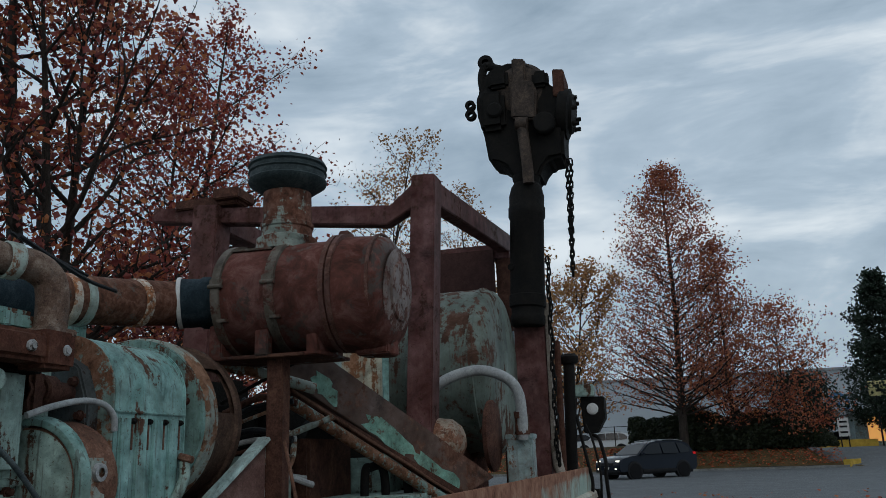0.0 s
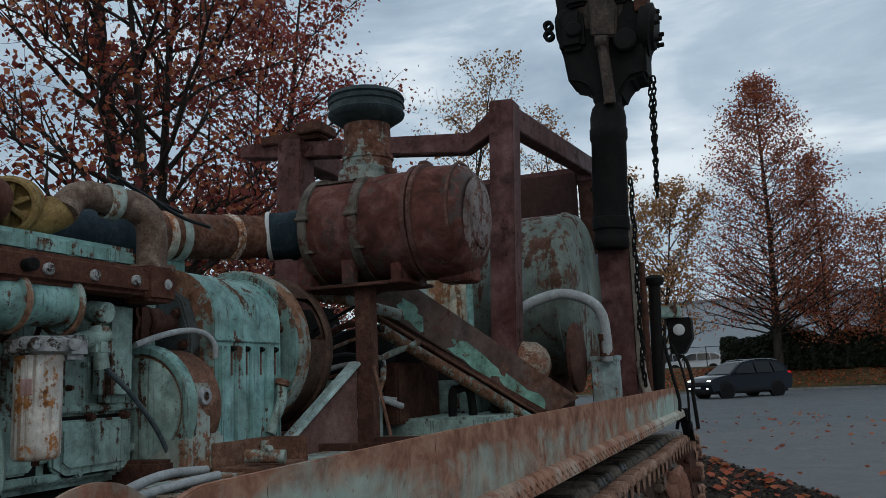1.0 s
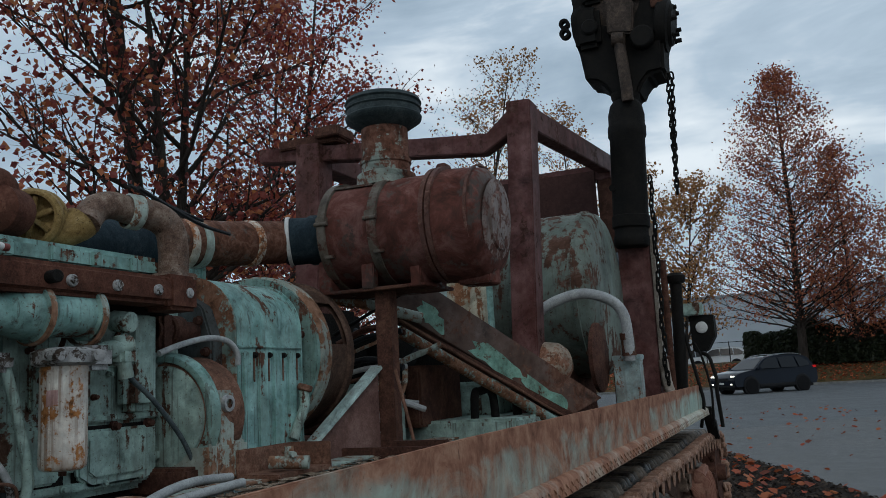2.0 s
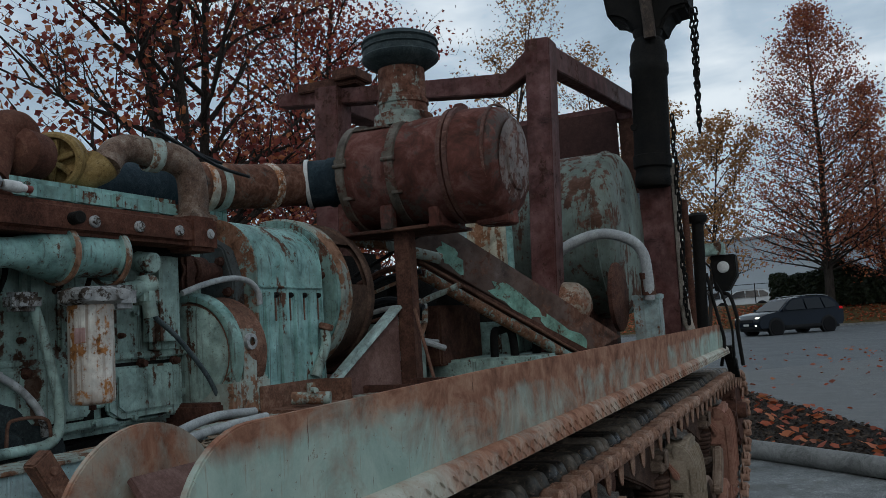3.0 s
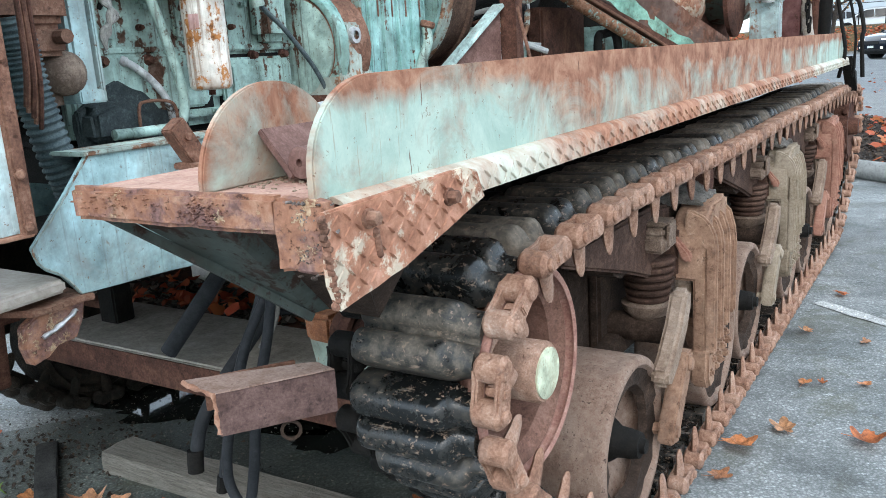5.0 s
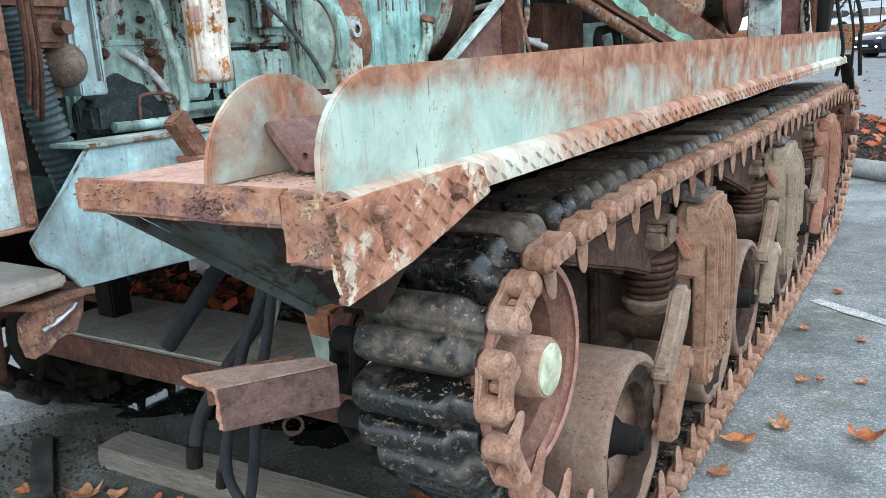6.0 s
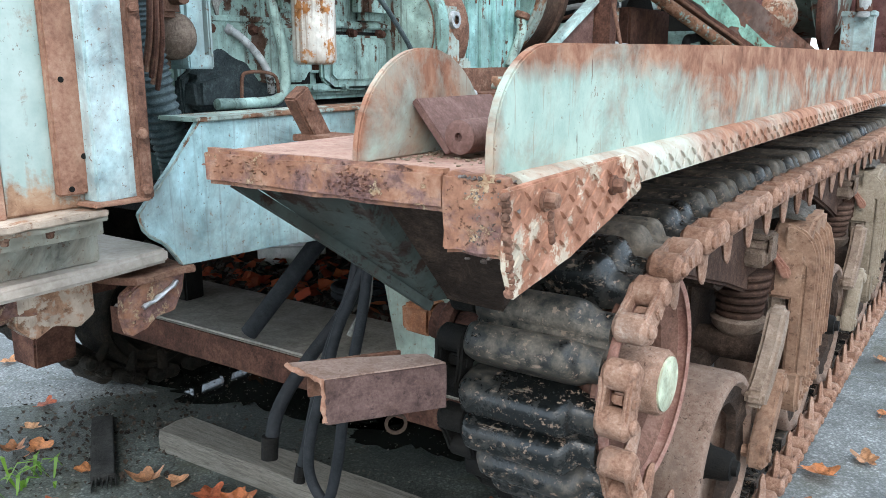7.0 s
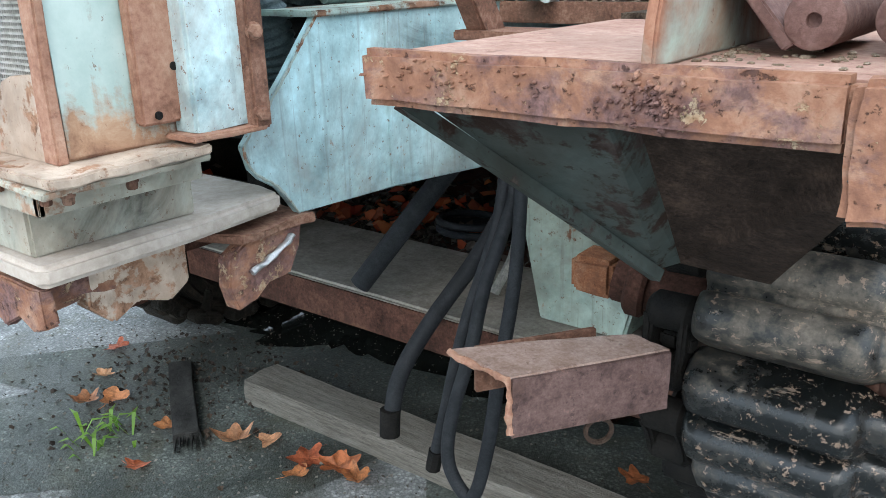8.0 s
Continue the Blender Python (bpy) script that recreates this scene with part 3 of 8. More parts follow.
SHOE_DUSTY = shoe_rubber("dusty_shoe_rubber", 0.6)
WHEEL = rough_stuff("dusty_wheel_steel", [(0.15, (0.08, 0.048, 0.036)), (0.42, (0.19, 0.122, 0.092)), (0.62, (0.245, 0.175, 0.14)), (0.85, (0.33, 0.24, 0.19))], 9.0, 0.5, 0.85, fine=9, pits=0.9)
BOGIE_DUST = rough_stuff("dull_brown_steel", [(0.2, (0.06, 0.04, 0.03)), (0.5, (0.15, 0.105, 0.08)), (0.78, (0.28, 0.21, 0.165))], 9.0, 0.6)
# Rusty brown lowered to carry the shade round the spring.
ARM_SHADED = rough_stuff("brown_arm_steel", [(0.2, (0.022, 0.012, 0.009)), (0.5, (0.068, 0.038, 0.028)), (0.78, (0.14, 0.084, 0.062))], 7.0, 0.6)
LEVER = rough_stuff("dusty_lever_steel", [(0.15, (0.09, 0.058, 0.042)), (0.45, (0.205, 0.145, 0.108)), (0.85, (0.38, 0.30, 0.24))], 5.0, 0.4, fine=8, pits=0.4)
# Cast steel with the shade among the inner bogie parts put into its colour.
BOGIE_SHADED = rough_stuff("dark_cast_steel", [(0.2, (0.012, 0.008, 0.006)), (0.5, (0.038, 0.025, 0.019)), (0.78, (0.10, 0.065, 0.048))], 9.0, 0.6)
IDLER_RED = rough_stuff("dark_red_cast_steel", [(0.15, (0.05, 0.025, 0.02)), (0.45, (0.15, 0.078, 0.058)), (0.85, (0.29, 0.17, 0.13))], 6.0, 0.5, fine=8, pits=0.5)
IDLER_RIM = rough_stuff("worn_red_rim", [(0.15, (0.12, 0.055, 0.045)), (0.45, (0.25, 0.125, 0.10)), (0.85, (0.42, 0.27, 0.22))], 6.0, 0.4, 0.8, fine=8, pits=0.4)
HUB = rough_stuff("rusty_hub", [(0.2, (0.13, 0.07, 0.05)), (0.5, (0.33, 0.20, 0.145)), (0.8, (0.48, 0.35, 0.28))], 12.0, 0.5, pits=0.8)
GREY_DIRT = rough_stuff("grey_dirt", [(0.28, (0.10, 0.09, 0.08)), (0.5, (0.21, 0.19, 0.17)), (0.72, (0.33, 0.30, 0.27))], 30.0, 0.9, 0.95, 0.01)
WELD = rough_stuff("weld_spatter", [(0.2, (0.03, 0.026, 0.026)), (0.5, (0.11, 0.085, 0.072)), (0.8, (0.34, 0.30, 0.28))], 60.0, 0.5, 0.5)
# Near-black colour that stands for shade on the far track.
FAR_SHADE = rough_stuff("wet_black_mud", [(0.25, (0.008, 0.008, 0.007)), (0.5, (0.022, 0.019, 0.015)), (0.8, (0.07, 0.05, 0.036))], 12.0, 0.8, 0.7, 0.01)
LEG_PAINT = painted("dusty_pale_teal_paint", (0.33, 0.42, 0.36), (0.22, 0.115, 0.07), 0.24, 0.5, 5.0)
# Teal lowered in colour to hold the shade under the deck.
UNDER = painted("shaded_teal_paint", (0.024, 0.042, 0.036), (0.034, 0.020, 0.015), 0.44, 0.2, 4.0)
CROSS = rough_stuff("muddy_plate", [(0.2, (0.14, 0.122, 0.10)), (0.5, (0.255, 0.23, 0.20)), (0.8, (0.37, 0.34, 0.30))], 6.0, 0.3, 0.9, pits=0.35)

# The stub's face is darker than its top plate.
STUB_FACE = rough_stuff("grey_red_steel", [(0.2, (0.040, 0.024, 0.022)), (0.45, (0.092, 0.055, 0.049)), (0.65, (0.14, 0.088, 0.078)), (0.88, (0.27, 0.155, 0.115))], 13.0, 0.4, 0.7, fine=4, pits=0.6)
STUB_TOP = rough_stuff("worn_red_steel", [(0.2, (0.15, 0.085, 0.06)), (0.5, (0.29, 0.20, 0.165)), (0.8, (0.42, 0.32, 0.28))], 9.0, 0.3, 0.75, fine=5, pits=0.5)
NUT_RUST = rough_stuff("bright_orange_rust", [(0.2, (0.11, 0.042, 0.025)), (0.5, (0.26, 0.105, 0.052)), (0.8, (0.40, 0.21, 0.13))], 22.0, 0.5, 0.9, fine=4, pits=0.5)


STRIP = rough_stuff("orange_rust_strip", [(0.2, (0.13, 0.06, 0.04)), (0.5, (0.30, 0.155, 0.105)), (0.82, (0.44, 0.28, 0.20))], 6.0, 0.4, 0.85, pits=0.3)
TEAL_PATCH = painted("chipped_pale_paint", (0.42, 0.56, 0.57), (0.25, 0.12, 0.065), 0.36, 0.25, 9.0)
CORRUGATED = rough_stuff("dusty_blue_rubber", [(0.3, (0.03, 0.045, 0.052)), (0.7, (0.11, 0.135, 0.14))], 14.0, 0.3, 0.7)
EXHAUST = rough_stuff("burnt_rust", [(0.2, (0.030, 0.013, 0.009)), (0.5, (0.10, 0.040, 0.027)), (0.8, (0.18, 0.085, 0.058))], 8.0, 0.5, 0.9)
EXHAUST_PALE = rough_stuff("pale_burnt_rust", [(0.2, (0.05, 0.03, 0.024)), (0.45, (0.15, 0.095, 0.07)), (0.65, (0.25, 0.19, 0.15)), (0.88, (0.42, 0.37, 0.32))], 16.0, 0.5, 0.85, fine=4, pits=0.8)
LABEL = painted("faded_label", (0.55, 0.36, 0.36), (0.32, 0.13, 0.05), 0.42, 0.6, 12.0)
ALU_DIRTY = painted("grimy_aluminium", (0.42, 0.43, 0.43), (0.06, 0.045, 0.035), 0.38, 0.2, 14.0, gloss=0.45)
DRUM = rough_stuff("oily_dark_rust", [(0.2, (0.02, 0.013, 0.010)), (0.5, (0.075, 0.044, 0.032)), (0.8, (0.17, 0.105, 0.075))], 6.0, 0.4, 0.7)
STACK = painted("chipped_teal_neck", (0.24, 0.32, 0.28), (0.13, 0.055, 0.035), 0.52, 0.3, 8.0)
CAP = rough_stuff("dark_cap", [(0.28, (0.015, 0.024, 0.026)), (0.5, (0.032, 0.045, 0.048)), (0.72, (0.07, 0.085, 0.085))], 8.0, 0.3, 0.55)
OILY = rough_stuff("oily_grey_grime", [(0.2, (0.010, 0.013, 0.014)), (0.5, (0.036, 0.046, 0.048)), (0.8, (0.11, 0.13, 0.128))], 7.0, 0.6, 0.6, fine=7, pits=0.6)
DARK_FACE = painted("greasy_dark_teal", (0.055, 0.080, 0.085), (0.045, 0.028, 0.022), 0.35, 0.3, 8.0)
TEAL_PALE_RUST = painted("scraped_pale_teal", (0.36, 0.50, 0.48), (0.16, 0.075, 0.045), 0.30, 0.3, 9.0)
PIPE = painted("rusty_pipe_paint", (0.07, 0.06, 0.047), (0.115, 0.05, 0.031), 0.60, 0.0, 9.0)
WHITE = rough_stuff("dull_white", [(0.3, (0.45, 0.45, 0.44)), (0.7, (0.7, 0.7, 0.68))], 10.0, 0.2, 0.6)
CREAM_RUST = painted("rusted_cream_paint", (0.5, 0.47, 0.40), (0.27, 0.11, 0.05), 0.42, 0.2, 14.0)
RUSTY_TEAL_EDGE = painted("rust_edged_teal", (0.18, 0.32, 0.29), (0.17, 0.08, 0.045), 0.5, 0.2, 9.0)


def rusted_foot(name):
    """Pale teal plate whose paint is eaten by rust near its foot, with an uneven tide line and runs."""
    mm, nn = material(name)
    v = nn.coords()
    sep = nn.add("ShaderNodeSeparateXYZ", {"Vector": v})
    low = nn.ramp(nn.math("SUBTRACT", sep.outputs[2], 0.99), [(0.0, 0.32), (0.03, 0.20), (0.10, 0.0)])
    k = nn.math("ADD", nn.math("MULTIPLY", nn.noise(v, 13.0, 8, 0.75, 0.2), 0.6), nn.math("MULTIPLY", nn.noise(nn.coords((40, 40, 4)), 1.0, 5, 0.6, 0.3), 0.4))
    k = nn.math("ADD", k, low)
    stain = nn.ramp(k, [(0.55, 0.0), (0.60, 0.4), (0.66, 1.0)])
    paint = nn.mix(nn.ramp(nn.noise(v, 14.0, 6, 0.65), [(0.35, 0.0), (0.65, 1.0)]), (0.30, 0.38, 0.345), (0.42, 0.49, 0.45))
    rusty = nn.ramp(spread(nn, nn.noise(v, 20.0, 7, 0.72, 0.5), 1.5), [(0.2, (0.15, 0.075, 0.05)), (0.5, (0.32, 0.185, 0.115)), (0.8, (0.45, 0.31, 0.21))])
    col = nn.mix(stain, paint, rusty)
    speck = nn.ramp(nn.noise(v, 90.0, 4, 0.75), [(0.64, 0.0), (0.67, 1.0)])
    col = nn.mix(nn.math("MULTIPLY", speck, 0.7), col, (0.17, 0.085, 0.055))
    return finish(mm, nn, col, 0.75, 0.0, nn.noise(v, 60.0, 5, 0.7), 0.4, 0.002)


RUST_FOOT = rusted_foot("rust_footed_teal_paint")

FOOT_GREY = painted("dusty_grey_green_paint", (0.36, 0.36, 0.30), (0.30, 0.19, 0.13), 0.36, 0.2, 7.0)

SILL = painted("rust_washed_cream", (0.44, 0.355, 0.28), (0.29, 0.16, 0.10), 0.44, 0.3, 9.0)


BOOM = painted("dark_brown_paint", (0.075, 0.042, 0.03), (0.11, 0.052, 0.034), 0.40, 0.0, 4.0, gloss=0.6)
TEAL_PEEL = painted("peeling_teal", (0.17, 0.36, 0.28), (0.09, 0.05, 0.03), 0.30, 0.0, 10.0)
CAB = rough_stuff("dark_brown_sheet", [(0.28, (0.03, 0.014, 0.012)), (0.72, (0.07, 0.032, 0.027))], 5.0, 0.3, 0.7)
RED_CAB = painted("dull_red_paint", (0.21, 0.04, 0.035), (0.13, 0.05, 0.03), 0.2, 0.3, 5.0)
TEAL_PALE = painted("pale_teal_paint", (0.30, 0.42, 0.42), (0.2, 0.1, 0.06), 0.3, 0.4, 8.0)
CREAM = painted("cream_paint", (0.42, 0.40, 0.30), (0.22, 0.1, 0.05), 0.42, 0.8, 6.0)
DOME = painted("tan_dome_paint", (0.30, 0.25, 0.19), (0.19, 0.09, 0.055), 0.42, 0.2, 9.0)
GREASE = rough_stuff("greasy_steel", [(0.28, (0.012, 0.010, 0.009)), (0.5, (0.05, 0.036, 0.028)), (0.72, (0.12, 0.085, 0.065))], 9.0, 0.5, 0.55)
PALE_STRIP = rough_stuff("pale_worn_strip", [(0.3, (0.16, 0.12, 0.09)), (0.7, (0.42, 0.38, 0.33))], 9.0, 0.3, 0.7)
GLASS_PANE = rough_stuff("dusty_glass", [(0.3, (0.10, 0.13, 0.15)), (0.7, (0.22, 0.27, 0.3))], 4.0, 0.05, 0.15)


# ---- the crawler track ----
IDLER, SPROCKET = (0.575, 0.69), (5.34, 0.64)
R_LINK, PITCH, N_SHOES = 0.21, 0.15, 72


def track_line():
    """The line of the track's pins in (y, z), closed, as a dense list."""
    pts = []
    for k in range(0, 32):
        a = radians(90 + k * 4.3)
        pts.append((IDLER[0] + R_LINK * math.cos(a), IDLER[1] + R_LINK * math.sin(a)))
    pts += [(0.93, 0.085), (1.0, 0.052), (1.1, 0.045), (2.6, 0.045), (3.6, 0.045), (4.7, 0.047), (4.82, 0.08)]
    for k in range(0, 31):
        a = radians(-62 + k * 5)
        pts.append((SPROCKET[0] + 0.25 * math.cos(a), SPROCKET[1] + 0.25 * math.sin(a)))
    pts += [(4.6, 0.925), (3.6, 0.915), (2.9, 0.925), (2.1, 0.915), (1.4, 0.927), (0.9, 0.922)]
    return pts + [pts[0]]


def along(pts, count):
    """Even steps along a closed line: place and direction."""
    lens = [math.dist(a, b) for a, b in zip(pts, pts[1:])]
    total = sum(lens)
    out = []
    for k in range(count):
        s = (k + 0.35) * total / count
        for (a, b), l in zip(zip(pts, pts[1:]), lens):
            if s <= l:
                f = s / l
                out.append(((a[0] + f * (b[0] - a[0]), a[1] + f * (b[1] - a[1])), math.atan2(b[1] - a[1], b[0] - a[0])))
                break
            s -= l
    return out, total / count


def shoe_mesh():
    """One shoe: a block with two rounded ridges, necked towards the links; x across, y along the track, z outwards."""
    prof = [(-0.066, -0.045), (0.066, -0.045), (0.067, -0.020)]
    for mid, r, tall in ((0.0345, 0.0300, 0.038), (-0.0345, 0.0310, 0.042)):
        prof += [(mid + r * math.cos(radians(a)), -0.004 + tall * math.sin(radians(a)) ** 0.62) for a in range(6, 175, 18)]
    prof.append((-0.067, -0.020))
    bm = B()
    rings = []
    for x, f, g in ((-0.299, 0.45, 0.86), (-0.293, 0.80, 0.95), (-0.283, 0.95, 0.99), (-0.268, 1.0, 1.0), (-0.20, 0.98, 1.0), (-0.122, 1.0, 1.0), (-0.112, 0.98, 0.985), (-0.104, 0.90, 0.95), (-0.098, 0.74, 0.90), (-0.093, 0.62, 0.86), (-0.062, 0.58, 0.84)):
        rings.append([bm.verts.new((x, y * g, -0.045 + (z + 0.045) * f)) for y, z in prof])
    for u, v in zip(rings, rings[1:]):
        for k in range(len(prof)):
            bm.faces.new((u[k], u[(k + 1) % len(prof)], v[(k + 1) % len(prof)], v[k]))
    bm.faces.new(rings[0][::-1])
    bm.faces.new(rings[-1])
    for v in bm.verts:
        v.co += noise.noise_vector(v.co * 30) * 0.0008
    return bm


def connector_mesh(x0, x1):
    """The forged eye link over two pins at a shoe's end: two rounded eyes, two cheeks round a window with a wedge set deep in it, and an inward guide horn."""
    h, r = 0.037, 0.0245
    w = (x1 - x0) * 0.21
    a = rod((x0, -h, 0), (x1, -h, 0), r, 14, edge=0.008)
    b = rod((x0 + 0.003, h, 0), (x1 + 0.003, h, 0), r, 14, edge=0.008)
    cheek1 = prism([(-h, -0.021), (h, -0.021), (h, 0.0245), (h * 0.35, 0.021), (-h * 0.35, 0.021), (-h, 0.0245)], "x", x0 + 0.002, x0 + 0.002 + w, 0.004)
    cheek2 = prism([(-h, -0.021), (h, -0.021), (h, 0.0245), (h * 0.35, 0.021), (-h * 0.35, 0.021), (-h, 0.0245)], "x", x1 - w, x1 - 0.001, 0.004)
    wedge = box((x0 + w + 0.005, -0.010, -0.018), (x1 - w - 0.005, 0.010, 0.000), 0.004)
    pin = rod((x1 - 0.004, -h, 0), (x1 + 0.007, -h, 0), 0.012, 10, edge=0.003)
    slot = box((x1 - 0.003, -0.009, -0.012), (x1 + 0.004, 0.009, 0.012), 0.003)
    horn = B()
    xm = x0 + (x1 - x0) * 0.45
    rings = []
    for z, wy, d, q in ((-0.010, 0.026, 0.014, 0), (-0.036, 0.023, 0.011, 0.0), (-0.060, 0.021, 0.009, 0.003), (-0.078, 0.018, 0.007, 0.006), (-0.088, 0.012, 0.005, 0.008), (-0.094, 0.004, 0.003, 0.009)):
        rings.append([horn.verts.new((xm + d * math.cos(k * math.tau / 8), q + wy * math.sin(k * math.tau / 8), z)) for k in range(8)])
    for u, v in zip(rings, rings[1:]):
        for k in range(8):
            horn.faces.new((u[k], u[(k + 1) % 8], v[(k + 1) % 8], v[k]))
    horn.faces.new(rings[-1])
    bm = join(a, b, cheek1, cheek2, wedge, pin, slot, horn)
    for v in bm.verts:
        v.co += noise.noise_vector(v.co * 45) * 0.0012
    return bm


def bogie_wheel(track, y, z, r=0.212):
    tyre = part("bogie_wheel", lathe((-0.275, y, z), (-0.055, y, z), [(0, r - 0.09), (0.01, r - 0.014), (0.04, r - 0.003), (0.07, r), (0.93, r), (0.975, r - 0.003), (1.0, r - 0.010), (1.0, r - 0.022), (0.95, r - 0.032), (0.70, r - 0.048), (0.55, 0.10), (0.50, 0.05)], 48), WHEEL, track, "dusty rust-brown bogie wheel")
    crust = rough_edges(lathe((-0.10, y, z), (-0.068, y, z), [(0, r - 0.045), (0.6, r - 0.034), (1, r - 0.030), (0.8, r - 0.075), (0, r - 0.085)], 40, False), 0.010, 22)
    part("dirt_crust", crust, BOGIE_SHADED, tyre, "flaking dirt inside the rim")
    part("hub_cap", lathe((-0.16, y, z), (-0.022, y, z), [(0, 0.062), (0.3, 0.056), (0.45, 0.040), (0.75, 0.036), (0.85, 0.032), (0.86, 0.020), (0.95, 0.018)], 18), BLACK, tyre)
    return tyre


def bogie(track, ya, cast):
    """A spring bogie: an arm that runs into a ribbed leg, volute spring, two wheels and their levers. ya: the near face of its leg."""
    yb, ys = ya + 0.25, ya - 0.045
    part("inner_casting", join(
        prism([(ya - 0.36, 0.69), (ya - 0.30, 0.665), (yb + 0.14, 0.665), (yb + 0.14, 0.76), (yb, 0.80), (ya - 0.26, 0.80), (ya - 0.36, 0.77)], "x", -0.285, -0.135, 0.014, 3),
        prism([(ya - 0.16, 0.36), (yb, 0.36), (yb, 0.68), (ya - 0.16, 0.68)], "x", -0.30, -0.262, 0.01)), BOGIE_SHADED, track)
    outer = part("bogie_bracket", join(
        prism([(ya, 0.584), (ya, 0.712), (ya + 0.012, 0.738), (ya + 0.05, 0.775), (ya + 0.11, 0.800), (yb, 0.800), (yb, 0.584)], "x", -0.108, -0.010, 0.010, 3),
        prism([(ya + 0.004, 0.60), (ya + 0.004, 0.37), (ya + 0.03, 0.30), (ya + 0.07, 0.27), (yb - 0.03, 0.27), (yb, 0.33), (yb, 0.60)], "x", -0.046, -0.008, 0.007, 3),
        prism([(ya - 0.004, 0.385), (ya - 0.008, 0.30), (ya + 0.02, 0.255), (ya + 0.07, 0.262), (ya + 0.09, 0.385)], "x", -0.052, 0.004, 0.010, 3)), cast, track, "rusty cast bogie bracket with upright ribs")
    for k in range(4):
        y, low = ya + 0.004 + 0.075 * k, 0.375 + 0.02 * k
        crest = [(0.022, low), (0.022, 0.690 - 0.012 * k), (0.017, 0.722 - 0.006 * k), (0.004, 0.752), (-0.018, 0.775), (-0.05, 0.790), (-0.07, 0.790), (-0.07, 0.70), (-0.012, 0.68), (-0.012, low - 0.01)]
        part("rib", prism(crest, "y", y, y + 0.020, 0.006, 2), cast, outer)
    for k in range(4):
        for q in range(3):
            y = ya + 0.012 + 0.058 * k + 0.026 * (q % 2)
            part("lug", box((-0.012, y, 0.300 + 0.034 * q), (0.014, y + 0.024, 0.322 + 0.034 * q), 0.006), cast, outer)
    part("arm", join(
        prism([(ya - 0.70, 0.795), (ya - 0.30, 0.680), (ya + 0.03, 0.572), (ya + 0.06, 0.60), (ya + 0.06, 0.795), (ya - 0.10, 0.815), (ya - 0.70, 0.825)], "x", -0.150, -0.128, 0.008, 3),
        prism([(-0.140, 0.70), (-0.122, 0.645), (-0.100, 0.588), (-0.085, 0.60), (-0.085, 0.74), (-0.140, 0.76)], "y", ya - 0.012, ya + 0.03, 0.008, 2)), ARM_SHADED, outer, "rusty inner arm with shade put into its brown")
    part("stop_block", rough_edges(join(box((-0.148, ya - 0.165, 0.700), (-0.074, ya - 0.07, 0.748), 0.010, seg=3), box((-0.142, ya - 0.155, 0.746), (-0.080, ya - 0.075, 0.770), 0.006), box((-0.146, ya - 0.15, 0.772), (-0.074, ya - 0.07, 0.786), 0.004), box((-0.076, ya - 0.145, 0.715), (-0.068, ya - 0.08, 0.785), 0.003)), 0.003, 40, 2), BOGIE_DUST, outer, "dusty stop block")
    part("hook", prism([(-0.103, 0.722), (-0.088, 0.722), (-0.046, 0.675), (-0.040, 0.655), (-0.052, 0.645), (-0.070, 0.652), (-0.080, 0.680)], "y", ya - 0.028, ya - 0.004, 0.006), BOGIE_RED, outer)
    part("dirt", rough_edges(prism([(-0.27, 0.798), (-0.035, 0.798), (-0.05, 0.812), (-0.11, 0.838), (-0.22, 0.840)], "y", ya + 0.06, yb - 0.01, 0.003), 0.012, 45, 7), GREY_DIRT, outer, "caked grey dirt")
    prof = []
    for k in range(6):
        r = 0.080 - 0.0035 * k
        prof += [(k / 6, r - 0.012), (k / 6 + 0.012, r - 0.002), (k / 6 + 0.05, r), (k / 6 + 0.11, r - 0.003), (k / 6 + 0.14, r - 0.012)]
    part("volute_spring", lathe((-0.160, ys, 0.665), (-0.160, ys, 0.53), prof, 32), ARM_SHADED, track, "dark rusty volute spring")
    part("spring_seat", lathe((-0.160, ys, 0.535), (-0.160, ys, 0.475), [(0, 0.060), (0.1, 0.076), (0.45, 0.070), (0.8, 0.05), (1, 0.04)], 28), BOGIE_DUST, track)
    part("crossbar", rod((-0.28, ys - 0.02, 0.455), (-0.06, ys - 0.02, 0.455), 0.042, 16, edge=0.006), BOGIE_SHADED, track)
    part("rocker", prism([(ys - 0.36, 0.40), (ys - 0.05, 0.44), (ys + 0.05, 0.44), (ys + 0.36, 0.40), (ys + 0.36, 0.37), (ys - 0.36, 0.37)], "x", -0.27, -0.22, 0.008), BOGIE_SHADED, track)
    for s in (-1, 1):
        y, z = ys + s * 0.41, 0.287
        bogie_wheel(track, y, z, 0.222)
        x0, x1 = (-0.062, -0.014) if s < 0 else (-0.105, -0.06)
        lever = [(0.120, 0.60), (0.070, 0.605), (0.072, 0.555), (0.105, 0.495), (0.19, 0.415), (0.25, 0.382), (0.285, 0.395), (0.285, 0.43), (0.235, 0.462), (0.165, 0.53)]
        part("suspension_lever", prism([(ys + s * a, h) for a, h in lever], "x", x0, x1, 0.011, 3), LEVER, track, "bowed dusty lever arm")
        link = [(0.10, 0.44), (0.15, 0.445), (0.215, 0.36), (0.275, 0.285), (0.285, 0.235), (0.235, 0.225), (0.19, 0.29), (0.13, 0.37)]
        part("wheel_link", join(prism([(ys + s * a, h) for a, h in link], "x", x0 + 0.018, x1 + 0.014, 0.006), rod((x0, ys + s * 0.135, 0.41), (x1 + 0.022, ys + s * 0.135, 0.41), 0.020, 14, edge=0.005), rod((x0, ys + s * 0.25, 0.262), (x1 + 0.020, ys + s * 0.25, 0.262), 0.016, 6)), cast, track)


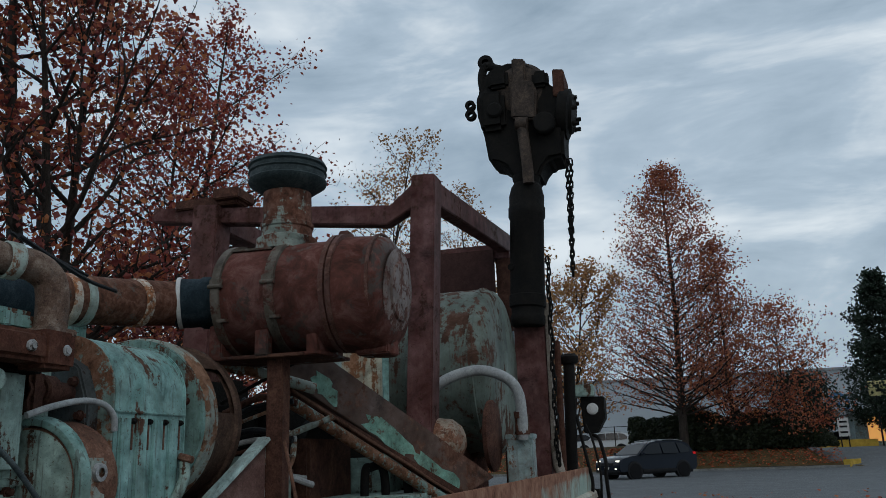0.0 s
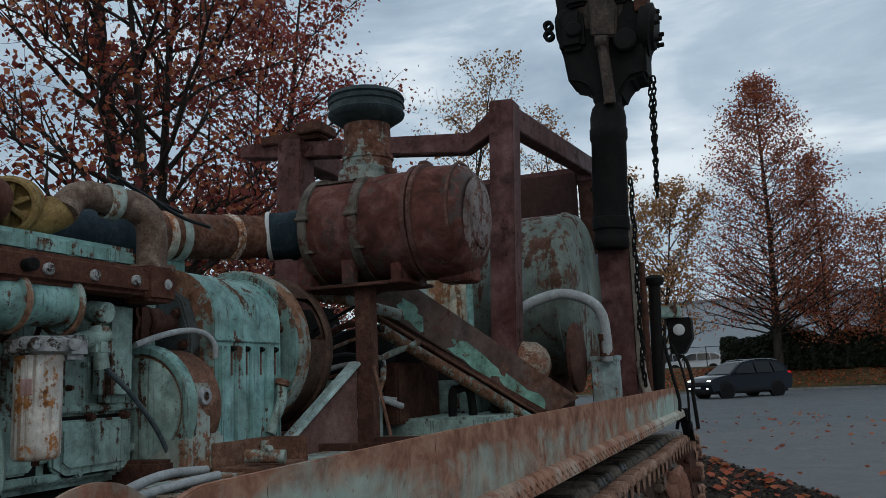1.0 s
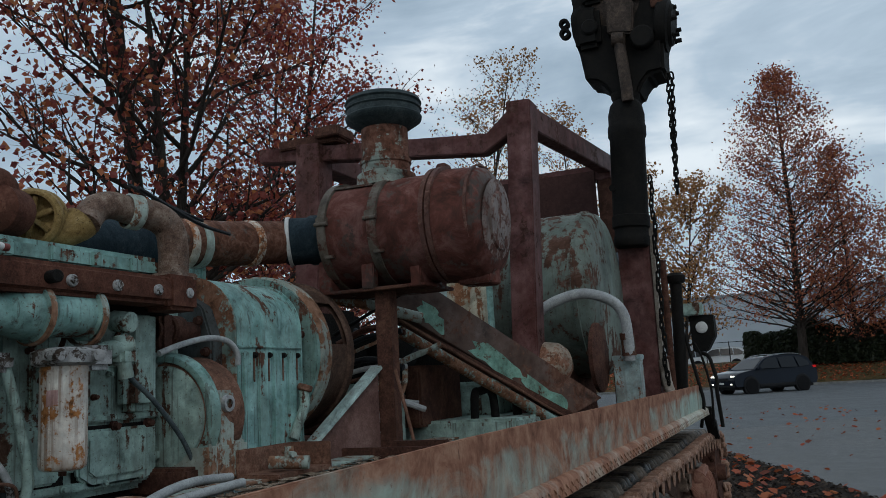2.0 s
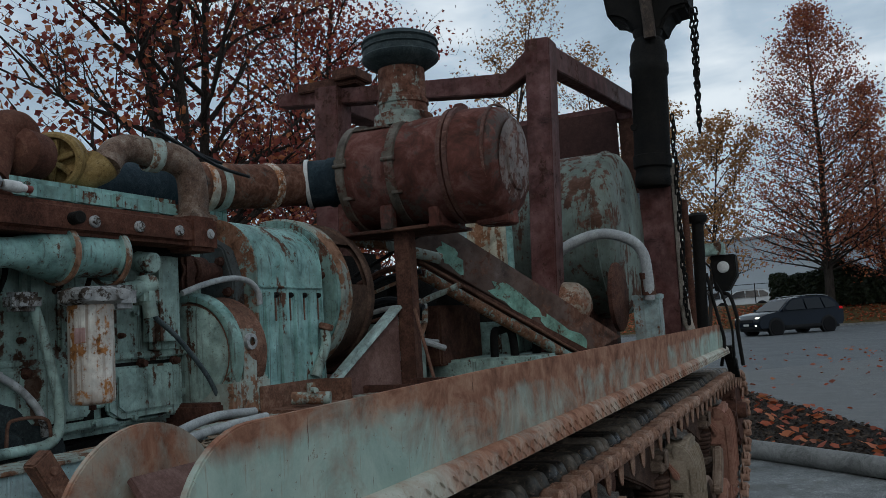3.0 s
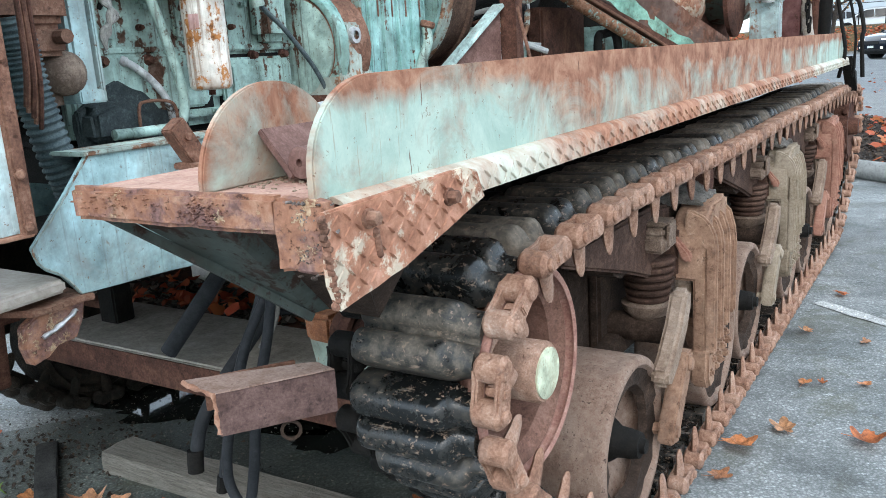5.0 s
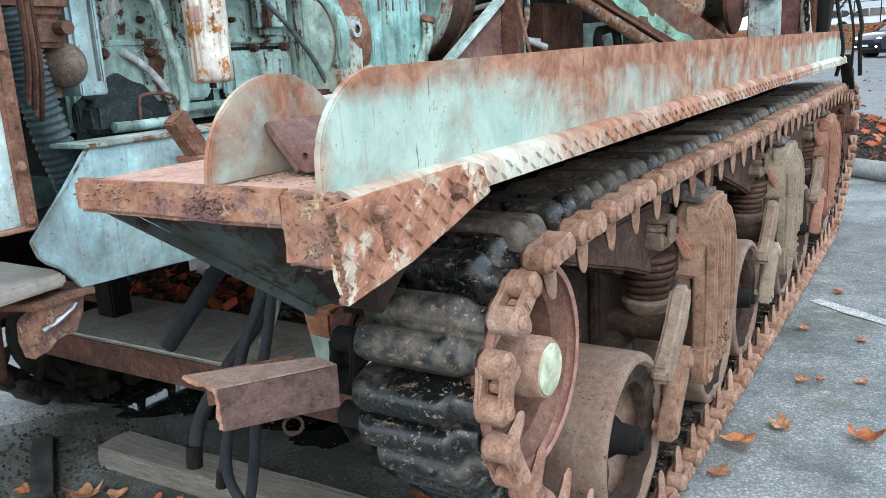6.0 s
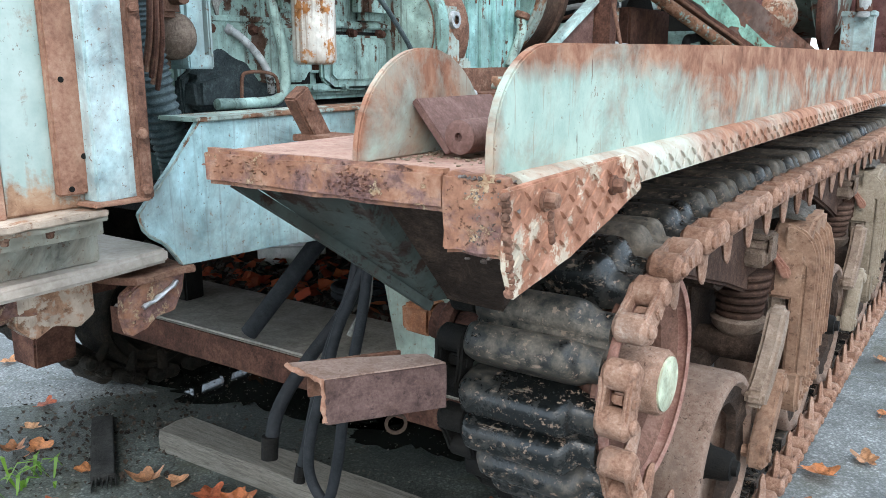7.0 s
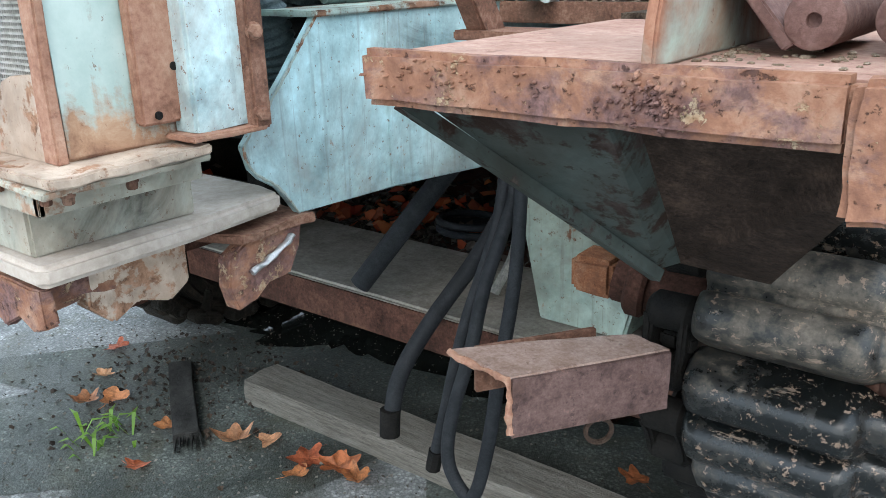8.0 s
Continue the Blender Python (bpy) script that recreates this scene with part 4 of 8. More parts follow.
def crawler(at_x):
    track = thing("crawler_track", (-0.15, 2.95, 0.0), "long rusty crawler track with worn rubber-faced shoes and spring bogies", "crawler track", "tracks under the drill rig")
    steps, pitch = along(track_line(), N_SHOES)
    shoe = conn = inner = horn = None
    for k, ((y, z), ang) in enumerate(steps):
        m = Matrix.Translation((0, y, z)) @ Matrix.Rotation(ang + math.pi, 4, "X")
        (y2, z2), a2 = steps[(k + 1) % len(steps)]
        da = (a2 - ang + math.pi) % math.tau - math.pi
        mj = Matrix.Translation((0, (y + y2) / 2, (z + z2) / 2)) @ Matrix.Rotation(ang + da / 2 + math.pi, 4, "X")
        wob = Matrix.Rotation(radians(random.uniform(-1.2, 1.2)), 4, "X")
        if shoe is None:
            shoe = part("track_shoe", shoe_mesh(), SHOE, track, "worn rubber-faced track shoe", 60)
            conn = part("end_connector", connector_mesh(-0.062, -0.006), LINK, track, "rusty forged link with a guide horn")
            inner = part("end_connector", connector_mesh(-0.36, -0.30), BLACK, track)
            shoe.matrix_basis, conn.matrix_basis, inner.matrix_basis = m @ wob, mj, mj
            dusty = shoe.data.copy()
            dusty.materials[0] = SHOE_DUSTY
        else:
            one = again(shoe, m @ wob)
            if z > 0.73:
                one.data = dusty
            again(conn, mj @ wob)
            again(inner, mj)
    y, z = IDLER
    idler = part("idler_wheel", lathe((-0.29, y, z), (-0.066, y, z), [(0, 0.05), (0.0, 0.150), (0.04, 0.158), (0.86, 0.158), (0.93, 0.186), (0.98, 0.183), (0.88, 0.155), (0.50, 0.152), (0.47, 0.148), (0.45, 0.12), (0.52, 0.10), (0.55, 0.04)], 64), IDLER_RED, track, "rusty idler wheel with a raised rim")
    part("rim", lathe((-0.072, y, z), (-0.048, y, z), [(0, 0.181), (0, 0.189), (0.4, 0.195), (0.85, 0.195), (1.0, 0.191), (1.0, 0.186), (0.85, 0.1815)], 64, False), IDLER_RIM, idler, "worn red-brown rim")
    part("hub", lathe((-0.20, y, z), (-0.026, y, z), [(0, 0.09), (0.2, 0.08), (0.45, 0.072), (0.5, 0.057), (0.96, 0.057), (1.0, 0.052)], 36), HUB, idler)
    part("hub_cover", rod((-0.027, y, z), (-0.0225, y, z), 0.047, 28), PALE_CAP, idler, "pale green hub cover")
    y, z = SPROCKET
    part("drive_sprocket", join(lathe((-0.28, y, z), (-0.05, y, z), [(0, 0.21), (0.5, 0.215), (1, 0.2), (0.95, 0.06), (1.2, 0.05)], 30), *[box((-0.08, -0.02, 0.19), (-0.055, 0.02, 0.235), 0.006, Matrix.Translation((0, y, z)) @ Matrix.Rotation(k * math.tau / 12, 4, "X")) for k in range(12)]), DARK_RUST, track)
    for y in (1.9, 3.3, 4.7):
        part("return_roller", rod((-0.27, y, 0.825), (-0.08, y, 0.825), 0.055, 18, edge=0.008), DARK_RUST, track)
    for ya, cast in ((1.585, BOGIE), (2.865, BOGIE_GREY), (4.145, BOGIE_RED)):
        bogie(track, ya, cast)
    part("track_frame", join(box((-0.44, 0.75, 0.30), (-0.37, 5.45, 0.86), 0.02), box((-0.37, 0.9, 0.40), (-0.30, 5.0, 0.80), 0.01)), BOGIE_SHADED, track)
    part("idler_axle", join(rod((-0.48, 0.55, 0.726), (-0.30, 0.57, 0.70), 0.036, 16), rod((-0.46, 0.55, 0.724), (-0.43, 0.555, 0.72), 0.05, 20, edge=0.006)), DARK_RUST, track)
    part("axle_nut", rough_edges(box((-0.545, 0.515, 0.700), (-0.475, 0.585, 0.758), 0.008), 0.002, 40, 2), NUT_RUST, track, "orange rusty square nut")
    if at_x:
        track.location.x += at_x
    return track


crawler(0)
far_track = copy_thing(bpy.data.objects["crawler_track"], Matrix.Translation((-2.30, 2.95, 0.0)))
far_track["label"] = "second crawler track on the engine side, darkened for the shade there"
# Every mesh of the far track gets the shade colour.
darkened = {}
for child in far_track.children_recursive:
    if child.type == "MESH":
        if child.data.name not in darkened:
            darkened[child.data.name] = child.data.copy()
            darkened[child.data.name].materials[0] = FAR_SHADE
        child.data = darkened[child.data.name]

# ---- deck, fender and hull ----
deck = thing("side_deck", (-0.23, 2.2, 1.07), "flat rusty steel deck plate with a thick worn edge", "deck")
part("plate", rough_edges(box((-0.455, 0.0, 1.066), (-0.02, 4.6, 1.108), 0.006, seg=3), 0.0015, 25, 0), DECK, deck)
edge = box((-0.457, -0.010, 1.066), (-0.074, 0.012, 1.1115), 0.006)
part("front_edge", rough_edges(edge, 0.0024, 42, 9), EDGE, deck, "pitted orange-brown rusty edge")
part("end_piece", rough_edges(box((-0.076, -0.016, 1.026), (0.003, 0.008, 1.110), 0.005), 0.0042, 45, 7), EDGE, deck, "torn rusty weld-covered end plate")
def spatter(cx, cz, sx, sz, count, low, high):
    out = []
    for _ in range(count):
        x, z, r = random.gauss(cx, sx), min(1.106, max(1.022, random.gauss(cz, sz))), random.uniform(low, high)
        out.append(rough_edges(lathe((x, -0.013 - r * 0.9, z), (x + random.uniform(-r, r), -0.007, z + random.uniform(-r, r)), [(0, r * 0.4), (0.4, r), (1, r * 0.8)], 6), r * 0.6, 150))
    return join(*out)


for name, data in (("weld", (-0.030, 1.072, 0.016, 0.022, 230, 0.0009, 0.0028)), ("rust_flake", (-0.195, 1.089, 0.016, 0.008, 110, 0.0008, 0.0024)), ("rust_flake", (-0.36, 1.092, 0.05, 0.008, 60, 0.0007, 0.0018))):
    tagged(part(name, spatter(*data), WELD if name == "weld" else EDGE, deck, "lumpy brown weld spatter" if name == "weld" else "lifting flakes of rust"), kind="stuff")
under = B()
vs = [under.verts.new(p) for p in ((-0.446, 0.045, 1.068), (-0.31, 0.29, 0.855), (-0.27, 0.062, 1.068), (-0.26, 0.10, 1.068), (-0.295, 0.315, 0.858), (-0.44, 0.34, 1.068))]
for q in ((0, 1, 2), (2, 1, 4, 3), (0, 5, 1), (1, 5, 4), (0, 2, 3, 5), (3, 4, 5)):
    under.faces.new([vs[k] for k in q])
# Added plate: rust-brown, made near black for the shade inside the bracket.
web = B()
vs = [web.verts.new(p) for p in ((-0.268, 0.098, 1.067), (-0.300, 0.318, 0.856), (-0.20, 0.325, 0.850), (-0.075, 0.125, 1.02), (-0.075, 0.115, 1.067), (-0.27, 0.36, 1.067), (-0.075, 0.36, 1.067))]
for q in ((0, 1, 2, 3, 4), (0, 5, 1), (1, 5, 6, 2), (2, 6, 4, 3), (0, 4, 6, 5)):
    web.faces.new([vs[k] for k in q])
part("bracket_web", web, BOGIE_SHADED, deck, "rusty web of the bracket, shade put into its dark colour", 0)
part("tapered_bracket", under, UNDER, deck, "rust-streaked teal tapered bracket, darkened for the shade under the deck", 0)
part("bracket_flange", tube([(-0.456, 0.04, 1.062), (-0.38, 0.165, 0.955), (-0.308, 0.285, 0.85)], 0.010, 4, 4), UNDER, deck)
part("stiffener", box((-0.44, 0.35, 0.98), (-0.37, 4.4, 1.066), 0.01), DARK_RUST, deck)

fender = thing("track_fender", (0.0, 2.2, 1.108), "long rust-streaked teal fender plate with a tread-plate skirt", "fender")
curve = [(-0.003, 1.104)] + [(-0.003 + 0.118 * (1 - math.cos(radians(a))), 1.135 + 0.105 * math.sin(radians(a))) for a in range(0, 91, 9)] + [(0.8, 1.246), (4.54, 1.242), (4.58, 1.20), (4.58, 1.104)]
part("upright_plate", prism(curve, "x", -0.032, -0.020, 0.002), FENDER, fender)
skirt = B()
prof = [(x - 0.025, z) for x, z in ((0.0, 1.1085), (0.012, 1.1085), (0.022, 1.104), (0.029, 1.096), (0.034, 1.066), (0.029, 1.066), (0.024, 1.094), (0.018, 1.100), (0.0, 1.103))]
ends = [[skirt.verts.new((x, y, z)) for x, z in prof] for y in (0.02, 4.58)]
for k in range(len(prof)):
    skirt.faces.new((ends[0][k], ends[0][(k + 1) % len(prof)], ends[1][(k + 1) % len(prof)], ends[1][k]))
skirt.faces.new(ends[0])
skirt.faces.new(ends[1][::-1])
skirt_ob = part("skirt", skirt, SKIRT, fender, "rust-worn tread-plate skirt")


def lugs(place, rows, cols, du, dv, length=0.026, width=0.0055, height=0.0022):
    """Raised lens-shaped lugs of tread plate. place(u, v): point and two directions on the plate."""
    verts, faces = [], []
    for i in range(cols):
        for j in range(rows):
            p, eu, ev, en = place((i + 0.5) * du, (j + 0.5) * dv)
            if p is None:
                continue
            s = 1 if (i + j) % 2 else -1
            tall = height if s > 0 else height * 0.5
            a = (eu * 0.76 + ev * 0.65 * s).normalized()
            b = en.cross(a)
            k = len(verts)
            h, w = length / 2, width / 2
            verts += [p - a * h, p + a * h, p - b * w - a * h * 0.4, p - b * w + a * h * 0.4, p + b * w - a * h * 0.4, p + b * w + a * h * 0.4,
                      p - a * h * 0.55 + en * tall, p + a * h * 0.55 + en * tall]
            faces += [(k, k + 2, k + 6), (k + 2, k + 3, k + 7, k + 6), (k + 3, k + 1, k + 7), (k + 1, k + 5, k + 7), (k + 5, k + 4, k + 6, k + 7), (k + 4, k, k + 6)]
    me = bpy.data.meshes.new("lugs")
    me.from_pydata([tuple(v) for v in verts], [], faces)
    return me


def on_skirt(u, v):
    e = Vector((0.005, 0, -0.03)).normalized()
    return Vector((0.005, 0.3 + u, 1.094)) + e * v, Vector((0, 1, 0)), e, Vector((1, 0, 0.17)).normalized()


me = lugs(on_skirt, 2, 170, 0.0248, 0.0138, 0.0210, 0.0032, 0.0030)
me.materials.append(SKIRT)
tagged(hold(new("tread_relief", me), skirt_ob), "raised tread lugs", kind="stuff")


FLAP = [(-0.031, 1.101), (0.262, 1.108), (0.300, 1.098), (0.318, 1.058), (0.115, 1.006), (0.0, 0.989), (-0.016, 0.988), (-0.028, 1.02)]
flap = part("flap", rough_edges(prism(FLAP, "x", 0.003, 0.012, 0.002), 0.0018, 45, 3), FLAP_PAINT, fender, "rusty tread-plate corner flap")
for k in range(9):
    part("weld_bead", rough_edges(lathe((0.011, 0.058 + 0.0006 * k, 1.062 - 0.0033 * k), (0.0165, 0.058 + 0.0006 * k, 1.061 - 0.0033 * k), [(0, 0.006), (0.6, 0.005), (1, 0.002)], 8), 0.0012, 90), RUSTY, fender)
part("torn_edge", join(*[rough_edges(lathe((0.005, -0.031 + 0.0008 * k, 1.095 - 0.0066 * k), (0.014, -0.031 + 0.0008 * k + random.uniform(-0.004, 0.004), 1.093 - 0.0066 * k), [(0, 0.003), (0.5, 0.0055), (1, 0.003)], 7), 0.0015, 90) for k in range(16)]), RUSTY, fender)


def on_flap(u, v):
    y, z = -0.022 + u, 1.098 - v
    inside = y < 0.302 and z > 1.0 + max(0, y - 0.01) * 0.195
    return (Vector((0.0118, y, z)) if inside else None), Vector((0, 1, 0)), Vector((0, 0, -1)), Vector((1, 0, 0))


me = lugs(on_flap, 7, 17, 0.0200, 0.0158, 0.0185, 0.0034, 0.0034)
me.materials.append(FLAP_PAINT)
tagged(hold(new("tread_relief", me), flap), "raised tread lugs", kind="stuff")
for y, z in ((0.219, 1.075), (0.045, 1.081)):
    part("bolt", hexbolt((0.012, y, z), (1, 0, 0), 0.0095, 0.012), RUSTY, fender, "rusty hexagon bolt")
arch = [(0.0, 1.108)] + [(0.134 * (1 - math.cos(radians(a))), 1.108 + 0.129 * math.sin(radians(a)) ** 0.95) for a in range(6, 175, 7)] + [(0.27, 1.116), (0.27, 1.108)]
part("arch_plate", prism(arch, "x", -0.211, -0.201, 0.002), ARCH, fender, "rust-stained rounded plate")
part("wedge_plate", prism([(-0.199, 1.172), (-0.192, 1.178), (-0.141, 1.118), (-0.149, 1.112)], "y", 0.098, 0.27, 0.0015), DARK_OXIDE, fender, "slanting red-brown plate")
for x, y in ((-0.130, 0.097), (-0.078, 0.128)):
    part("roller_pin", lathe((x, y, 1.134), (x, y + 0.16, 1.134), [(0.05, 0.002), (0.04, 0.0050), (0.0, 0.0054), (0.0, 0.0175), (0.012, 0.0205), (1, 0.0205)], 24), DARK_OXIDE, fender, "red-brown roller pin with a centre hole")
tagged(part("debris", join(*[rough_edges(box((x, y, 1.107), (x + s, y + s * 0.8, 1.107 + s * 0.5), s * 0.2, seg=1), s * 0.2, 90) for x, y, s in [(-0.198 + 0.11 * random.random() ** 2, random.uniform(0.045, 0.15), random.uniform(0.0015, 0.007)) for _ in range(70)]]), CRUMB, fender, "dry leaf crumbs and grit"), kind="stuff")
litter = B()
for k in range(420):
    p = Vector((random.uniform(-0.43, -0.06), random.uniform(0.4, 4.4), 1.113))
    s = random.uniform(0.006, 0.028)
    a = random.uniform(0, 6.3)
    vs = [litter.verts.new(p + Vector((s * math.cos(a + q) * f, s * math.sin(a + q) * f, random.uniform(0, 0.012)))) for q, f in ((0, 1), (1.5, 0.5), (3.1, 1), (4.6, 0.5))]
    litter.faces.new(vs)
deck_litter = part("debris_layer", litter, DIRT, None, "dry leaf crumbs lying on the deck", 0)
tagged(deck_litter, "", "debris", kind="stuff")
bed = rough_edges(box((-0.448, 0.45, 1.106), (-0.046, 4.4, 1.115), 0.0), 0.006, 9, 4)
tagged(part("dirt_layer", bed, DIRT, None, "dark dry dirt lying along the deck", 0), "", "dirt", kind="stuff")

channel = part("deck_channel", join(box((-0.752, 0.64, 1.088), (-0.457, 3.6, 1.102), 0.003), box((-0.752, 0.632, 1.085), (-0.457, 0.644, 1.118), 0.002)), RUSTY, None, "rusty channel full of dry debris beside the deck")
tagged(channel, "", "channel")
fill = rough_edges(box((-0.745, 0.66, 1.098), (-0.462, 3.5, 1.110), 0.0), 0.010, 12, 6)
tagged(part("debris_bed", fill, DIRT, None, "dark dirt and rotted leaves in the channel", 0), "", "dirt", kind="stuff")
twigs = B()
for k in range(900):
    p = Vector((random.uniform(-0.74, -0.47), 0.66 + 1.9 * random.random() ** 1.4, 1.112 + random.uniform(0, 0.008)))
    q, a = random.uniform(0.006, 0.030), random.uniform(0, 6.3)
    thin = random.uniform(0.15, 0.6)
    vs = [twigs.verts.new(p + Vector((q * math.cos(a + b) * f, q * math.sin(a + b) * f, random.uniform(0, 0.010)))) for b, f in ((0, 1), (1.5, thin), (3.1, 1), (4.6, thin))]
    twigs.faces.new(vs)
tagged(part("leaf_litter", twigs, CRUMB, None, "pale twigs and leaf crumbs in the channel", 0), "", "debris", kind="stuff")

# Mirrors the near deck; added to keep sky light off the underside.
left_deck = thing("side_deck", (-2.2, 2.2, 1.07), "rusty steel deck over the second track", "deck")
part("plate", box((-2.44, 0.0, 1.066), (-1.66, 4.5, 1.108), 0.006), DECK, left_deck)
for y in (0.9, 2.4, 4.0):
    part("deck_bracket", box((-2.44, y, 0.80), (-1.655, y + 0.05, 1.068), 0.004), DARK_RUST, left_deck)
part("upright_plate", box((-2.448, 0.0, 1.06), (-2.436, 4.34, 1.238), 0.003), FENDER, left_deck)

hull = thing("hull_frame", (-1.2, 2.6, 0.3), "teal welded main frame of the drill rig between the tracks", "frame")
part("side_plate", prism([(0.099, 0.975), (0.170, 1.050), (0.232, 1.121), (5.0, 1.121), (5.0, 0.82), (0.60, 0.850), (0.384, 0.866), (0.178, 0.873), (0.160, 0.898), (0.146, 0.915), (0.122, 0.930), (0.108, 0.945)], "x", -0.772, -0.760, 0.002), TEAL_CLEAN, hull, "pale blue side plate with a cut corner")
part("top_flange", prism([(-0.86, 1.118), (-0.752, 1.118), (-0.752, 1.126), (-0.86, 1.126)], "y", 0.222, 5.0, 0.002), TEAL_RUSTY, hull)
part("side_plate", box((-1.66, 0.165, 0.87), (-1.648, 5.0, 1.121), 0.003), TEAL_CLEAN, hull)
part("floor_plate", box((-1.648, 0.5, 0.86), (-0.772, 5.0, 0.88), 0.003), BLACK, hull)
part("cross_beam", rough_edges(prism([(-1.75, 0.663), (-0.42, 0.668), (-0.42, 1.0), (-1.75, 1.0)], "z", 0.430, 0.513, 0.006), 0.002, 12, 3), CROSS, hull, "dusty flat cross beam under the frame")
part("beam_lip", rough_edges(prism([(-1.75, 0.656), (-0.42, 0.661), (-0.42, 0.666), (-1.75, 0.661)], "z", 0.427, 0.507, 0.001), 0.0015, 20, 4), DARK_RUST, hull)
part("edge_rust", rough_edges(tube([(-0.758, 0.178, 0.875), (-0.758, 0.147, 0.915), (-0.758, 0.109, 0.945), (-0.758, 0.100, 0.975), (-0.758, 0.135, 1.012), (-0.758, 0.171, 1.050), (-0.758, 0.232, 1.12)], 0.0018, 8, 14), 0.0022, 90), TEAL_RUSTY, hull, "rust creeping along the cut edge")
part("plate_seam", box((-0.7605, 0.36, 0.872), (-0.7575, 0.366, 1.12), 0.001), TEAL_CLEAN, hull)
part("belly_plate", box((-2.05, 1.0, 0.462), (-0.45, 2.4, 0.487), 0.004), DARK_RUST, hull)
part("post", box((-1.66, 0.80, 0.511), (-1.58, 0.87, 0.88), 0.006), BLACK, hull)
part("cross_beam", box((-2.2, 3.6, 0.3), (-0.4, 3.9, 0.5), 0.01), DARK_RUST, hull)
part("leg", prism([(-0.83, 0.90), (-0.47, 0.90), (-0.565, 0.511), (-0.745, 0.511)], "y", 0.76, 0.88, 0.006), LEG_PAINT, hull, "teal tapered leg")
for y in (2.9, 4.3):
    part("axle_beam", box((-2.1, y, 0.36), (-0.36, y + 0.18, 0.88), 0.01), BLACK, hull)
part("leg", prism([(-1.98, 0.88), (-1.8, 0.88), (-1.86, 0.34), (-1.98, 0.34)], "y", 0.47, 0.60, 0.006), DARK_RUST, hull)
part("corner_bracket", rough_edges(prism([(0.062, 0.776), (0.050, 0.81), (0.056, 0.845), (0.10, 0.870), (0.178, 0.872), (0.168, 0.832), (0.150, 0.800), (0.115, 0.797), (0.09, 0.782)], "x", -0.778, -0.752, 0.003), 0.004, 40, 5), EDGE, hull, "torn rusty corner bracket")
part("corner_plate", rough_edges(prism([(-0.87, 0.03), (-0.745, 0.07), (-0.742, 0.19), (-0.87, 0.20)], "z", 0.862, 0.874, 0.002), 0.004, 35, 5), RUSTY, hull)
part("bare_weld", rough_edges(tube([(-0.749, 0.085, 0.822), (-0.747, 0.12, 0.836), (-0.747, 0.155, 0.853)], 0.0042, 8, 8), 0.003, 80), ALU, hull, "bright torn weld")
part("hinge_lug", join(box((-0.549, -0.019, 0), (-0.522, 0.019, 0.105), 0.003, Matrix.Translation((0, 0.300, 1.085)) @ Matrix.Rotation(radians(33), 4, "X")), rod((-0.552, 0.262, 1.150), (-0.518, 0.262, 1.150), 0.007, 10), box((-0.56, 0.255, 1.094), (-0.455, 0.325, 1.105), 0.002)), RUSTY, hull, "rusty leaning lug with a hole")


stub = thing("broken_channel", (-0.42, 0.19, 0.70), "broken-off rusty steel channel stub sticking out beside the track", "steel stub")
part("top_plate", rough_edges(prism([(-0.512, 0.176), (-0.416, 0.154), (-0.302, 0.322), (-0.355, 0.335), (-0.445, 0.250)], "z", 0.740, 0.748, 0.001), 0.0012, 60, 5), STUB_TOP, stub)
part("torn_edge", rough_edges(tube([(-0.515, 0.173, 0.744), (-0.48, 0.166, 0.744), (-0.44, 0.159, 0.744), (-0.416, 0.154, 0.742), (-0.415, 0.155, 0.71), (-0.416, 0.156, 0.676)], 0.0042, 7, 8), 0.004, 90), STRIP, stub, "torn orange rusty edge")
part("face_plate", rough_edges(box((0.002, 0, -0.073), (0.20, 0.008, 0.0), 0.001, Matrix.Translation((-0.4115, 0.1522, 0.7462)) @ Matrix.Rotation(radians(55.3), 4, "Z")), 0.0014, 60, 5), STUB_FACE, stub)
part("ring", lathe((-0.360, 0.262, 0.650), (-0.357, 0.259, 0.650), [(0, 0.0135), (0, 0.0185), (1, 0.0185), (1, 0.0135)], 20, False), BOGIE_SHADED, stub, "dull steel ring hanging below")
part("back_plate", box((0.03, 0, -0.06), (0.19, 0.008, 0.0), 0.001, Matrix.Translation((-0.512, 0.178, 0.7425)) @ Matrix.Rotation(radians(55.3), 4, "Z")), RUSTY, stub)


# ---- radiator guard at the near end ----
rad = thing("radiator", (-1.2, -0.05, 0.9), "tall radiator in a rust-stained pale blue guard", "radiator")
part("base_plate", prism([(-1.7, -0.178), (-0.744, -0.178), (-0.736, -0.175), (-0.732, -0.168), (-0.736, 0.0), (-0.752, 0.145), (-0.80, 0.157), (-1.7, 0.157)], "z", 0.887, 0.911, 0.006, 3), DUST_PLATE, rad, "dusty thick base plate")
part("foot", box((-1.6, -0.118, 0.874), (-0.872, 0.10, 0.945), 0.004), FOOT_GREY, rad)
part("foot", join(box((-1.62, -0.14, 0.966), (-0.79, 0.06, 0.974), 0.002), box((-1.62, -0.140, 0.942), (-0.79, -0.132, 0.97), 0.002), box((-0.80, -0.14, 0.942), (-0.79, 0.06, 0.97), 0.002)), FOOT_GREY, rad)
part("flange", rough_edges(box((-1.66, -0.160, 0.974), (-0.735, 0.036, 0.983), 0.002), 0.004, 40, 8), FOOT_GREY, rad, "pale broken lower flange")
part("flange", rough_edges(box((-1.66, -0.158, 0.984), (-0.722, 0.030, 0.995), 0.002), 0.003, 30, 6), SILL, rad, "rusty bolted flange")
for x in (-0.76, -0.86, -1.0):
    part("bolt", hexbolt((x, -0.145, 0.974), (0, 0, -1), 0.006, 0.008), RUSTY, rad)
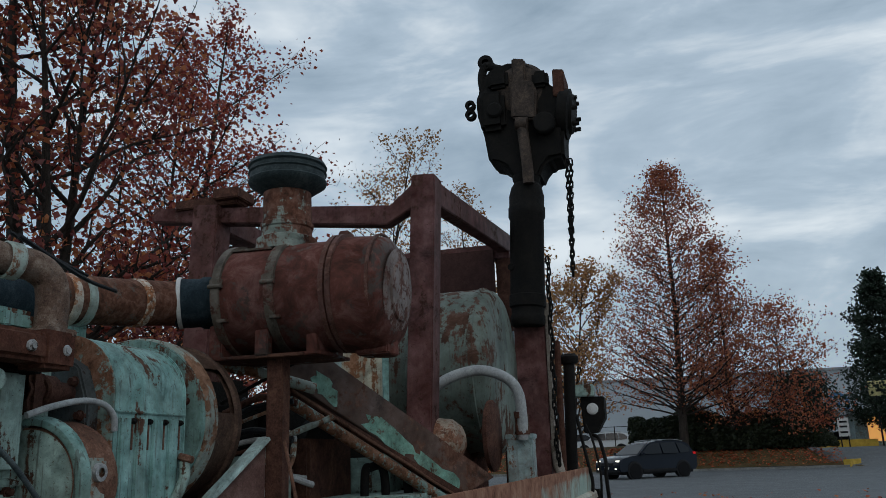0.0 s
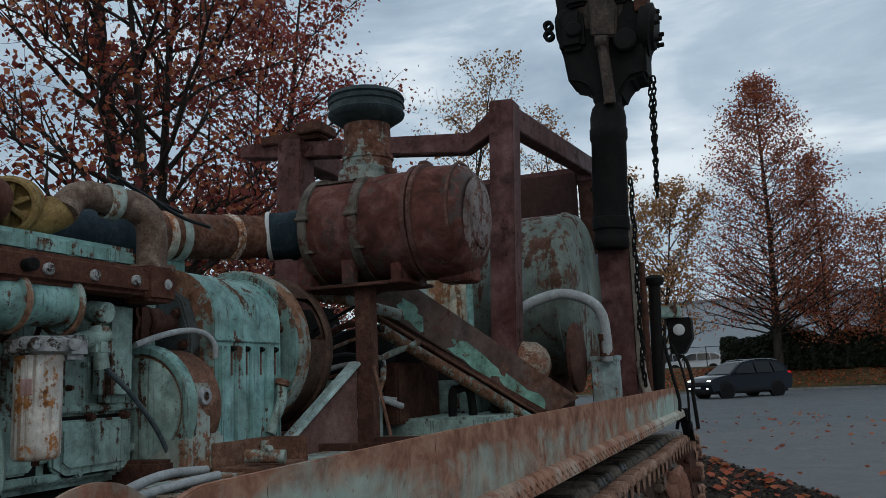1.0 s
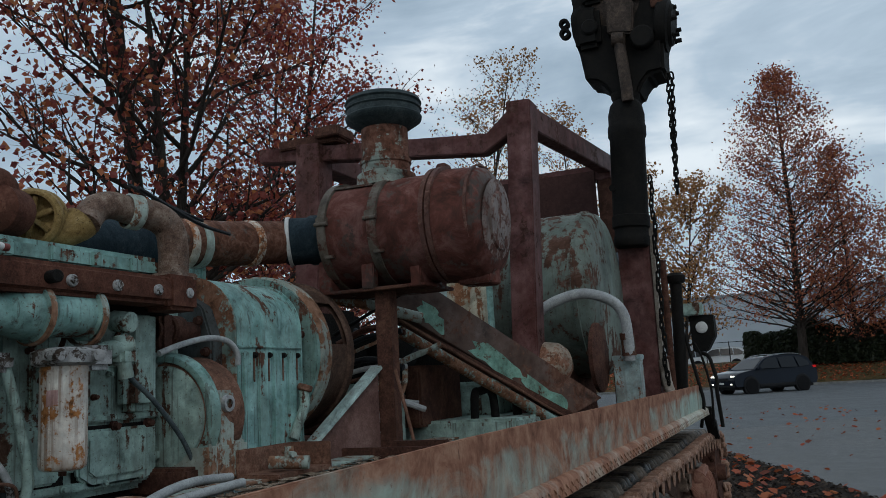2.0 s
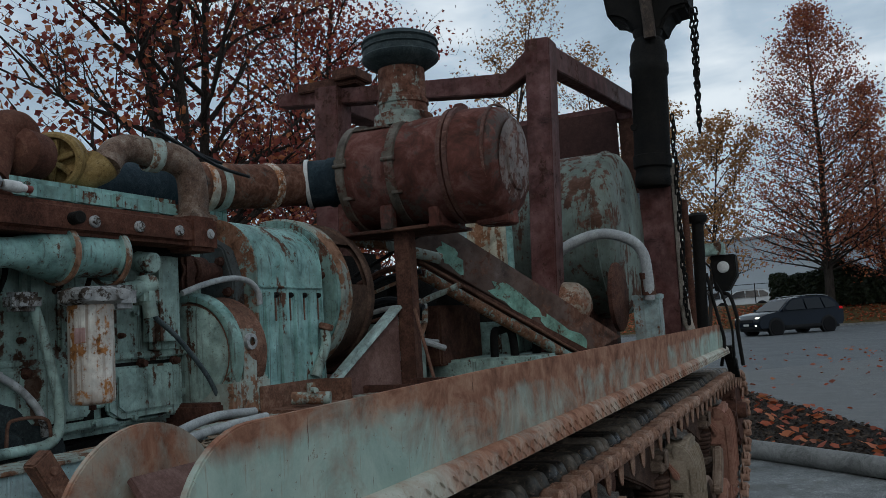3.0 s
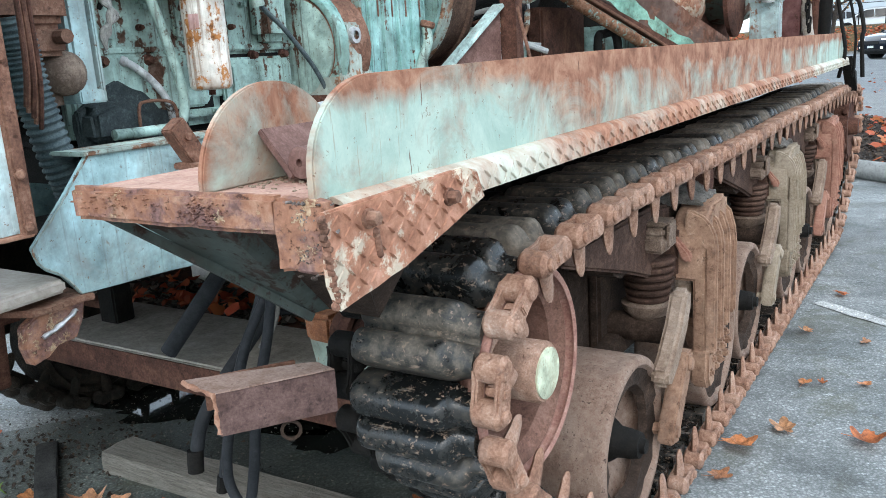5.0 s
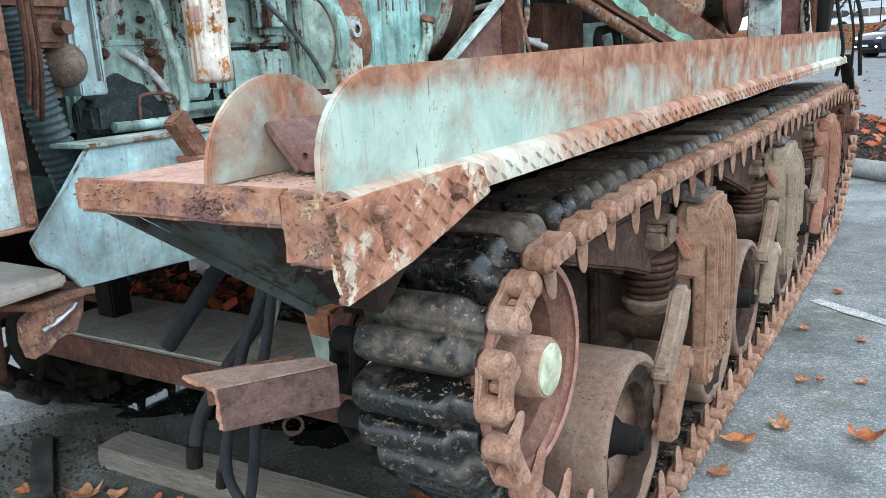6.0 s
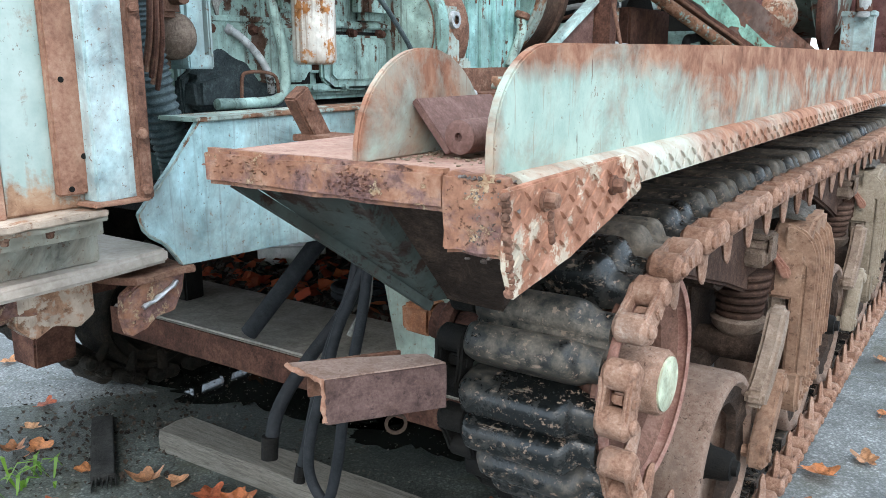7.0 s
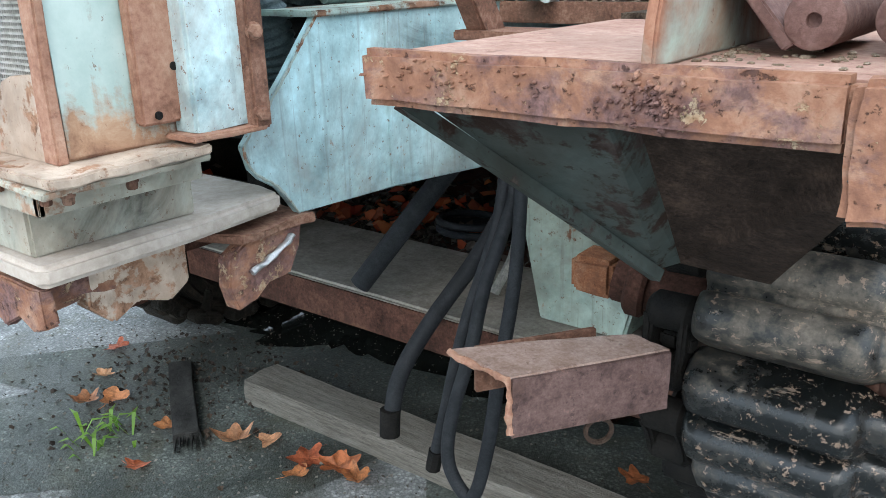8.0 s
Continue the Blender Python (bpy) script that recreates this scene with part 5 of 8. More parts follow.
for y in (-0.13, -0.06):
    part("bolt", hexbolt((-0.745, y, 0.974), (0, 0, -1), 0.006, 0.008), RUSTY, rad)
part("core_frame", box((-1.66, -0.10, 0.995), (-0.80, 0.06, 1.9), 0.006), TEAL, rad)
part("side_plate", rough_edges(box((-0.80, -0.110, 0.995), (-0.775, 0.062, 1.9), 0.004), 0.0015, 20, 4), RUST_FOOT, rad, "teal side plate rusted along its foot")
part("corner_strip", rough_edges(box((-0.798, -0.120, 0.995), (-0.770, -0.108, 1.9), 0.002), 0.003, 30, 9), STRIP, rad, "flaking rusty corner strip")
part("front_sill", rough_edges(prism([(-1.66, 0.995), (-0.798, 0.995), (-0.798, 1.083), (-0.846, 1.080), (-0.868, 1.072), (-0.90, 1.035), (-0.93, 1.012), (-1.66, 1.01)], "y", -0.118, -0.110, 0.001), 0.003, 40, 5), SILL, rad, "rust-eaten torn front sill")
part("edge_strip", rough_edges(box((-0.776, -0.028, 1.020), (-0.760, 0.032, 1.9), 0.003), 0.0012, 25, 6), STRIP, rad, "rusty drilled edge strip")
for y, z in ((-0.008, 1.030), (0.018, 1.080), (-0.008, 1.20), (0.018, 1.33), (-0.008, 1.45)):
    part("bolt_hole", lathe((-0.7582, y, z), (-0.764, y, z), [(0, 0.0046), (1.0, 0.0046)], 14), BLACK, rad)
part("side_panel", rough_edges(box((-0.775, 0.02, 1.004), (-0.735, 0.115, 1.9), 0.004), 0.0012, 22, 6), TEAL_PATCH, rad, "chipped white-blue side panel")
part("panel_lip", rough_edges(box((-0.775, 0.005, 1.000), (-0.720, 0.110, 1.007), 0.002), 0.0015, 30, 5), STRIP, rad)
part("edge_strip", rough_edges(box((-0.745, 0.090, 1.002), (-0.720, 0.116, 1.9), 0.003), 0.0012, 22, 6), RUSTY, rad)
for z in (1.020, 1.112, 1.31):
    part("bolt", hexbolt((-0.722, 0.100, z), (1, -0.4, 0), 0.008, 0.012), RUSTY, rad)
wires = [box((-1.0, -0.108, 1.0 + k * 0.0060), (-0.795, -0.1045, 1.0024 + k * 0.0060)) for k in range(150)]
wires += [box((-1.0 + k * 0.0047, -0.1072, 1.0), (-0.9982 + k * 0.0047, -0.1038, 1.9)) for k in range(43)]
grid = join(*wires)
part("grille", grid, GREY_STEEL, rad, "fine wire radiator grille", 0)
part("core", box((-1.65, -0.1028, 1.0), (-0.80, -0.1005, 1.9)), BLACK, rad)
part("underside_bracket", rough_edges(box((-1.30, -0.15, 0.835), (-0.80, -0.06, 0.875), 0.008), 0.006, 30, 5), EDGE, rad, "rust-eaten bracket under the base plate")
part("underside_bracket", rough_edges(prism([(-0.93, 0.875), (-0.765, 0.875), (-0.765, 0.835), (-0.80, 0.822), (-0.83, 0.832), (-0.86, 0.815), (-0.93, 0.82)], "y", -0.165, -0.150, 0.002), 0.005, 40, 5), EDGE, rad)
part("underside_bracket", rough_edges(prism([(-0.10, 0.875), (0.03, 0.875), (0.028, 0.82), (0.0, 0.80), (-0.035, 0.815), (-0.075, 0.80), (-0.10, 0.825)], "x", -0.84, -0.80, 0.003), 0.005, 35, 4), SILL, rad, "torn pale bracket with rust holes")
part("underside_rail", box((-1.6, -0.05, 0.83), (-0.86, 0.12, 0.872), 0.006), DARK_RUST, rad)

# the guard is a little smaller than the plate that it stands on
guard = Matrix.Translation((0.0255, -0.514, 1.176)) @ Matrix.Scale(0.88, 4) @ Matrix.Translation((-0.0255, 0.514, -1.176))
for piece in rad.children:
    if piece.name.split(".")[0] not in ("base_plate", "underside_bracket", "underside_rail"):
        piece.data.transform(guard)

corrugated = thing("corrugated_hose", (-0.86, 0.22, 1.0), "grey-blue corrugated rubber hose behind the radiator", "hose")
path = [(-0.88, 0.205, 1.37), (-0.88, 0.212, 1.32), (-0.88, 0.216, 1.282), (-0.88, 0.223, 1.232), (-0.88, 0.234, 1.181), (-0.88, 0.249, 1.116), (-0.88, 0.267, 1.06), (-0.88, 0.277, 1.015), (-0.88, 0.285, 0.95)]
part("hose", tube(path, lambda s: 0.033 + 0.0026 * math.cos(s * 36 * math.tau), 16, 40), CORRUGATED, corrugated)

lines = thing("pipe_bundle", (-0.86, 0.12, 1.2), "bundle of thin rusty pipes beside the radiator", "pipes")
for k in range(5):
    x, y = -0.722 - 0.0015 * k - 0.004 * (k % 2), 0.140 + 0.006 * k
    part("pipe", tube([(x, y, 1.85), (x - 0.003, y - 0.012, 1.5), (x, y - 0.016, 1.34 - 0.012 * k), (x - 0.010, y - 0.014, 1.27 - 0.010 * k), (x - 0.035, y - 0.008, 1.215 - 0.01 * k)], 0.0042, 8), RUSTY if k % 2 else DARK_RUST, lines)

# ---- engine ----
eng = thing("diesel_engine", (-1.3, 0.8, 1.12), "dirty teal diesel engine with a rusty exhaust manifold", "engine")
part("block", box((-1.58, 0.40, 1.125), (-1.04, 1.20, 1.62), 0.012), TEAL_DIRTY, eng, "dirty teal engine block")
for a, c, w in (((-1.045, 0.70, 1.19), (-1.025, 1.17, 1.215), 0.004), ((-1.045, 0.42, 1.30), (-1.022, 1.17, 1.317), 0.004), ((-1.045, 0.42, 1.145), (-1.018, 1.2, 1.165), 0.004), ((-1.045, 0.95, 1.32), (-0.985, 1.06, 1.58), 0.02), ((-1.045, 0.60, 1.40), (-1.01, 0.66, 1.60), 0.012), ((-1.045, 0.42, 1.33), (-1.028, 0.53, 1.57), 0.006), ((-1.045, 0.70, 1.33), (-1.028, 0.80, 1.56), 0.006)):
    part("block_rib", box(a, c, w), TEAL_DIRTY, eng)
part("side_cover", join(prism([(0.86, 1.15), (1.05, 1.15), (1.075, 1.175), (1.075, 1.283), (0.82, 1.283), (0.82, 1.175)], "x", -1.03, -1.012, 0.006), prism([(0.865, 1.17), (1.04, 1.17), (1.052, 1.185), (1.052, 1.263), (0.845, 1.263), (0.845, 1.185)], "x", -1.015, -1.006, 0.004)), TEAL_DIRTY, eng, "teal crankcase cover")
part("side_cover", prism([(0.44, 1.17), (0.76, 1.17), (0.78, 1.19), (0.78, 1.30), (0.44, 1.30)], "x", -1.04, -1.016, 0.006), TEAL_DIRTY, eng)
for y in (0.5, 0.62, 0.755, 0.845, 0.955, 1.07):
    part("bolt", hexbolt((-1.018, y - 0.02, 1.287), (1, 0, 0), 0.010, 0.012), DARK_RUST, eng)
for y in (0.45, 0.55, 0.66, 0.78, 0.9, 1.02, 1.14):
    part("bolt", hexbolt((-1.016, y, 1.156), (1, 0, 0), 0.007, 0.008), TEAL_DIRTY, eng)
part("oil_crust", rough_edges(prism([(0.395, 1.10), (0.395, 1.185), (0.44, 1.215), (0.50, 1.245), (0.56, 1.225), (0.62, 1.175), (0.675, 1.165), (0.70, 1.10)], "x", -1.03, -1.009, 0.004), 0.010, 20, 6), OILY, eng, "black oily grime over the crankcase")
part("oil_crust", rough_edges(prism([(0.40, 1.12), (0.405, 1.19), (0.47, 1.205), (0.56, 1.17), (0.58, 1.12)], "x", -1.02, -0.968, 0.012, 3), 0.012, 16, 6), OILY, eng, "greasy lump of dirt on the sump")
# Black strip standing for the shade beneath the manifold.
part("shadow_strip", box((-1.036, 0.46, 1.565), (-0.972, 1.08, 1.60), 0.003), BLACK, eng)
# Black rims painted in for shaded crevices round the side covers.
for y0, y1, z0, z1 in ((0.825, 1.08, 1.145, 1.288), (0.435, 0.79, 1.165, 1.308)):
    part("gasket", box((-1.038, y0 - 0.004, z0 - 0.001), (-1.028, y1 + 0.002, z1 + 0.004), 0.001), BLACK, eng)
for k in range(16):
    y, z = 0.46 + 0.047 * k, 1.36 + 0.11 * ((k * 7) % 3) / 2
    part("bolt", hexbolt((-1.03, y, z), (1, 0, 0), 0.006, 0.008), DARK_RUST if k % 2 else TEAL_DIRTY, eng)
for k, (y, z) in enumerate(((0.72, 1.50), (0.83, 1.52), (0.50, 1.50), (0.90, 1.55))):
    part("injector_pipe", tube([(-1.03, y, z - 0.10), (-1.0, y + 0.01, z - 0.06), (-0.985, y + 0.03, z), (-0.99, y + 0.03, z + 0.07)], 0.006, 8), [DARK_RUST, TEAL_DIRTY, BLACK, DARK_RUST][k], eng)
part("sump", rough_edges(prism([(0.42, 1.02), (1.15, 1.02), (1.2, 1.13), (0.38, 1.13)], "x", -1.5, -1.06, 0.02), 0.003, 15, 2), BLACK, eng)
part("valve_cover", join(box((-1.30, 0.25, 1.655), (-0.96, 1.04, 1.712), 0.014), *[box((-0.965, 0.32 + 0.12 * k, 1.665), (-0.948, 0.345 + 0.12 * k, 1.70), 0.003) for k in range(6)]), TEAL, eng)
part("head", box((-1.34, 0.30, 1.60), (-0.975, 1.10, 1.66), 0.008), TEAL_DIRTY, eng)
manifold = part("exhaust_manifold", join(box((-0.965, 0.36, 1.578), (-0.868, 1.055, 1.648), 0.012, seg=3), box((-0.955, 0.96, 1.565), (-0.862, 1.065, 1.655), 0.01), prism([(0.36, 1.648), (0.50, 1.648), (0.46, 1.685), (0.40, 1.69), (0.36, 1.68)], "x", -0.96, -0.90, 0.005)), EXHAUST, eng, "dark rusty exhaust manifold")
for y in (0.66, 0.79, 0.92, 1.03):
    part("boss", join(rod((-0.87, y, 1.61), (-0.859, y, 1.61), 0.0135, 18, edge=0.002), rod((-0.86, y, 1.61), (-0.855, y, 1.61), 0.008, 12)), ALU_DIRTY, manifold)
part("manifold_stub", rod((-0.875, 0.605, 1.612), (-0.838, 0.60, 1.612), 0.014, 14, edge=0.002), BLACK, manifold)
cooler = part("oil_cooler", lathe((-0.925, 0.40, 1.535), (-0.925, 0.77, 1.548), [(0, 0.031), (0.28, 0.032), (0.46, 0.055), (0.54, 0.058), (0.55, 0.065), (0.60, 0.065), (0.61, 0.053), (0.92, 0.053), (0.93, 0.062), (0.985, 0.062), (1.0, 0.05)], 28), TEAL, eng, "teal oil cooler cylinder")
for y in (0.612, 0.752):
    part("cooler_band", lathe((-0.925, y - 0.008, 1.541), (-0.925, y + 0.008, 1.541), [(0, 0.064), (0.2, 0.069), (0.8, 0.069), (1, 0.064)], 28, False), TEAL_RUSTY, cooler)
part("cooler_pipe", tube([(-0.925, 0.42, 1.536), (-0.93, 0.34, 1.535), (-0.93, 0.25, 1.535), (-0.935, 0.17, 1.52)], 0.034, 16), EXHAUST, eng, "rusty coolant pipe")
part("filler_neck", lathe((-0.895, 0.318, 1.43), (-0.872, 0.352, 1.550), [(0, 0.022), (0.2, 0.030), (0.75, 0.032), (0.8, 0.026), (1, 0.026)], 20), TEAL_DIRTY, eng, "grimy teal filler neck")
part("filler_cap", lathe((-0.872, 0.352, 1.545), (-0.866, 0.361, 1.566), [(0, 0.030), (0.1, 0.040), (0.8, 0.040), (0.9, 0.036), (0.85, 0.015)], 24), CREAM_RUST, eng, "rusted round filler cap")
part("cap_lever", rod((-0.866, 0.361, 1.56), (-0.862, 0.385, 1.60), 0.004, 8), OXIDE, eng)
filt = part("oil_filter", lathe((-0.893, 0.668, 1.212), (-0.893, 0.668, 1.43), [(0, 0.038), (0.02, 0.045), (0.05, 0.0475), (0.1, 0.048), (0.93, 0.048), (0.95, 0.050), (1.0, 0.047)], 32), FILTER, eng, "rust-stained white oil filter canister")
part("drain_plug", rod((-0.893, 0.668, 1.214), (-0.893, 0.668, 1.200), 0.008, 8), DARK_RUST, filt)
part("label", prism([(-0.893 + 0.0488 * math.cos(radians(a)), 0.668 + 0.0488 * math.sin(radians(a))) for a in range(-85, -49, 6)] + [(-0.893 + 0.0478 * math.cos(radians(a)), 0.668 + 0.0478 * math.sin(radians(a))) for a in range(-55, -91, -6)], "z", 1.345, 1.378), LABEL, filt, "faded pink label scrap")
part("filter_head", rough_edges(join(lathe((-0.893, 0.668, 1.428), (-0.893, 0.668, 1.466), [(0, 0.052), (0.15, 0.066), (0.8, 0.066), (1, 0.05)], 20), rod((-0.87, 0.61, 1.448), (-0.832, 0.605, 1.448), 0.013, 8), rod((-0.85, 0.70, 1.448), (-0.815, 0.69, 1.448), 0.013, 8), box((-0.97, 0.73, 1.42), (-0.88, 0.80, 1.475), 0.012), box((-0.99, 0.52, 1.42), (-0.94, 0.59, 1.46), 0.01)), 0.002, 40, 2), ALU_DIRTY, eng, "grimy cast filter head")
part("valve", join(rod((-0.93, 0.80, 1.46), (-0.90, 0.87, 1.48), 0.022, 12), rod((-0.91, 0.84, 1.50), (-0.905, 0.86, 1.40), 0.017, 10), box((-0.95, 0.83, 1.43), (-0.89, 0.88, 1.47), 0.008), rod((-0.96, 0.87, 1.54), (-0.90, 0.87, 1.53), 0.026, 14, edge=0.005)), TEAL_DIRTY, eng)
part("fuel_hose", tube([(-0.90, 0.865, 1.43), (-0.915, 0.882, 1.40), (-0.925, 0.965, 1.347), (-0.925, 1.063, 1.251), (-0.92, 1.123, 1.159), (-0.90, 1.15, 1.125)], 0.0065, 10), CORRUGATED, eng, "black rubber fuel hose")
part("water_pipe", tube([(-0.965, 0.575, 1.45), (-0.955, 0.588, 1.39), (-0.95, 0.605, 1.32), (-0.945, 0.622, 1.24), (-0.945, 0.626, 1.175), (-0.945, 0.600, 1.138), (-0.945, 0.52, 1.133), (-0.945, 0.43, 1.134)], 0.0115, 14), TEAL_DIRTY, eng, "chipped teal water pipe")
part("drain_hose", tube([(-1.02, 0.529, 1.289), (-1.005, 0.545, 1.277), (-0.995, 0.575, 1.250), (-0.985, 0.600, 1.215), (-0.985, 0.618, 1.18), (-0.99, 0.625, 1.15)], lambda q: 0.0085 + (0.003 if q < 0.12 else 0.0), 12), ALU_DIRTY, eng, "grimy grey drain hose")
part("handle", tube([(-0.955, 0.506, 1.14), (-0.955, 0.510, 1.185), (-0.955, 0.525, 1.196), (-0.95, 0.57, 1.196), (-0.945, 0.597, 1.185), (-0.945, 0.604, 1.15)], 0.0038, 8), RUSTY, eng, "thin bent wire handle")
part("pump", join(lathe((-0.99, 0.338, 1.268), (-0.905, 0.332, 1.266), [(0, 0.040), (0.3, 0.046), (0.7, 0.043), (0.9, 0.028), (1, 0.01)], 22), box((-1.03, 0.20, 1.19), (-0.95, 0.34, 1.42), 0.015)), BOGIE_DUST, eng, "rusty pump housing with a domed cover")
part("governor", join(box((-1.02, 0.16, 1.36), (-0.89, 0.335, 1.48), 0.014), box((-1.0, 0.15, 1.30), (-0.905, 0.33, 1.36), 0.01), rod((-0.91, 0.31, 1.335), (-0.875, 0.31, 1.335), 0.014, 8), rod((-0.90, 0.30, 1.43), (-0.88, 0.30, 1.43), 0.012, 8)), RUSTY, eng, "rusty governor housing")
part("front_plate", join(box((-1.05, 0.352, 1.205), (-0.932, 0.405, 1.47), 0.008), box((-0.945, 0.402, 1.205), (-0.922, 0.412, 1.47), 0.003), box((-0.945, 0.35, 1.205), (-0.922, 0.41, 1.232), 0.003)), TEAL_CLEAN, eng, "upright pale teal plate with rust-stained edges")
for k in range(6):
    part("rope_strand", tube([(-0.925, 0.425 + 0.006 * (k % 3), 1.43 - 0.006 * k), (-0.913, 0.442 - 0.003 * k, 1.40), (-0.915 + 0.004 * (k % 2), 0.435 + 0.004 * k, 1.375), (-0.922, 0.44 - 0.004 * k, 1.345), (-0.928, 0.43, 1.33 - 0.004 * k)], 0.0045, 6), GREY_STEEL, eng, "frayed pale rope strand")
part("front_cover", box((-1.5, 0.30, 1.12), (-1.04, 0.41, 1.60), 0.03), BLACK, eng)

elbow = part("exhaust_elbow", join(box((-0.97, 1.0, 1.648), (-0.885, 1.09, 1.668), 0.004), tube([(-0.93, 1.045, 1.66), (-0.93, 1.046, 1.735), (-0.935, 1.035, 1.79), (-0.95, 0.995, 1.818), (-0.97, 0.94, 1.822)], 0.039, 20)), EXHAUST_PALE, eng, "rust-brown exhaust elbow pipe")
part("clamp", lathe((-0.965, 0.962, 1.822), (-0.975, 0.925, 1.823), [(0, 0.041), (0.1, 0.046), (0.9, 0.046), (1, 0.041)], 22, False), TEAL_RUSTY, eng)
part("exhaust_pipe", tube([(-0.97, 0.945, 1.822), (-0.985, 0.89, 1.832), (-0.99, 0.845, 1.818), (-0.985, 0.815, 1.79), (-0.98, 0.80, 1.77)], 0.035, 20), EXHAUST_PALE, eng)
turbo = part("turbocharger", lathe((-1.085, 0.80, 1.785), (-1.030, 0.688, 1.775), [(0, 0.035), (0.2, 0.045), (0.45, 0.060), (0.62, 0.066), (0.66, 0.071), (0.74, 0.071), (0.78, 0.066), (0.84, 0.070), (0.95, 0.069), (1.0, 0.062), (1.0, 0.055), (0.80, 0.052), (0.78, 0.012)], 34), YELLOW, eng, "faded yellow turbocharger housing")
for k in range(3):
    part("spoke", box((-0.052, -0.006, -0.006), (0.052, 0.006, 0.006), 0.002, Matrix.Translation((-1.036, 0.700, 1.776)) @ (Vector((0.055, -0.112, -0.01))).to_track_quat("Z", "Y").to_matrix().to_4x4() @ Matrix.Rotation(radians(20 + 60 * k), 4, "Z")), YELLOW, turbo)
part("volute", tube([(-1.035, 0.735, 1.742), (-1.01, 0.762, 1.748), (-0.992, 0.785, 1.764), (-0.987, 0.797, 1.776)], lambda s: 0.034 + 0.009 * s, 20), YELLOW, turbo)
part("turbine_housing", join(lathe((-1.03, 0.66, 1.775), (-1.0, 0.56, 1.775), [(0, 0.04), (0.2, 0.055), (0.8, 0.055), (1, 0.03)], 24), tube([(-1.03, 0.61, 1.80), (-1.03, 0.60, 1.83), (-1.03, 0.56, 1.82), (-1.02, 0.53, 1.76), (-1.0, 0.5, 1.70)], 0.042, 18)), EXHAUST, eng, "dark rusty turbine housing")
part("heat_shield", join(rod((-1.04, 0.42, 1.75), (-1.04, 0.34, 1.75), 0.06, 20, edge=0.01), tube([(-1.0, 0.45, 1.70), (-1.0, 0.40, 1.82), (-1.0, 0.36, 1.86)], 0.03, 12)), CAP, eng)
part("oil_pipe", tube([(-0.885, 0.37, 1.665), (-0.88, 0.42, 1.668), (-0.88, 0.50, 1.668)], 0.007, 8), DARK_RUST, eng)
part("valve_wheel", lathe((-0.872, 0.376, 1.67), (-0.862, 0.374, 1.67), [(0, 0.008), (0, 0.022), (0.5, 0.024), (1, 0.022), (1, 0.008)], 12, False), ALU_DIRTY, eng, "small pale valve wheel")
part("hex_fitting", rod((-0.875, 0.412, 1.672), (-0.875, 0.436, 1.670), 0.013, 6), ALU_DIRTY, eng)
part("sender", lathe((-0.875, 0.445, 1.666), (-0.873, 0.495, 1.664), [(0, 0.009), (0.1, 0.012), (0.75, 0.012), (0.8, 0.009), (1, 0.008)], 14), WHITE, eng, "small pale pressure sender")
part("sender_cap", rod((-0.873, 0.495, 1.664), (-0.873, 0.508, 1.663), 0.008, 10), RED_CAB, eng)
part("wire", join(tube([(-0.93, 0.92, 1.875), (-0.98, 1.10, 1.86), (-1.04, 1.30, 1.85), (-1.1, 1.5, 1.86)], 0.006, 6), tube([(-0.94, 0.90, 1.88), (-1.0, 1.12, 1.87), (-1.06, 1.32, 1.87)], 0.005, 6)), HOSE, eng)

for k, pts in enumerate(([(-0.66, 0.58, 1.135), (-0.70, 0.70, 1.14), (-0.745, 0.83, 1.15), (-0.76, 0.93, 1.155), (-0.75, 1.04, 1.15)], [(-0.645, 0.60, 1.128), (-0.675, 0.72, 1.13), (-0.70, 0.86, 1.135), (-0.70, 1.02, 1.14)])):
    lying = thing("loose_hose", pts[0], "pale grey hose lying on the frame beside the engine", "hose", "loose hoses by the engine")
    part("hose", tube(pts, 0.011, 10), WHITE_HOSE, lying)

gear = thing("transfer_case", (-1.3, 1.5, 1.12), "teal gear housing with a rusty clutch drum behind the engine", "gear housing")
part("housing_disc", lathe((-1.02, 1.098, 1.297), (-1.02, 1.130, 1.297), [(0, 0.02), (0.0, 0.120), (0.1, 0.135), (1.0, 0.142)], 48), TEAL_DIRTY, gear)
part("flywheel_housing", lathe((-1.02, 1.108, 1.297), (-1.02, 1.25, 1.297), [(0, 0.10), (0.0, 0.138), (0.02, 0.142), (0.10, 0.143), (0.2, 0.152), (0.9, 0.160), (1.0, 0.156)], 48), RUSTY, gear, "rusty flywheel housing behind a teal rim")
part("housing_rim", lathe((-1.02, 1.100, 1.297), (-1.02, 1.135, 1.297), [(0.05, 0.146), (0, 0.152), (0.1, 0.162), (0.5, 0.170), (0.9, 0.171), (1, 0.155)], 48, False), TEAL, gear)
part("housing_face", prism([(-1.55, 1.17), (-0.965, 1.17), (-0.965, 1.5), (-1.0, 1.60), (-1.10, 1.66), (-1.55, 1.66)], "y", 1.24, 1.29, 0.006), DARK_FACE, gear, "dark teal housing face")
hood = [(-1.65, 1.17), (-0.925, 1.17), (-0.925, 1.53)] + [(-1.095 + 0.17 * math.cos(radians(a)), 1.53 + 0.165 * math.sin(radians(a))) for a in range(6, 91, 7)] + [(-1.3, 1.71), (-1.5, 1.695), (-1.65, 1.6)]
part("hood", prism(hood, "y", 1.295, 1.63, 0.006), HOOD, gear, "rounded teal clutch hood")
part("hood_rim", prism([(x + 0.002, z + 0.002) for x, z in hood], "y", 1.289, 1.297, 0.001), RUSTY_TEAL_EDGE, gear)
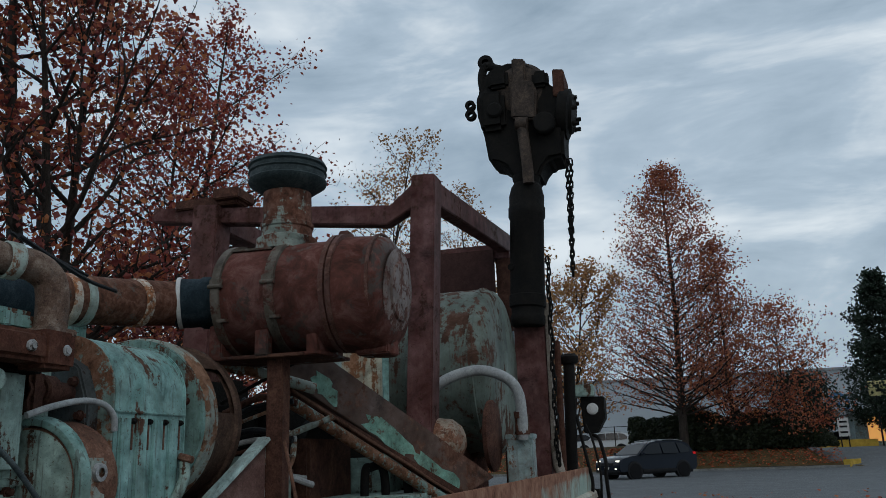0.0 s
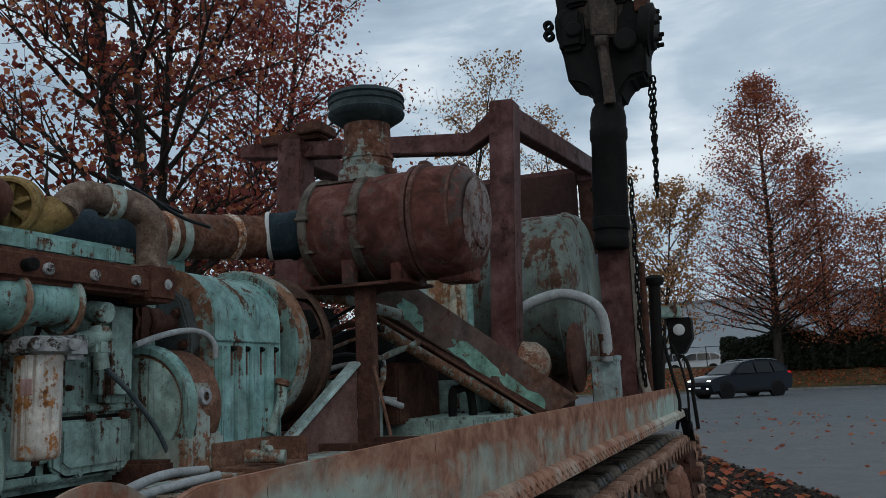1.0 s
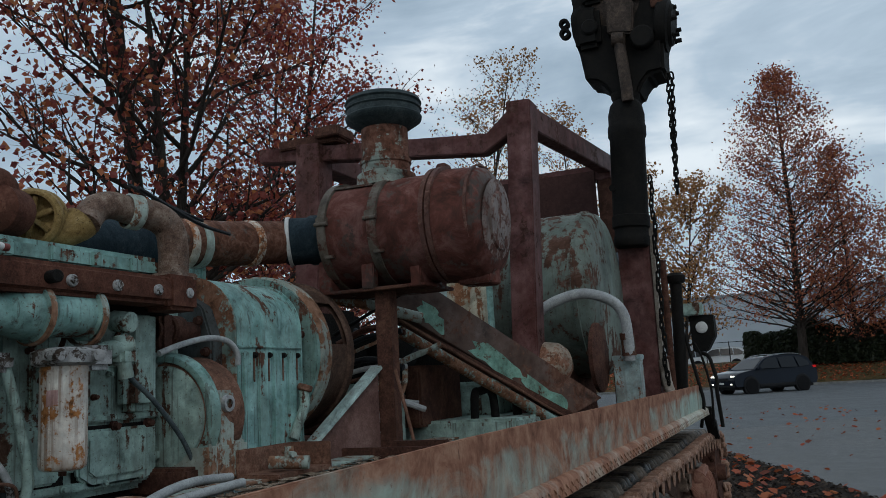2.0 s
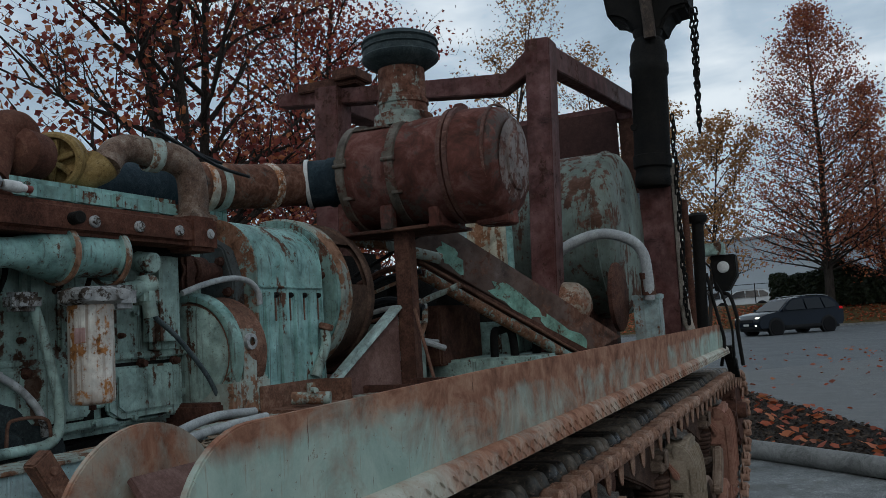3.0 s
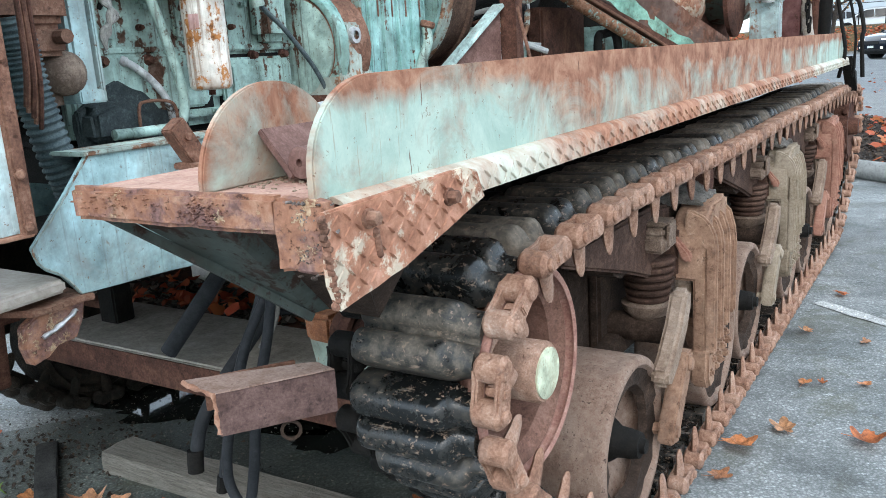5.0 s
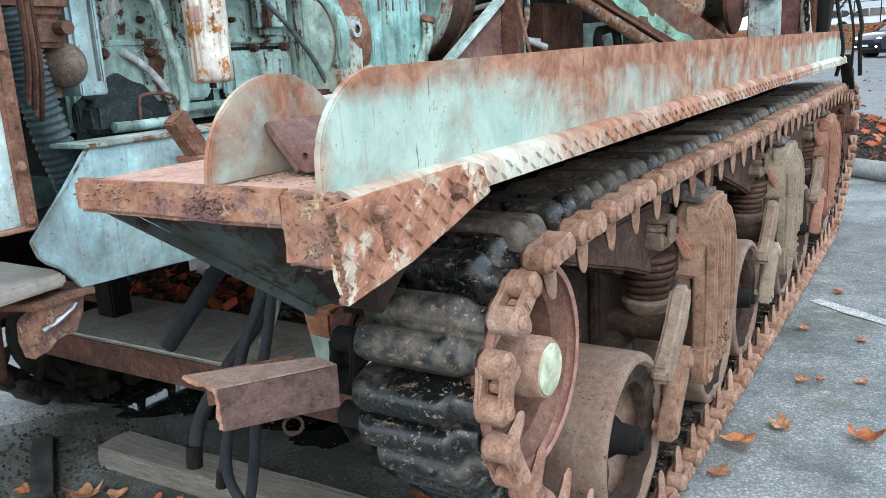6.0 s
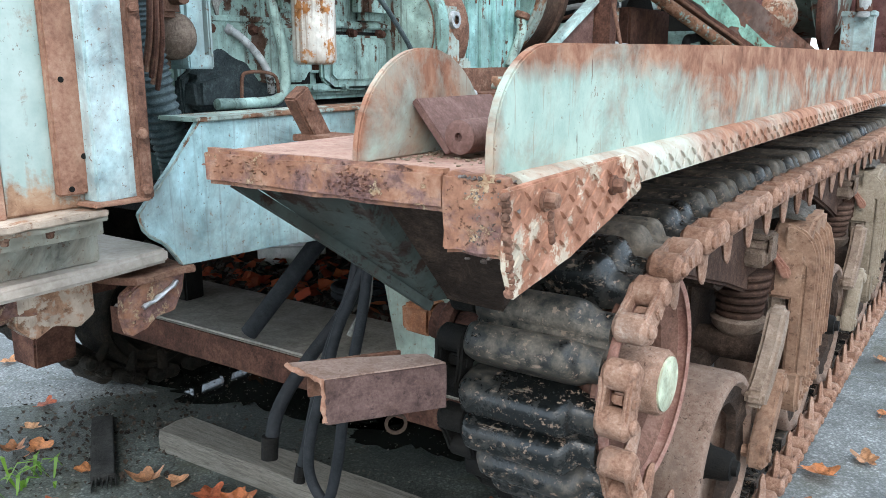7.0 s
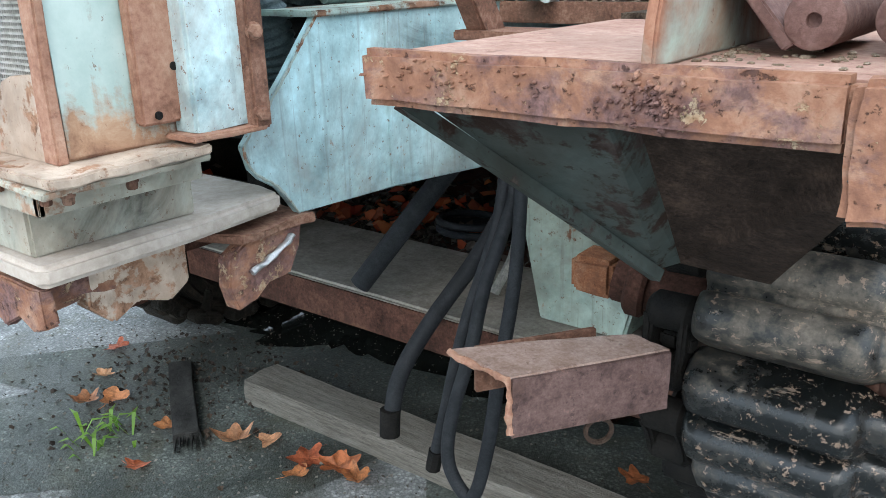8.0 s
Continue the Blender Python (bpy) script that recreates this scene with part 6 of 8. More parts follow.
part("hood_rim", prism([(x + 0.005, z + 0.004) for x, z in hood], "y", 1.618, 1.63, 0.003), HOOD, gear)
for y in (1.378, 1.451, 1.525, 1.602):
    part("rib", box((-0.928, y - 0.060, 1.18), (-0.917, y - 0.010, 1.470), 0.005), HOOD, gear)
    # Thin rust-coloured strip standing for the streak below each bolt.
    part("slot", box((-0.927, y - 0.003, 1.38), (-0.922, y + 0.003, 1.458), 0.001), RUSTY, gear)
    part("bolt", hexbolt((-0.922, y, 1.458), (1, 0, 0), 0.007, 0.006), BLACK, gear)
part("seam", box((-0.928, 1.30, 1.478), (-0.918, 1.628, 1.486), 0.003), HOOD, gear)
for x, z in ((-0.99, 1.36), (-0.985, 1.47), (-1.01, 1.56), (-1.07, 1.62), (-0.99, 1.25)):
    part("bolt", hexbolt((x, 1.242, z), (0, -1, 0), 0.012, 0.014), DARK_RUST, gear)
part("input_shaft", join(rod((-1.03, 1.08, 1.53), (-1.03, 1.26, 1.53), 0.028, 16), rod((-1.03, 1.13, 1.53), (-1.03, 1.18, 1.53), 0.042, 16, edge=0.006), box((-1.10, 1.08, 1.47), (-1.0, 1.13, 1.58), 0.01)), DARK_RUST, gear)
part("breather_hose", tube([(-0.955, 1.02, 1.462), (-0.94, 1.09, 1.486), (-0.93, 1.18, 1.503), (-0.922, 1.25, 1.497), (-0.918, 1.288, 1.468), (-0.92, 1.298, 1.43)], 0.0085, 10), WHITE_HOSE, gear, "pale grey breather hose")
part("mount", rough_edges(join(box((-1.04, 1.10, 1.125), (-0.86, 1.26, 1.225), 0.008), box((-0.93, 1.14, 1.20), (-0.865, 1.21, 1.36), 0.008), prism([(1.22, 1.13), (1.29, 1.13), (1.24, 1.30), (1.22, 1.30)], "x", -0.90, -0.88, 0.003)), 0.002, 30, 2), TEAL_RUSTY, gear)
part("mount_eye", lathe((-0.868, 1.175, 1.325), (-0.855, 1.175, 1.325), [(0, 0.012), (0, 0.024), (1, 0.022), (1, 0.012)], 16, False), ALU, gear)
part("tray", rough_edges(join(box((-0.86, 1.20, 1.12), (-0.72, 1.46, 1.135), 0.003), box((-0.86, 1.20, 1.13), (-0.85, 1.46, 1.20), 0.003), box((-0.86, 1.45, 1.13), (-0.72, 1.46, 1.20), 0.003)), 0.002, 20, 2), RUSTY, gear)
part("cock_valve", join(rod((-0.80, 1.27, 1.16), (-0.70, 1.31, 1.155), 0.018, 12), rod((-0.75, 1.29, 1.15), (-0.75, 1.29, 1.20), 0.014, 10), rod((-0.78, 1.31, 1.185), (-0.72, 1.27, 1.18), 0.008, 8)), TEAL_RUSTY, gear)
drum_shell = lathe((-1.17, 1.72, 1.47), (-1.17, 1.93, 1.47), [(0, 0.262), (0.05, 0.27), (0.25, 0.27), (0.28, 0.262), (0.5, 0.262), (0.85, 0.262), (0.88, 0.272), (1.0, 0.272), (1.0, 0.25), (0.85, 0.246), (0.3, 0.246), (0.0, 0.246)], 60, False)
window = []
for f in drum_shell.faces:
    c = f.calc_center_median()
    a = math.degrees(math.atan2(c.z - 1.47, c.x + 1.17)) % 360
    if 1.78 < c.y < 1.90 and (6 < a < 40 or 130 < a < 215):
        window.append(f)
bmesh.ops.delete(drum_shell, geom=window, context="FACES")
drum = part("clutch_drum", drum_shell, DRUM, gear, "dark rusty clutch drum with an open window")
part("rim", lathe((-1.17, 1.715, 1.47), (-1.17, 1.775, 1.47), [(0, 0.262), (0.05, 0.276), (0.95, 0.276), (1, 0.262)], 60, False), TEAL_RUSTY, drum)
disc = [(-1.17 + 0.268 * math.cos(radians(a)), 1.47 + 0.268 * math.sin(radians(a))) for a in range(-60, 181, 8)] + [(-1.62, 1.70), (-1.62, 1.17), (-1.05, 1.17)]
part("guard", prism(disc, "y", 1.69, 1.715, 0.004), TEAL, gear, "teal guard plate with a round edge")
for x, z in ((-1.24, 1.70), (-1.03, 1.64), (-0.96, 1.53)):
    part("bolt", hexbolt((x, 1.69, z), (0, -1, 0), 0.010, 0.012), DARK_RUST, gear)
part("guard_lug", box((-1.36, 1.60, 1.70), (-1.30, 1.63, 1.79), 0.004), TEAL, gear)
for k in range(7):
    p = Vector((-1.16 + 0.01 * k, 2.13 + 0.02 * (k % 3), 1.34 + 0.035 * k))
    q = Vector((-0.84, 2.20 + 0.03 * (k % 2), 1.42 + 0.045 * k - 0.05 * (k % 3)))
    part("control_rod", tube([p, p.lerp(q, 0.5) + Vector((0, 0, 0.02 * (k % 3))), q], 0.007 + 0.003 * (k % 3), 8), [DARK_RUST, WHITE_HOSE, HOSE, TEAL_RUSTY, HOSE, DARK_RUST, BLACK][k], gear)
part("drain_pipe", tube([(-0.90, 1.60, 1.345), (-0.895, 1.595, 1.30), (-0.905, 1.57, 1.24), (-0.91, 1.55, 1.20)], 0.016, 10), TEAL_DIRTY, gear)
part("drain_cap", rod((-0.90, 1.602, 1.345), (-0.895, 1.606, 1.365), 0.024, 12, edge=0.004), RUSTY, gear)
part("base", box((-1.65, 1.05, 1.10), (-0.90, 2.2, 1.17), 0.008), DARK_RUST, gear)

# ---- air cleaner on its post ----
air = thing("air_cleaner", (-0.72, 2.0, 1.7), "rusty brown cylindrical air cleaner with a rain cap on top", "air cleaner")
AZ, AY = 1.905, 2.05
shell = lathe((-0.99, AY, AZ), (-0.375, AY, AZ - 0.01), [(0, 0.085), (0.0, 0.16), (0.02, 0.185), (0.05, 0.197), (0.70, 0.197), (0.71, 0.203), (0.735, 0.2045)] + [(0.75 + 0.0125 * k, 0.206 - 0.0005 * k) for k in range(13)] + [(0.92, 0.197), (0.94, 0.195), (0.955, 0.192), (0.985, 0.172), (1.0, 0.15), (1.0, 0.02)], 120)
for v in shell.verts:
    dx, dz = (v.co.x + 0.468) / 0.046, (v.co.z - AZ - 0.060) / 0.066
    if v.co.y < AY - 0.05 and dx * dx + dz * dz < 4:
        v.co.y += 0.034 * math.exp(-(dx * dx + dz * dz) ** 1.4)
body = part("body", shell, CLEANER, air)
for s, h, w, mat in ((0.03, 0.206, 0.018, CLEANER_BAND), (0.36, 0.205, 0.020, CLEANER_BAND), (0.675, 0.210, 0.010, CLEANER_RED), (0.715, 0.211, 0.010, CLEANER_RED), (0.93, 0.199, 0.006, CLEANER_RED)):
    x = -0.99 + 0.615 * s
    part("band", lathe((x - w, AY, AZ), (x + w, AY, AZ), [(0, 0.192), (0.08, h), (0.92, h), (1, 0.192)], 56, False), mat, body)
for x in (-0.968, -0.77):
    p = Vector((x, AY - 0.193, AZ + 0.035))
    part("clasp", join(box((-0.022, -0.016, -0.010), (0.022, 0.012, 0.016), 0.004, Matrix.Translation(p)), rod(p + Vector((-0.026, -0.012, -0.012)), p + Vector((0.026, -0.012, -0.012)), 0.008, 10)), CLEANER_BAND, body)
    part("clasp", box((-0.02, -0.014, -0.006), (0.02, 0.012, 0.006), 0.002, Matrix.Translation(Vector((x + 0.02, AY - 0.175, AZ - 0.095)))), CLEANER_BAND, body)
part("nameplate", prism([(-0.955, AZ + 0.162), (-0.80, AZ + 0.158), (-0.80, AZ + 0.166), (-0.955, AZ + 0.170)], "y", AY - 0.125, AY - 0.105, 0.001), CLEANER_BAND, body)
part("end_plate", lathe((-0.379, AY - 0.005, AZ - 0.01), (-0.352, AY - 0.005, AZ - 0.012), [(0, 0.14), (0.3, 0.150), (0.6, 0.120), (0.62, 0.105), (0.9, 0.100), (1.0, 0.07), (1.0, 0.004)], 44), CLEANER_END, body, "scratched pale end plate")
part("strap_end", box((-0.585, AY - 0.03, AZ + 0.195), (-0.545, AY + 0.03, AZ + 0.225), 0.006), CLEANER_RED, body)
part("intake_neck", lathe((-0.80, AY, AZ + 0.17), (-0.80, AY, AZ + 0.41), [(0, 0.115), (0.2, 0.11), (0.24, 0.092), (0.36, 0.092), (0.38, 0.097), (0.44, 0.097), (0.46, 0.09), (1, 0.088)], 32), STACK, air, "chipped teal intake neck")
cap = part("rain_cap", lathe((-0.80, AY, AZ + 0.395), (-0.80, AY, AZ + 0.525), [(0, 0.085), (0.05, 0.10), (0.2, 0.128), (0.28, 0.143), (0.36, 0.146), (0.40, 0.140), (0.56, 0.140), (0.60, 0.146), (0.64, 0.140), (0.74, 0.140), (0.79, 0.147), (0.9, 0.14), (0.93, 0.12), (1.0, 0.11), (1.0, 0.02)], 48), CAP, air, "dark ribbed rain cap")
part("outlet_stub", join(rod((-0.43, AY + 0.02, AZ - 0.23), (-0.43, AY + 0.02, AZ - 0.15), 0.045, 20, edge=0.006), box((-0.52, AY - 0.04, AZ - 0.225), (-0.40, AY + 0.08, AZ - 0.185), 0.006)), CLEANER, air)
part("saddle", join(box((-1.04, AY - 0.14, AZ - 0.225), (-0.60, AY + 0.12, AZ - 0.213), 0.003), box((-1.03, AY - 0.13, AZ - 0.22), (-0.98, AY + 0.1, AZ - 0.10), 0.004), box((-0.84, AY - 0.155, AZ - 0.22), (-0.79, AY - 0.12, AZ - 0.13), 0.004), box((-0.66, AY - 0.13, AZ - 0.22), (-0.62, AY + 0.1, AZ - 0.13), 0.004)), CLEANER, air)
part("hose_coupling", lathe((-1.185, 1.952, AZ - 0.002), (-0.97, AY, AZ + 0.004), [(0, 0.086), (0.08, 0.09), (0.35, 0.088), (0.4, 0.095), (0.5, 0.095), (0.55, 0.088), (0.7, 0.092), (0.75, 0.098), (0.85, 0.098), (0.9, 0.09), (1, 0.09)], 36), BLUE_HOSE, air, "dark blue rubber hose coupling")
part("clamp", lathe((-1.180, 1.953, AZ - 0.001), (-1.166, 1.960, AZ), [(0, 0.09), (0.1, 0.094), (0.9, 0.094), (1, 0.09)], 36, False), WHITE, air, "pale hose clamp")
PIPE_LINE = [(-1.17, 1.965, AZ - 0.001), (-1.20, 1.92, AZ - 0.005), (-1.27, 1.70, AZ - 0.03), (-1.30, 1.45, AZ - 0.055), (-1.30, 1.13, AZ - 0.10), (-1.30, 0.8, AZ - 0.13), (-1.30, 0.5, AZ - 0.14)]
part("intake_pipe", tube(PIPE_LINE[:4], 0.08, 28, 12), PIPE, air, "rusty intake pipe")
for k, (y, mat) in enumerate(((1.79, CREAM_RUST), (1.56, TEAL_RUSTY), (1.50, CREAM_RUST))):
    x = -1.20 - 0.07 * (1.92 - y) / 0.22 if y > 1.70 else -1.27 - 0.03 * (1.70 - y) / 0.25
    z = AZ - 0.005 - 0.114 * (1.92 - y)
    part("pipe_band", lathe((x + 0.005, y + 0.016, z), (x - 0.003, y - 0.016, z - 0.003), [(0, 0.078), (0.1, 0.0845), (0.9, 0.0845), (1, 0.078)], 30, False), mat, air)
part("intake_hose", tube(PIPE_LINE[3:], lambda s: 0.078 + 0.003 * math.sin(s * 60), 26, 12), BLUE_HOSE, air, "black-blue rubber intake hose")

post = thing("support_post", (-0.78, 1.97, 1.11), "dark rusty square post with a braced foot under the air cleaner", "post")
part("column", box((-0.815, 1.94, 1.11), (-0.755, 2.0, AZ - 0.215), 0.004), DARK_RUST, post)
part("top_plate", box((-0.93, 1.90, AZ - 0.227), (-0.66, 2.10, AZ - 0.216), 0.002), DARK_RUST, post)
lean = Matrix.Translation((-0.952, 1.61, 0.0)) @ Matrix.Rotation(math.atan2(0.335, 0.14), 4, "Z")
web = prism([(0.0, 1.115), (0.355, 1.115), (0.355, 1.410)], "y", -0.004, 0.004, 0.001)
web.transform(lean)
part("gusset", web, DARK_OXIDE, post)
m = lean @ Matrix.Translation((0, 0, 1.115)) @ Matrix.Rotation(-math.atan2(0.295, 0.355), 4, "Y")
part("brace_flange", box((0, -0.030, -0.004), (0.462, 0.026, 0.010), 0.002, m), TEAL_PALE_RUST, post, "pale teal slanting brace")
part("base_plate", box((-0.90, 1.86, 1.105), (-0.66, 2.08, 1.118), 0.003), DARK_RUST, post)
part("tie_rod", rod((-0.74, 1.93, 1.40), (-0.66, 1.90, 1.13), 0.006, 8), RUSTY, post)
part("curb", join(box((-1.0, 1.78, 1.108), (-0.52, 1.80, 1.15), 0.003), box((-0.72, 1.83, 1.108), (-0.52, 1.86, 1.165), 0.003)), DARK_RUST, post)

# ---- boom, cage, tank and mast ----
boom = thing("folded_boom", (-0.6, 2.7, 1.12), "slanting rusty box boom with peeling dark paint over teal", "boom")
U, L = Vector((-0.90, 2.30, 0)), Vector((-0.33, 3.10, 0))
ALONG = (L - U).normalized()
SIDE = Vector((ALONG.y, -ALONG.x, 0))


def slanted(s0, z0, s1, z1, s2, z2, s3, z3, d0, d1, w=0.003):
    """A plate in the boom's upright plane: four corners (along, height), from d0 to d1 off the plane."""
    bm = B()
    ring = []
    for d in (d0, d1):
        ring.append([bm.verts.new(U + ALONG * s + SIDE * d + Vector((0, 0, z))) for s, z in ((s0, z0), (s1, z1), (s2, z2), (s3, z3))])
    bm.faces.new(ring[0])
    bm.faces.new(ring[1][::-1])
    for k in range(4):
        bm.faces.new((ring[0][k], ring[0][(k + 1) % 4], ring[1][(k + 1) % 4], ring[1][k]))
    bmesh.ops.recalc_face_normals(bm, faces=bm.faces)
    return bevel(bm, w)


part("boom_side", slanted(-0.12, 1.70, 0.13, 1.752, 1.03, 1.235, 0.84, 1.168, -0.10, 0.0), BOOM, boom)
part("lower_flange", slanted(-0.05, 1.625, -0.05, 1.60, 0.82, 1.155, 0.84, 1.175, 0.0, 0.03), DARK_RUST, boom)
part("flange_weld", rough_edges(slanted(-0.02, 1.607, -0.02, 1.594, 0.80, 1.152, 0.80, 1.163, 0.002, 0.04), 0.004, 40, 5), RUSTY, boom)
part("hydraulic_tube", tube([U + ALONG * -0.02 + SIDE * 0.03 + Vector((0, 0, 1.555)), U + ALONG * 0.80 + SIDE * 0.03 + Vector((0, 0, 1.108))], 0.024, 14, curl=False), RUSTY_TEAL_EDGE, boom, "rust-worn teal tube along the boom's lower edge")
for k, (s, z, w, h) in enumerate(((0.15, 1.61, 0.15, 0.080), (0.45, 1.425, 0.30, 0.085), (0.70, 1.262, 0.30, 0.080))):
    pts = []
    for q in range(18):
        a = q * math.tau / 18
        f = 0.75 + 0.5 * noise.noise(Vector((q * 0.6, k * 7.1, 0.3)))
        u, v = w * 0.5 * f * math.copysign(abs(math.cos(a)) ** 0.6, math.cos(a)), h * f * math.copysign(abs(math.sin(a)) ** 0.7, math.sin(a))
        pts.append((s + u, z + v * 0.8 - u * 0.57))
    bm = B()
    lo = [bm.verts.new(U + ALONG * a + SIDE * 0.001 + Vector((0, 0, b))) for a, b in pts]
    hi = [bm.verts.new(U + ALONG * a + SIDE * 0.0022 + Vector((0, 0, b))) for a, b in pts]
    bm.faces.new(hi)
    for q in range(18):
        bm.faces.new((lo[q], lo[(q + 1) % 18], hi[(q + 1) % 18], hi[q]))
    part("old_paint_patch", bm, TEAL_PEEL, boom, "patch of older teal paint laid bare", 0)

cage = thing("roll_cage", (-1.1, 3.6, 1.1), "red-brown welded frame of square steel posts and beams", "frame")
part("post", prism([(-0.655, 1.1), (-0.535, 1.1), (-0.468, 2.625), (-0.585, 2.632)], "y", 2.9, 3.02, 0.006), OXIDE, cage)
part("post", prism([(-1.80, 1.1), (-1.66, 1.1), (-1.60, 2.60), (-1.74, 2.61)], "y", 2.88, 3.02, 0.006), OXIDE, cage)
part("cross_beam", prism([(-2.0, 2.635), (-2.0, 2.56), (-0.72, 2.405), (-0.58, 2.48), (-0.58, 2.60), (-0.70, 2.50)], "y", 2.92, 3.0, 0.005), OXIDE, cage)
part("side_beam", join(box((-0.055, 0, -0.12), (0.03, 1.72, 0.0), 0.005, Matrix.Translation((-0.53, 2.96, 2.63)) @ Matrix.Rotation(radians(-1.5), 4, "Z") @ Matrix.Rotation(radians(4.6), 4, "X"))), OXIDE, cage)
part("side_beam", box((-1.76, 2.96, 2.5), (-1.64, 4.7, 2.605), 0.005), OXIDE, cage)
part("gusset", prism([(2.92, 2.36), (2.92, 2.55), (3.14, 2.55)], "x", -0.53, -0.52, 0.001), OXIDE, cage)
part("rear_post", box((-0.555, 4.625, 1.1), (-0.46, 4.70, 2.602), 0.005), DARK_RUST, cage)
part("rear_beam", box((-1.76, 4.62, 2.60), (-0.46, 4.72, 2.70), 0.005), OXIDE, cage)
part("rear_panel", box((-1.7, 4.595, 1.95), (-0.56, 4.615, 2.66), 0.003), CAB, cage, "dark brown sheet panel")
part("rail_bracket", join(box((-1.86, 2.90, 2.60), (-1.5, 3.0, 2.65), 0.006), box((-1.62, 2.86, 2.62), (-1.48, 3.04, 2.675), 0.006)), DARK_RUST, cage)
part("side_panel", box((-0.47, 4.60, 1.35), (-0.44, 5.1, 2.0), 0.003), RED_CAB, cage, "red cab side sheet")
part("window", box((-0.50, 4.585, 1.80), (-0.45, 4.60, 2.10), 0.002), GLASS_PANE, cage, "dusty cab window")

air_tank = thing("receiver_tank", (-0.75, 3.8, 1.15), "big faded teal and rust-brown air receiver tank with a domed end", "tank")
part("shell", lathe((-1.30, 3.82, 1.775), (-0.355, 3.82, 1.775), [(0, 0.1), (0.005, 0.26), (0.015, 0.36), (0.035, 0.42), (0.07, 0.45), (0.885, 0.452), (0.888, 0.460), (0.908, 0.460), (0.912, 0.450), (0.955, 0.435), (0.98, 0.40), (0.992, 0.33), (0.998, 0.2), (1.0, 0.05)], 60), TANK, air_tank)
part("seam_band", lathe((-0.80, 3.82, 1.775), (-0.785, 3.82, 1.775), [(0, 0.448), (0.2, 0.456), (0.8, 0.456), (1, 0.448)], 60, False), TANK, air_tank)
for x in (-0.62, -1.1):
    part("saddle", box((x, 3.55, 1.1), (x + 0.07, 4.1, 1.40), 0.006), DARK_RUST, air_tank)
part("hose", tube([(-0.66, 3.24, 1.58), (-0.63, 3.24, 1.635), (-0.52, 3.24, 1.70), (-0.38, 3.25, 1.728), (-0.26, 3.27, 1.69), (-0.205, 3.30, 1.62), (-0.195, 3.32, 1.5), (-0.2, 3.34, 1.4)], 0.026, 14), WHITE_HOSE, air_tank, "pale grey hose arching across the tank")
part("fitting", join(rod((-0.2, 3.34, 1.42), (-0.2, 3.34, 1.52), 0.034, 8), rod((-0.205, 3.32, 1.53), (-0.203, 3.325, 1.50), 0.03, 12)), DARK_RUST, air_tank)
part("dome", lathe((-0.66, 3.02, 1.36), (-0.40, 3.02, 1.42), [(0, 0.02), (0.05, 0.09), (0.2, 0.105), (0.65, 0.105), (0.85, 0.085), (0.96, 0.05), (1, 0.01)], 26), DOME, air_tank, "small rust-spotted tan dome")
part("disc", lathe((-0.345, 3.26, 1.42), (-0.315, 3.26, 1.42), [(0, 0.15), (0.2, 0.165), (0.8, 0.165), (1, 0.155)], 30), DARK_RUST, air_tank)
part("nameplate_box", join(box((-0.285, 3.36, 1.10), (-0.16, 3.46, 1.42), 0.006), box((-0.29, 3.355, 1.40), (-0.155, 3.47, 1.425), 0.004)), TEAL_PALE, air_tank, "pale teal box")
part("sheet", box((-1.06, 3.18, 1.45), (-0.83, 3.20, 1.87), 0.003), CREAM, air_tank, "rust-streaked cream sheet")
part("sheet", box((-1.13, 3.20, 1.45), (-1.06, 3.215, 1.88), 0.003), TEAL_PALE, air_tank)
part("riser", tube([(-0.80, 3.1, 1.12), (-0.80, 3.1, 1.5), (-0.80, 3.1, 1.86)], 0.016, 10), TEAL, air_tank)
part("belly", join(box((-1.5, 2.5, 1.1), (-0.5, 3.1, 1.19), 0.01), box((-1.1, 2.9, 1.19), (-0.72, 3.1, 1.34), 0.01)), TEAL_DIRTY, air_tank)
part("gauge_pipe", join(tube([(-0.72, 2.6, 1.12), (-0.715, 2.6, 1.28), (-0.70, 2.62, 1.30), (-0.66, 2.66, 1.29), (-0.65, 2.67, 1.12)], 0.018, 10), tube([(-0.60, 2.8, 1.12), (-0.60, 2.8, 1.3)], 0.02, 10, curl=False)), BLACK, air_tank)

winch = thing("winch", (-1.15, 2.5, 1.15), "dark oily winch and hoses in the middle of the rig", "winch")
part("drum", lathe((-1.35, 2.62, 1.32), (-0.92, 2.62, 1.32), [(0, 0.19), (0.06, 0.19), (0.07, 0.12), (0.9, 0.12), (0.92, 0.19), (1, 0.18)], 30), BLACK, winch)
part("housing", join(box((-1.5, 2.25, 1.17), (-0.96, 2.9, 1.26), 0.01), box((-0.95, 2.42, 1.17), (-0.88, 2.86, 1.42), 0.01)), DARK_RUST, winch)
for k in range(7):
    p = Vector((-0.98 - 0.05 * k, 2.15 + 0.03 * k, 1.20 + 0.02 * k))
    part("hose", tube([p, p + Vector((0.08, 0.12, 0.10)), p + Vector((0.06, 0.22, 0.22)), p + Vector((-0.05, 0.32, 0.26 + 0.02 * (k % 3)))], 0.012, 8), HOSE if k % 3 else TEAL_RUSTY, winch)
part("link_rod", join(rod((-1.02, 2.12, 1.68), (-0.80, 2.3, 1.60), 0.022, 12), rod((-1.10, 2.06, 1.71), (-1.0, 2.13, 1.675), 0.032, 12)), TEAL_RUSTY, winch)

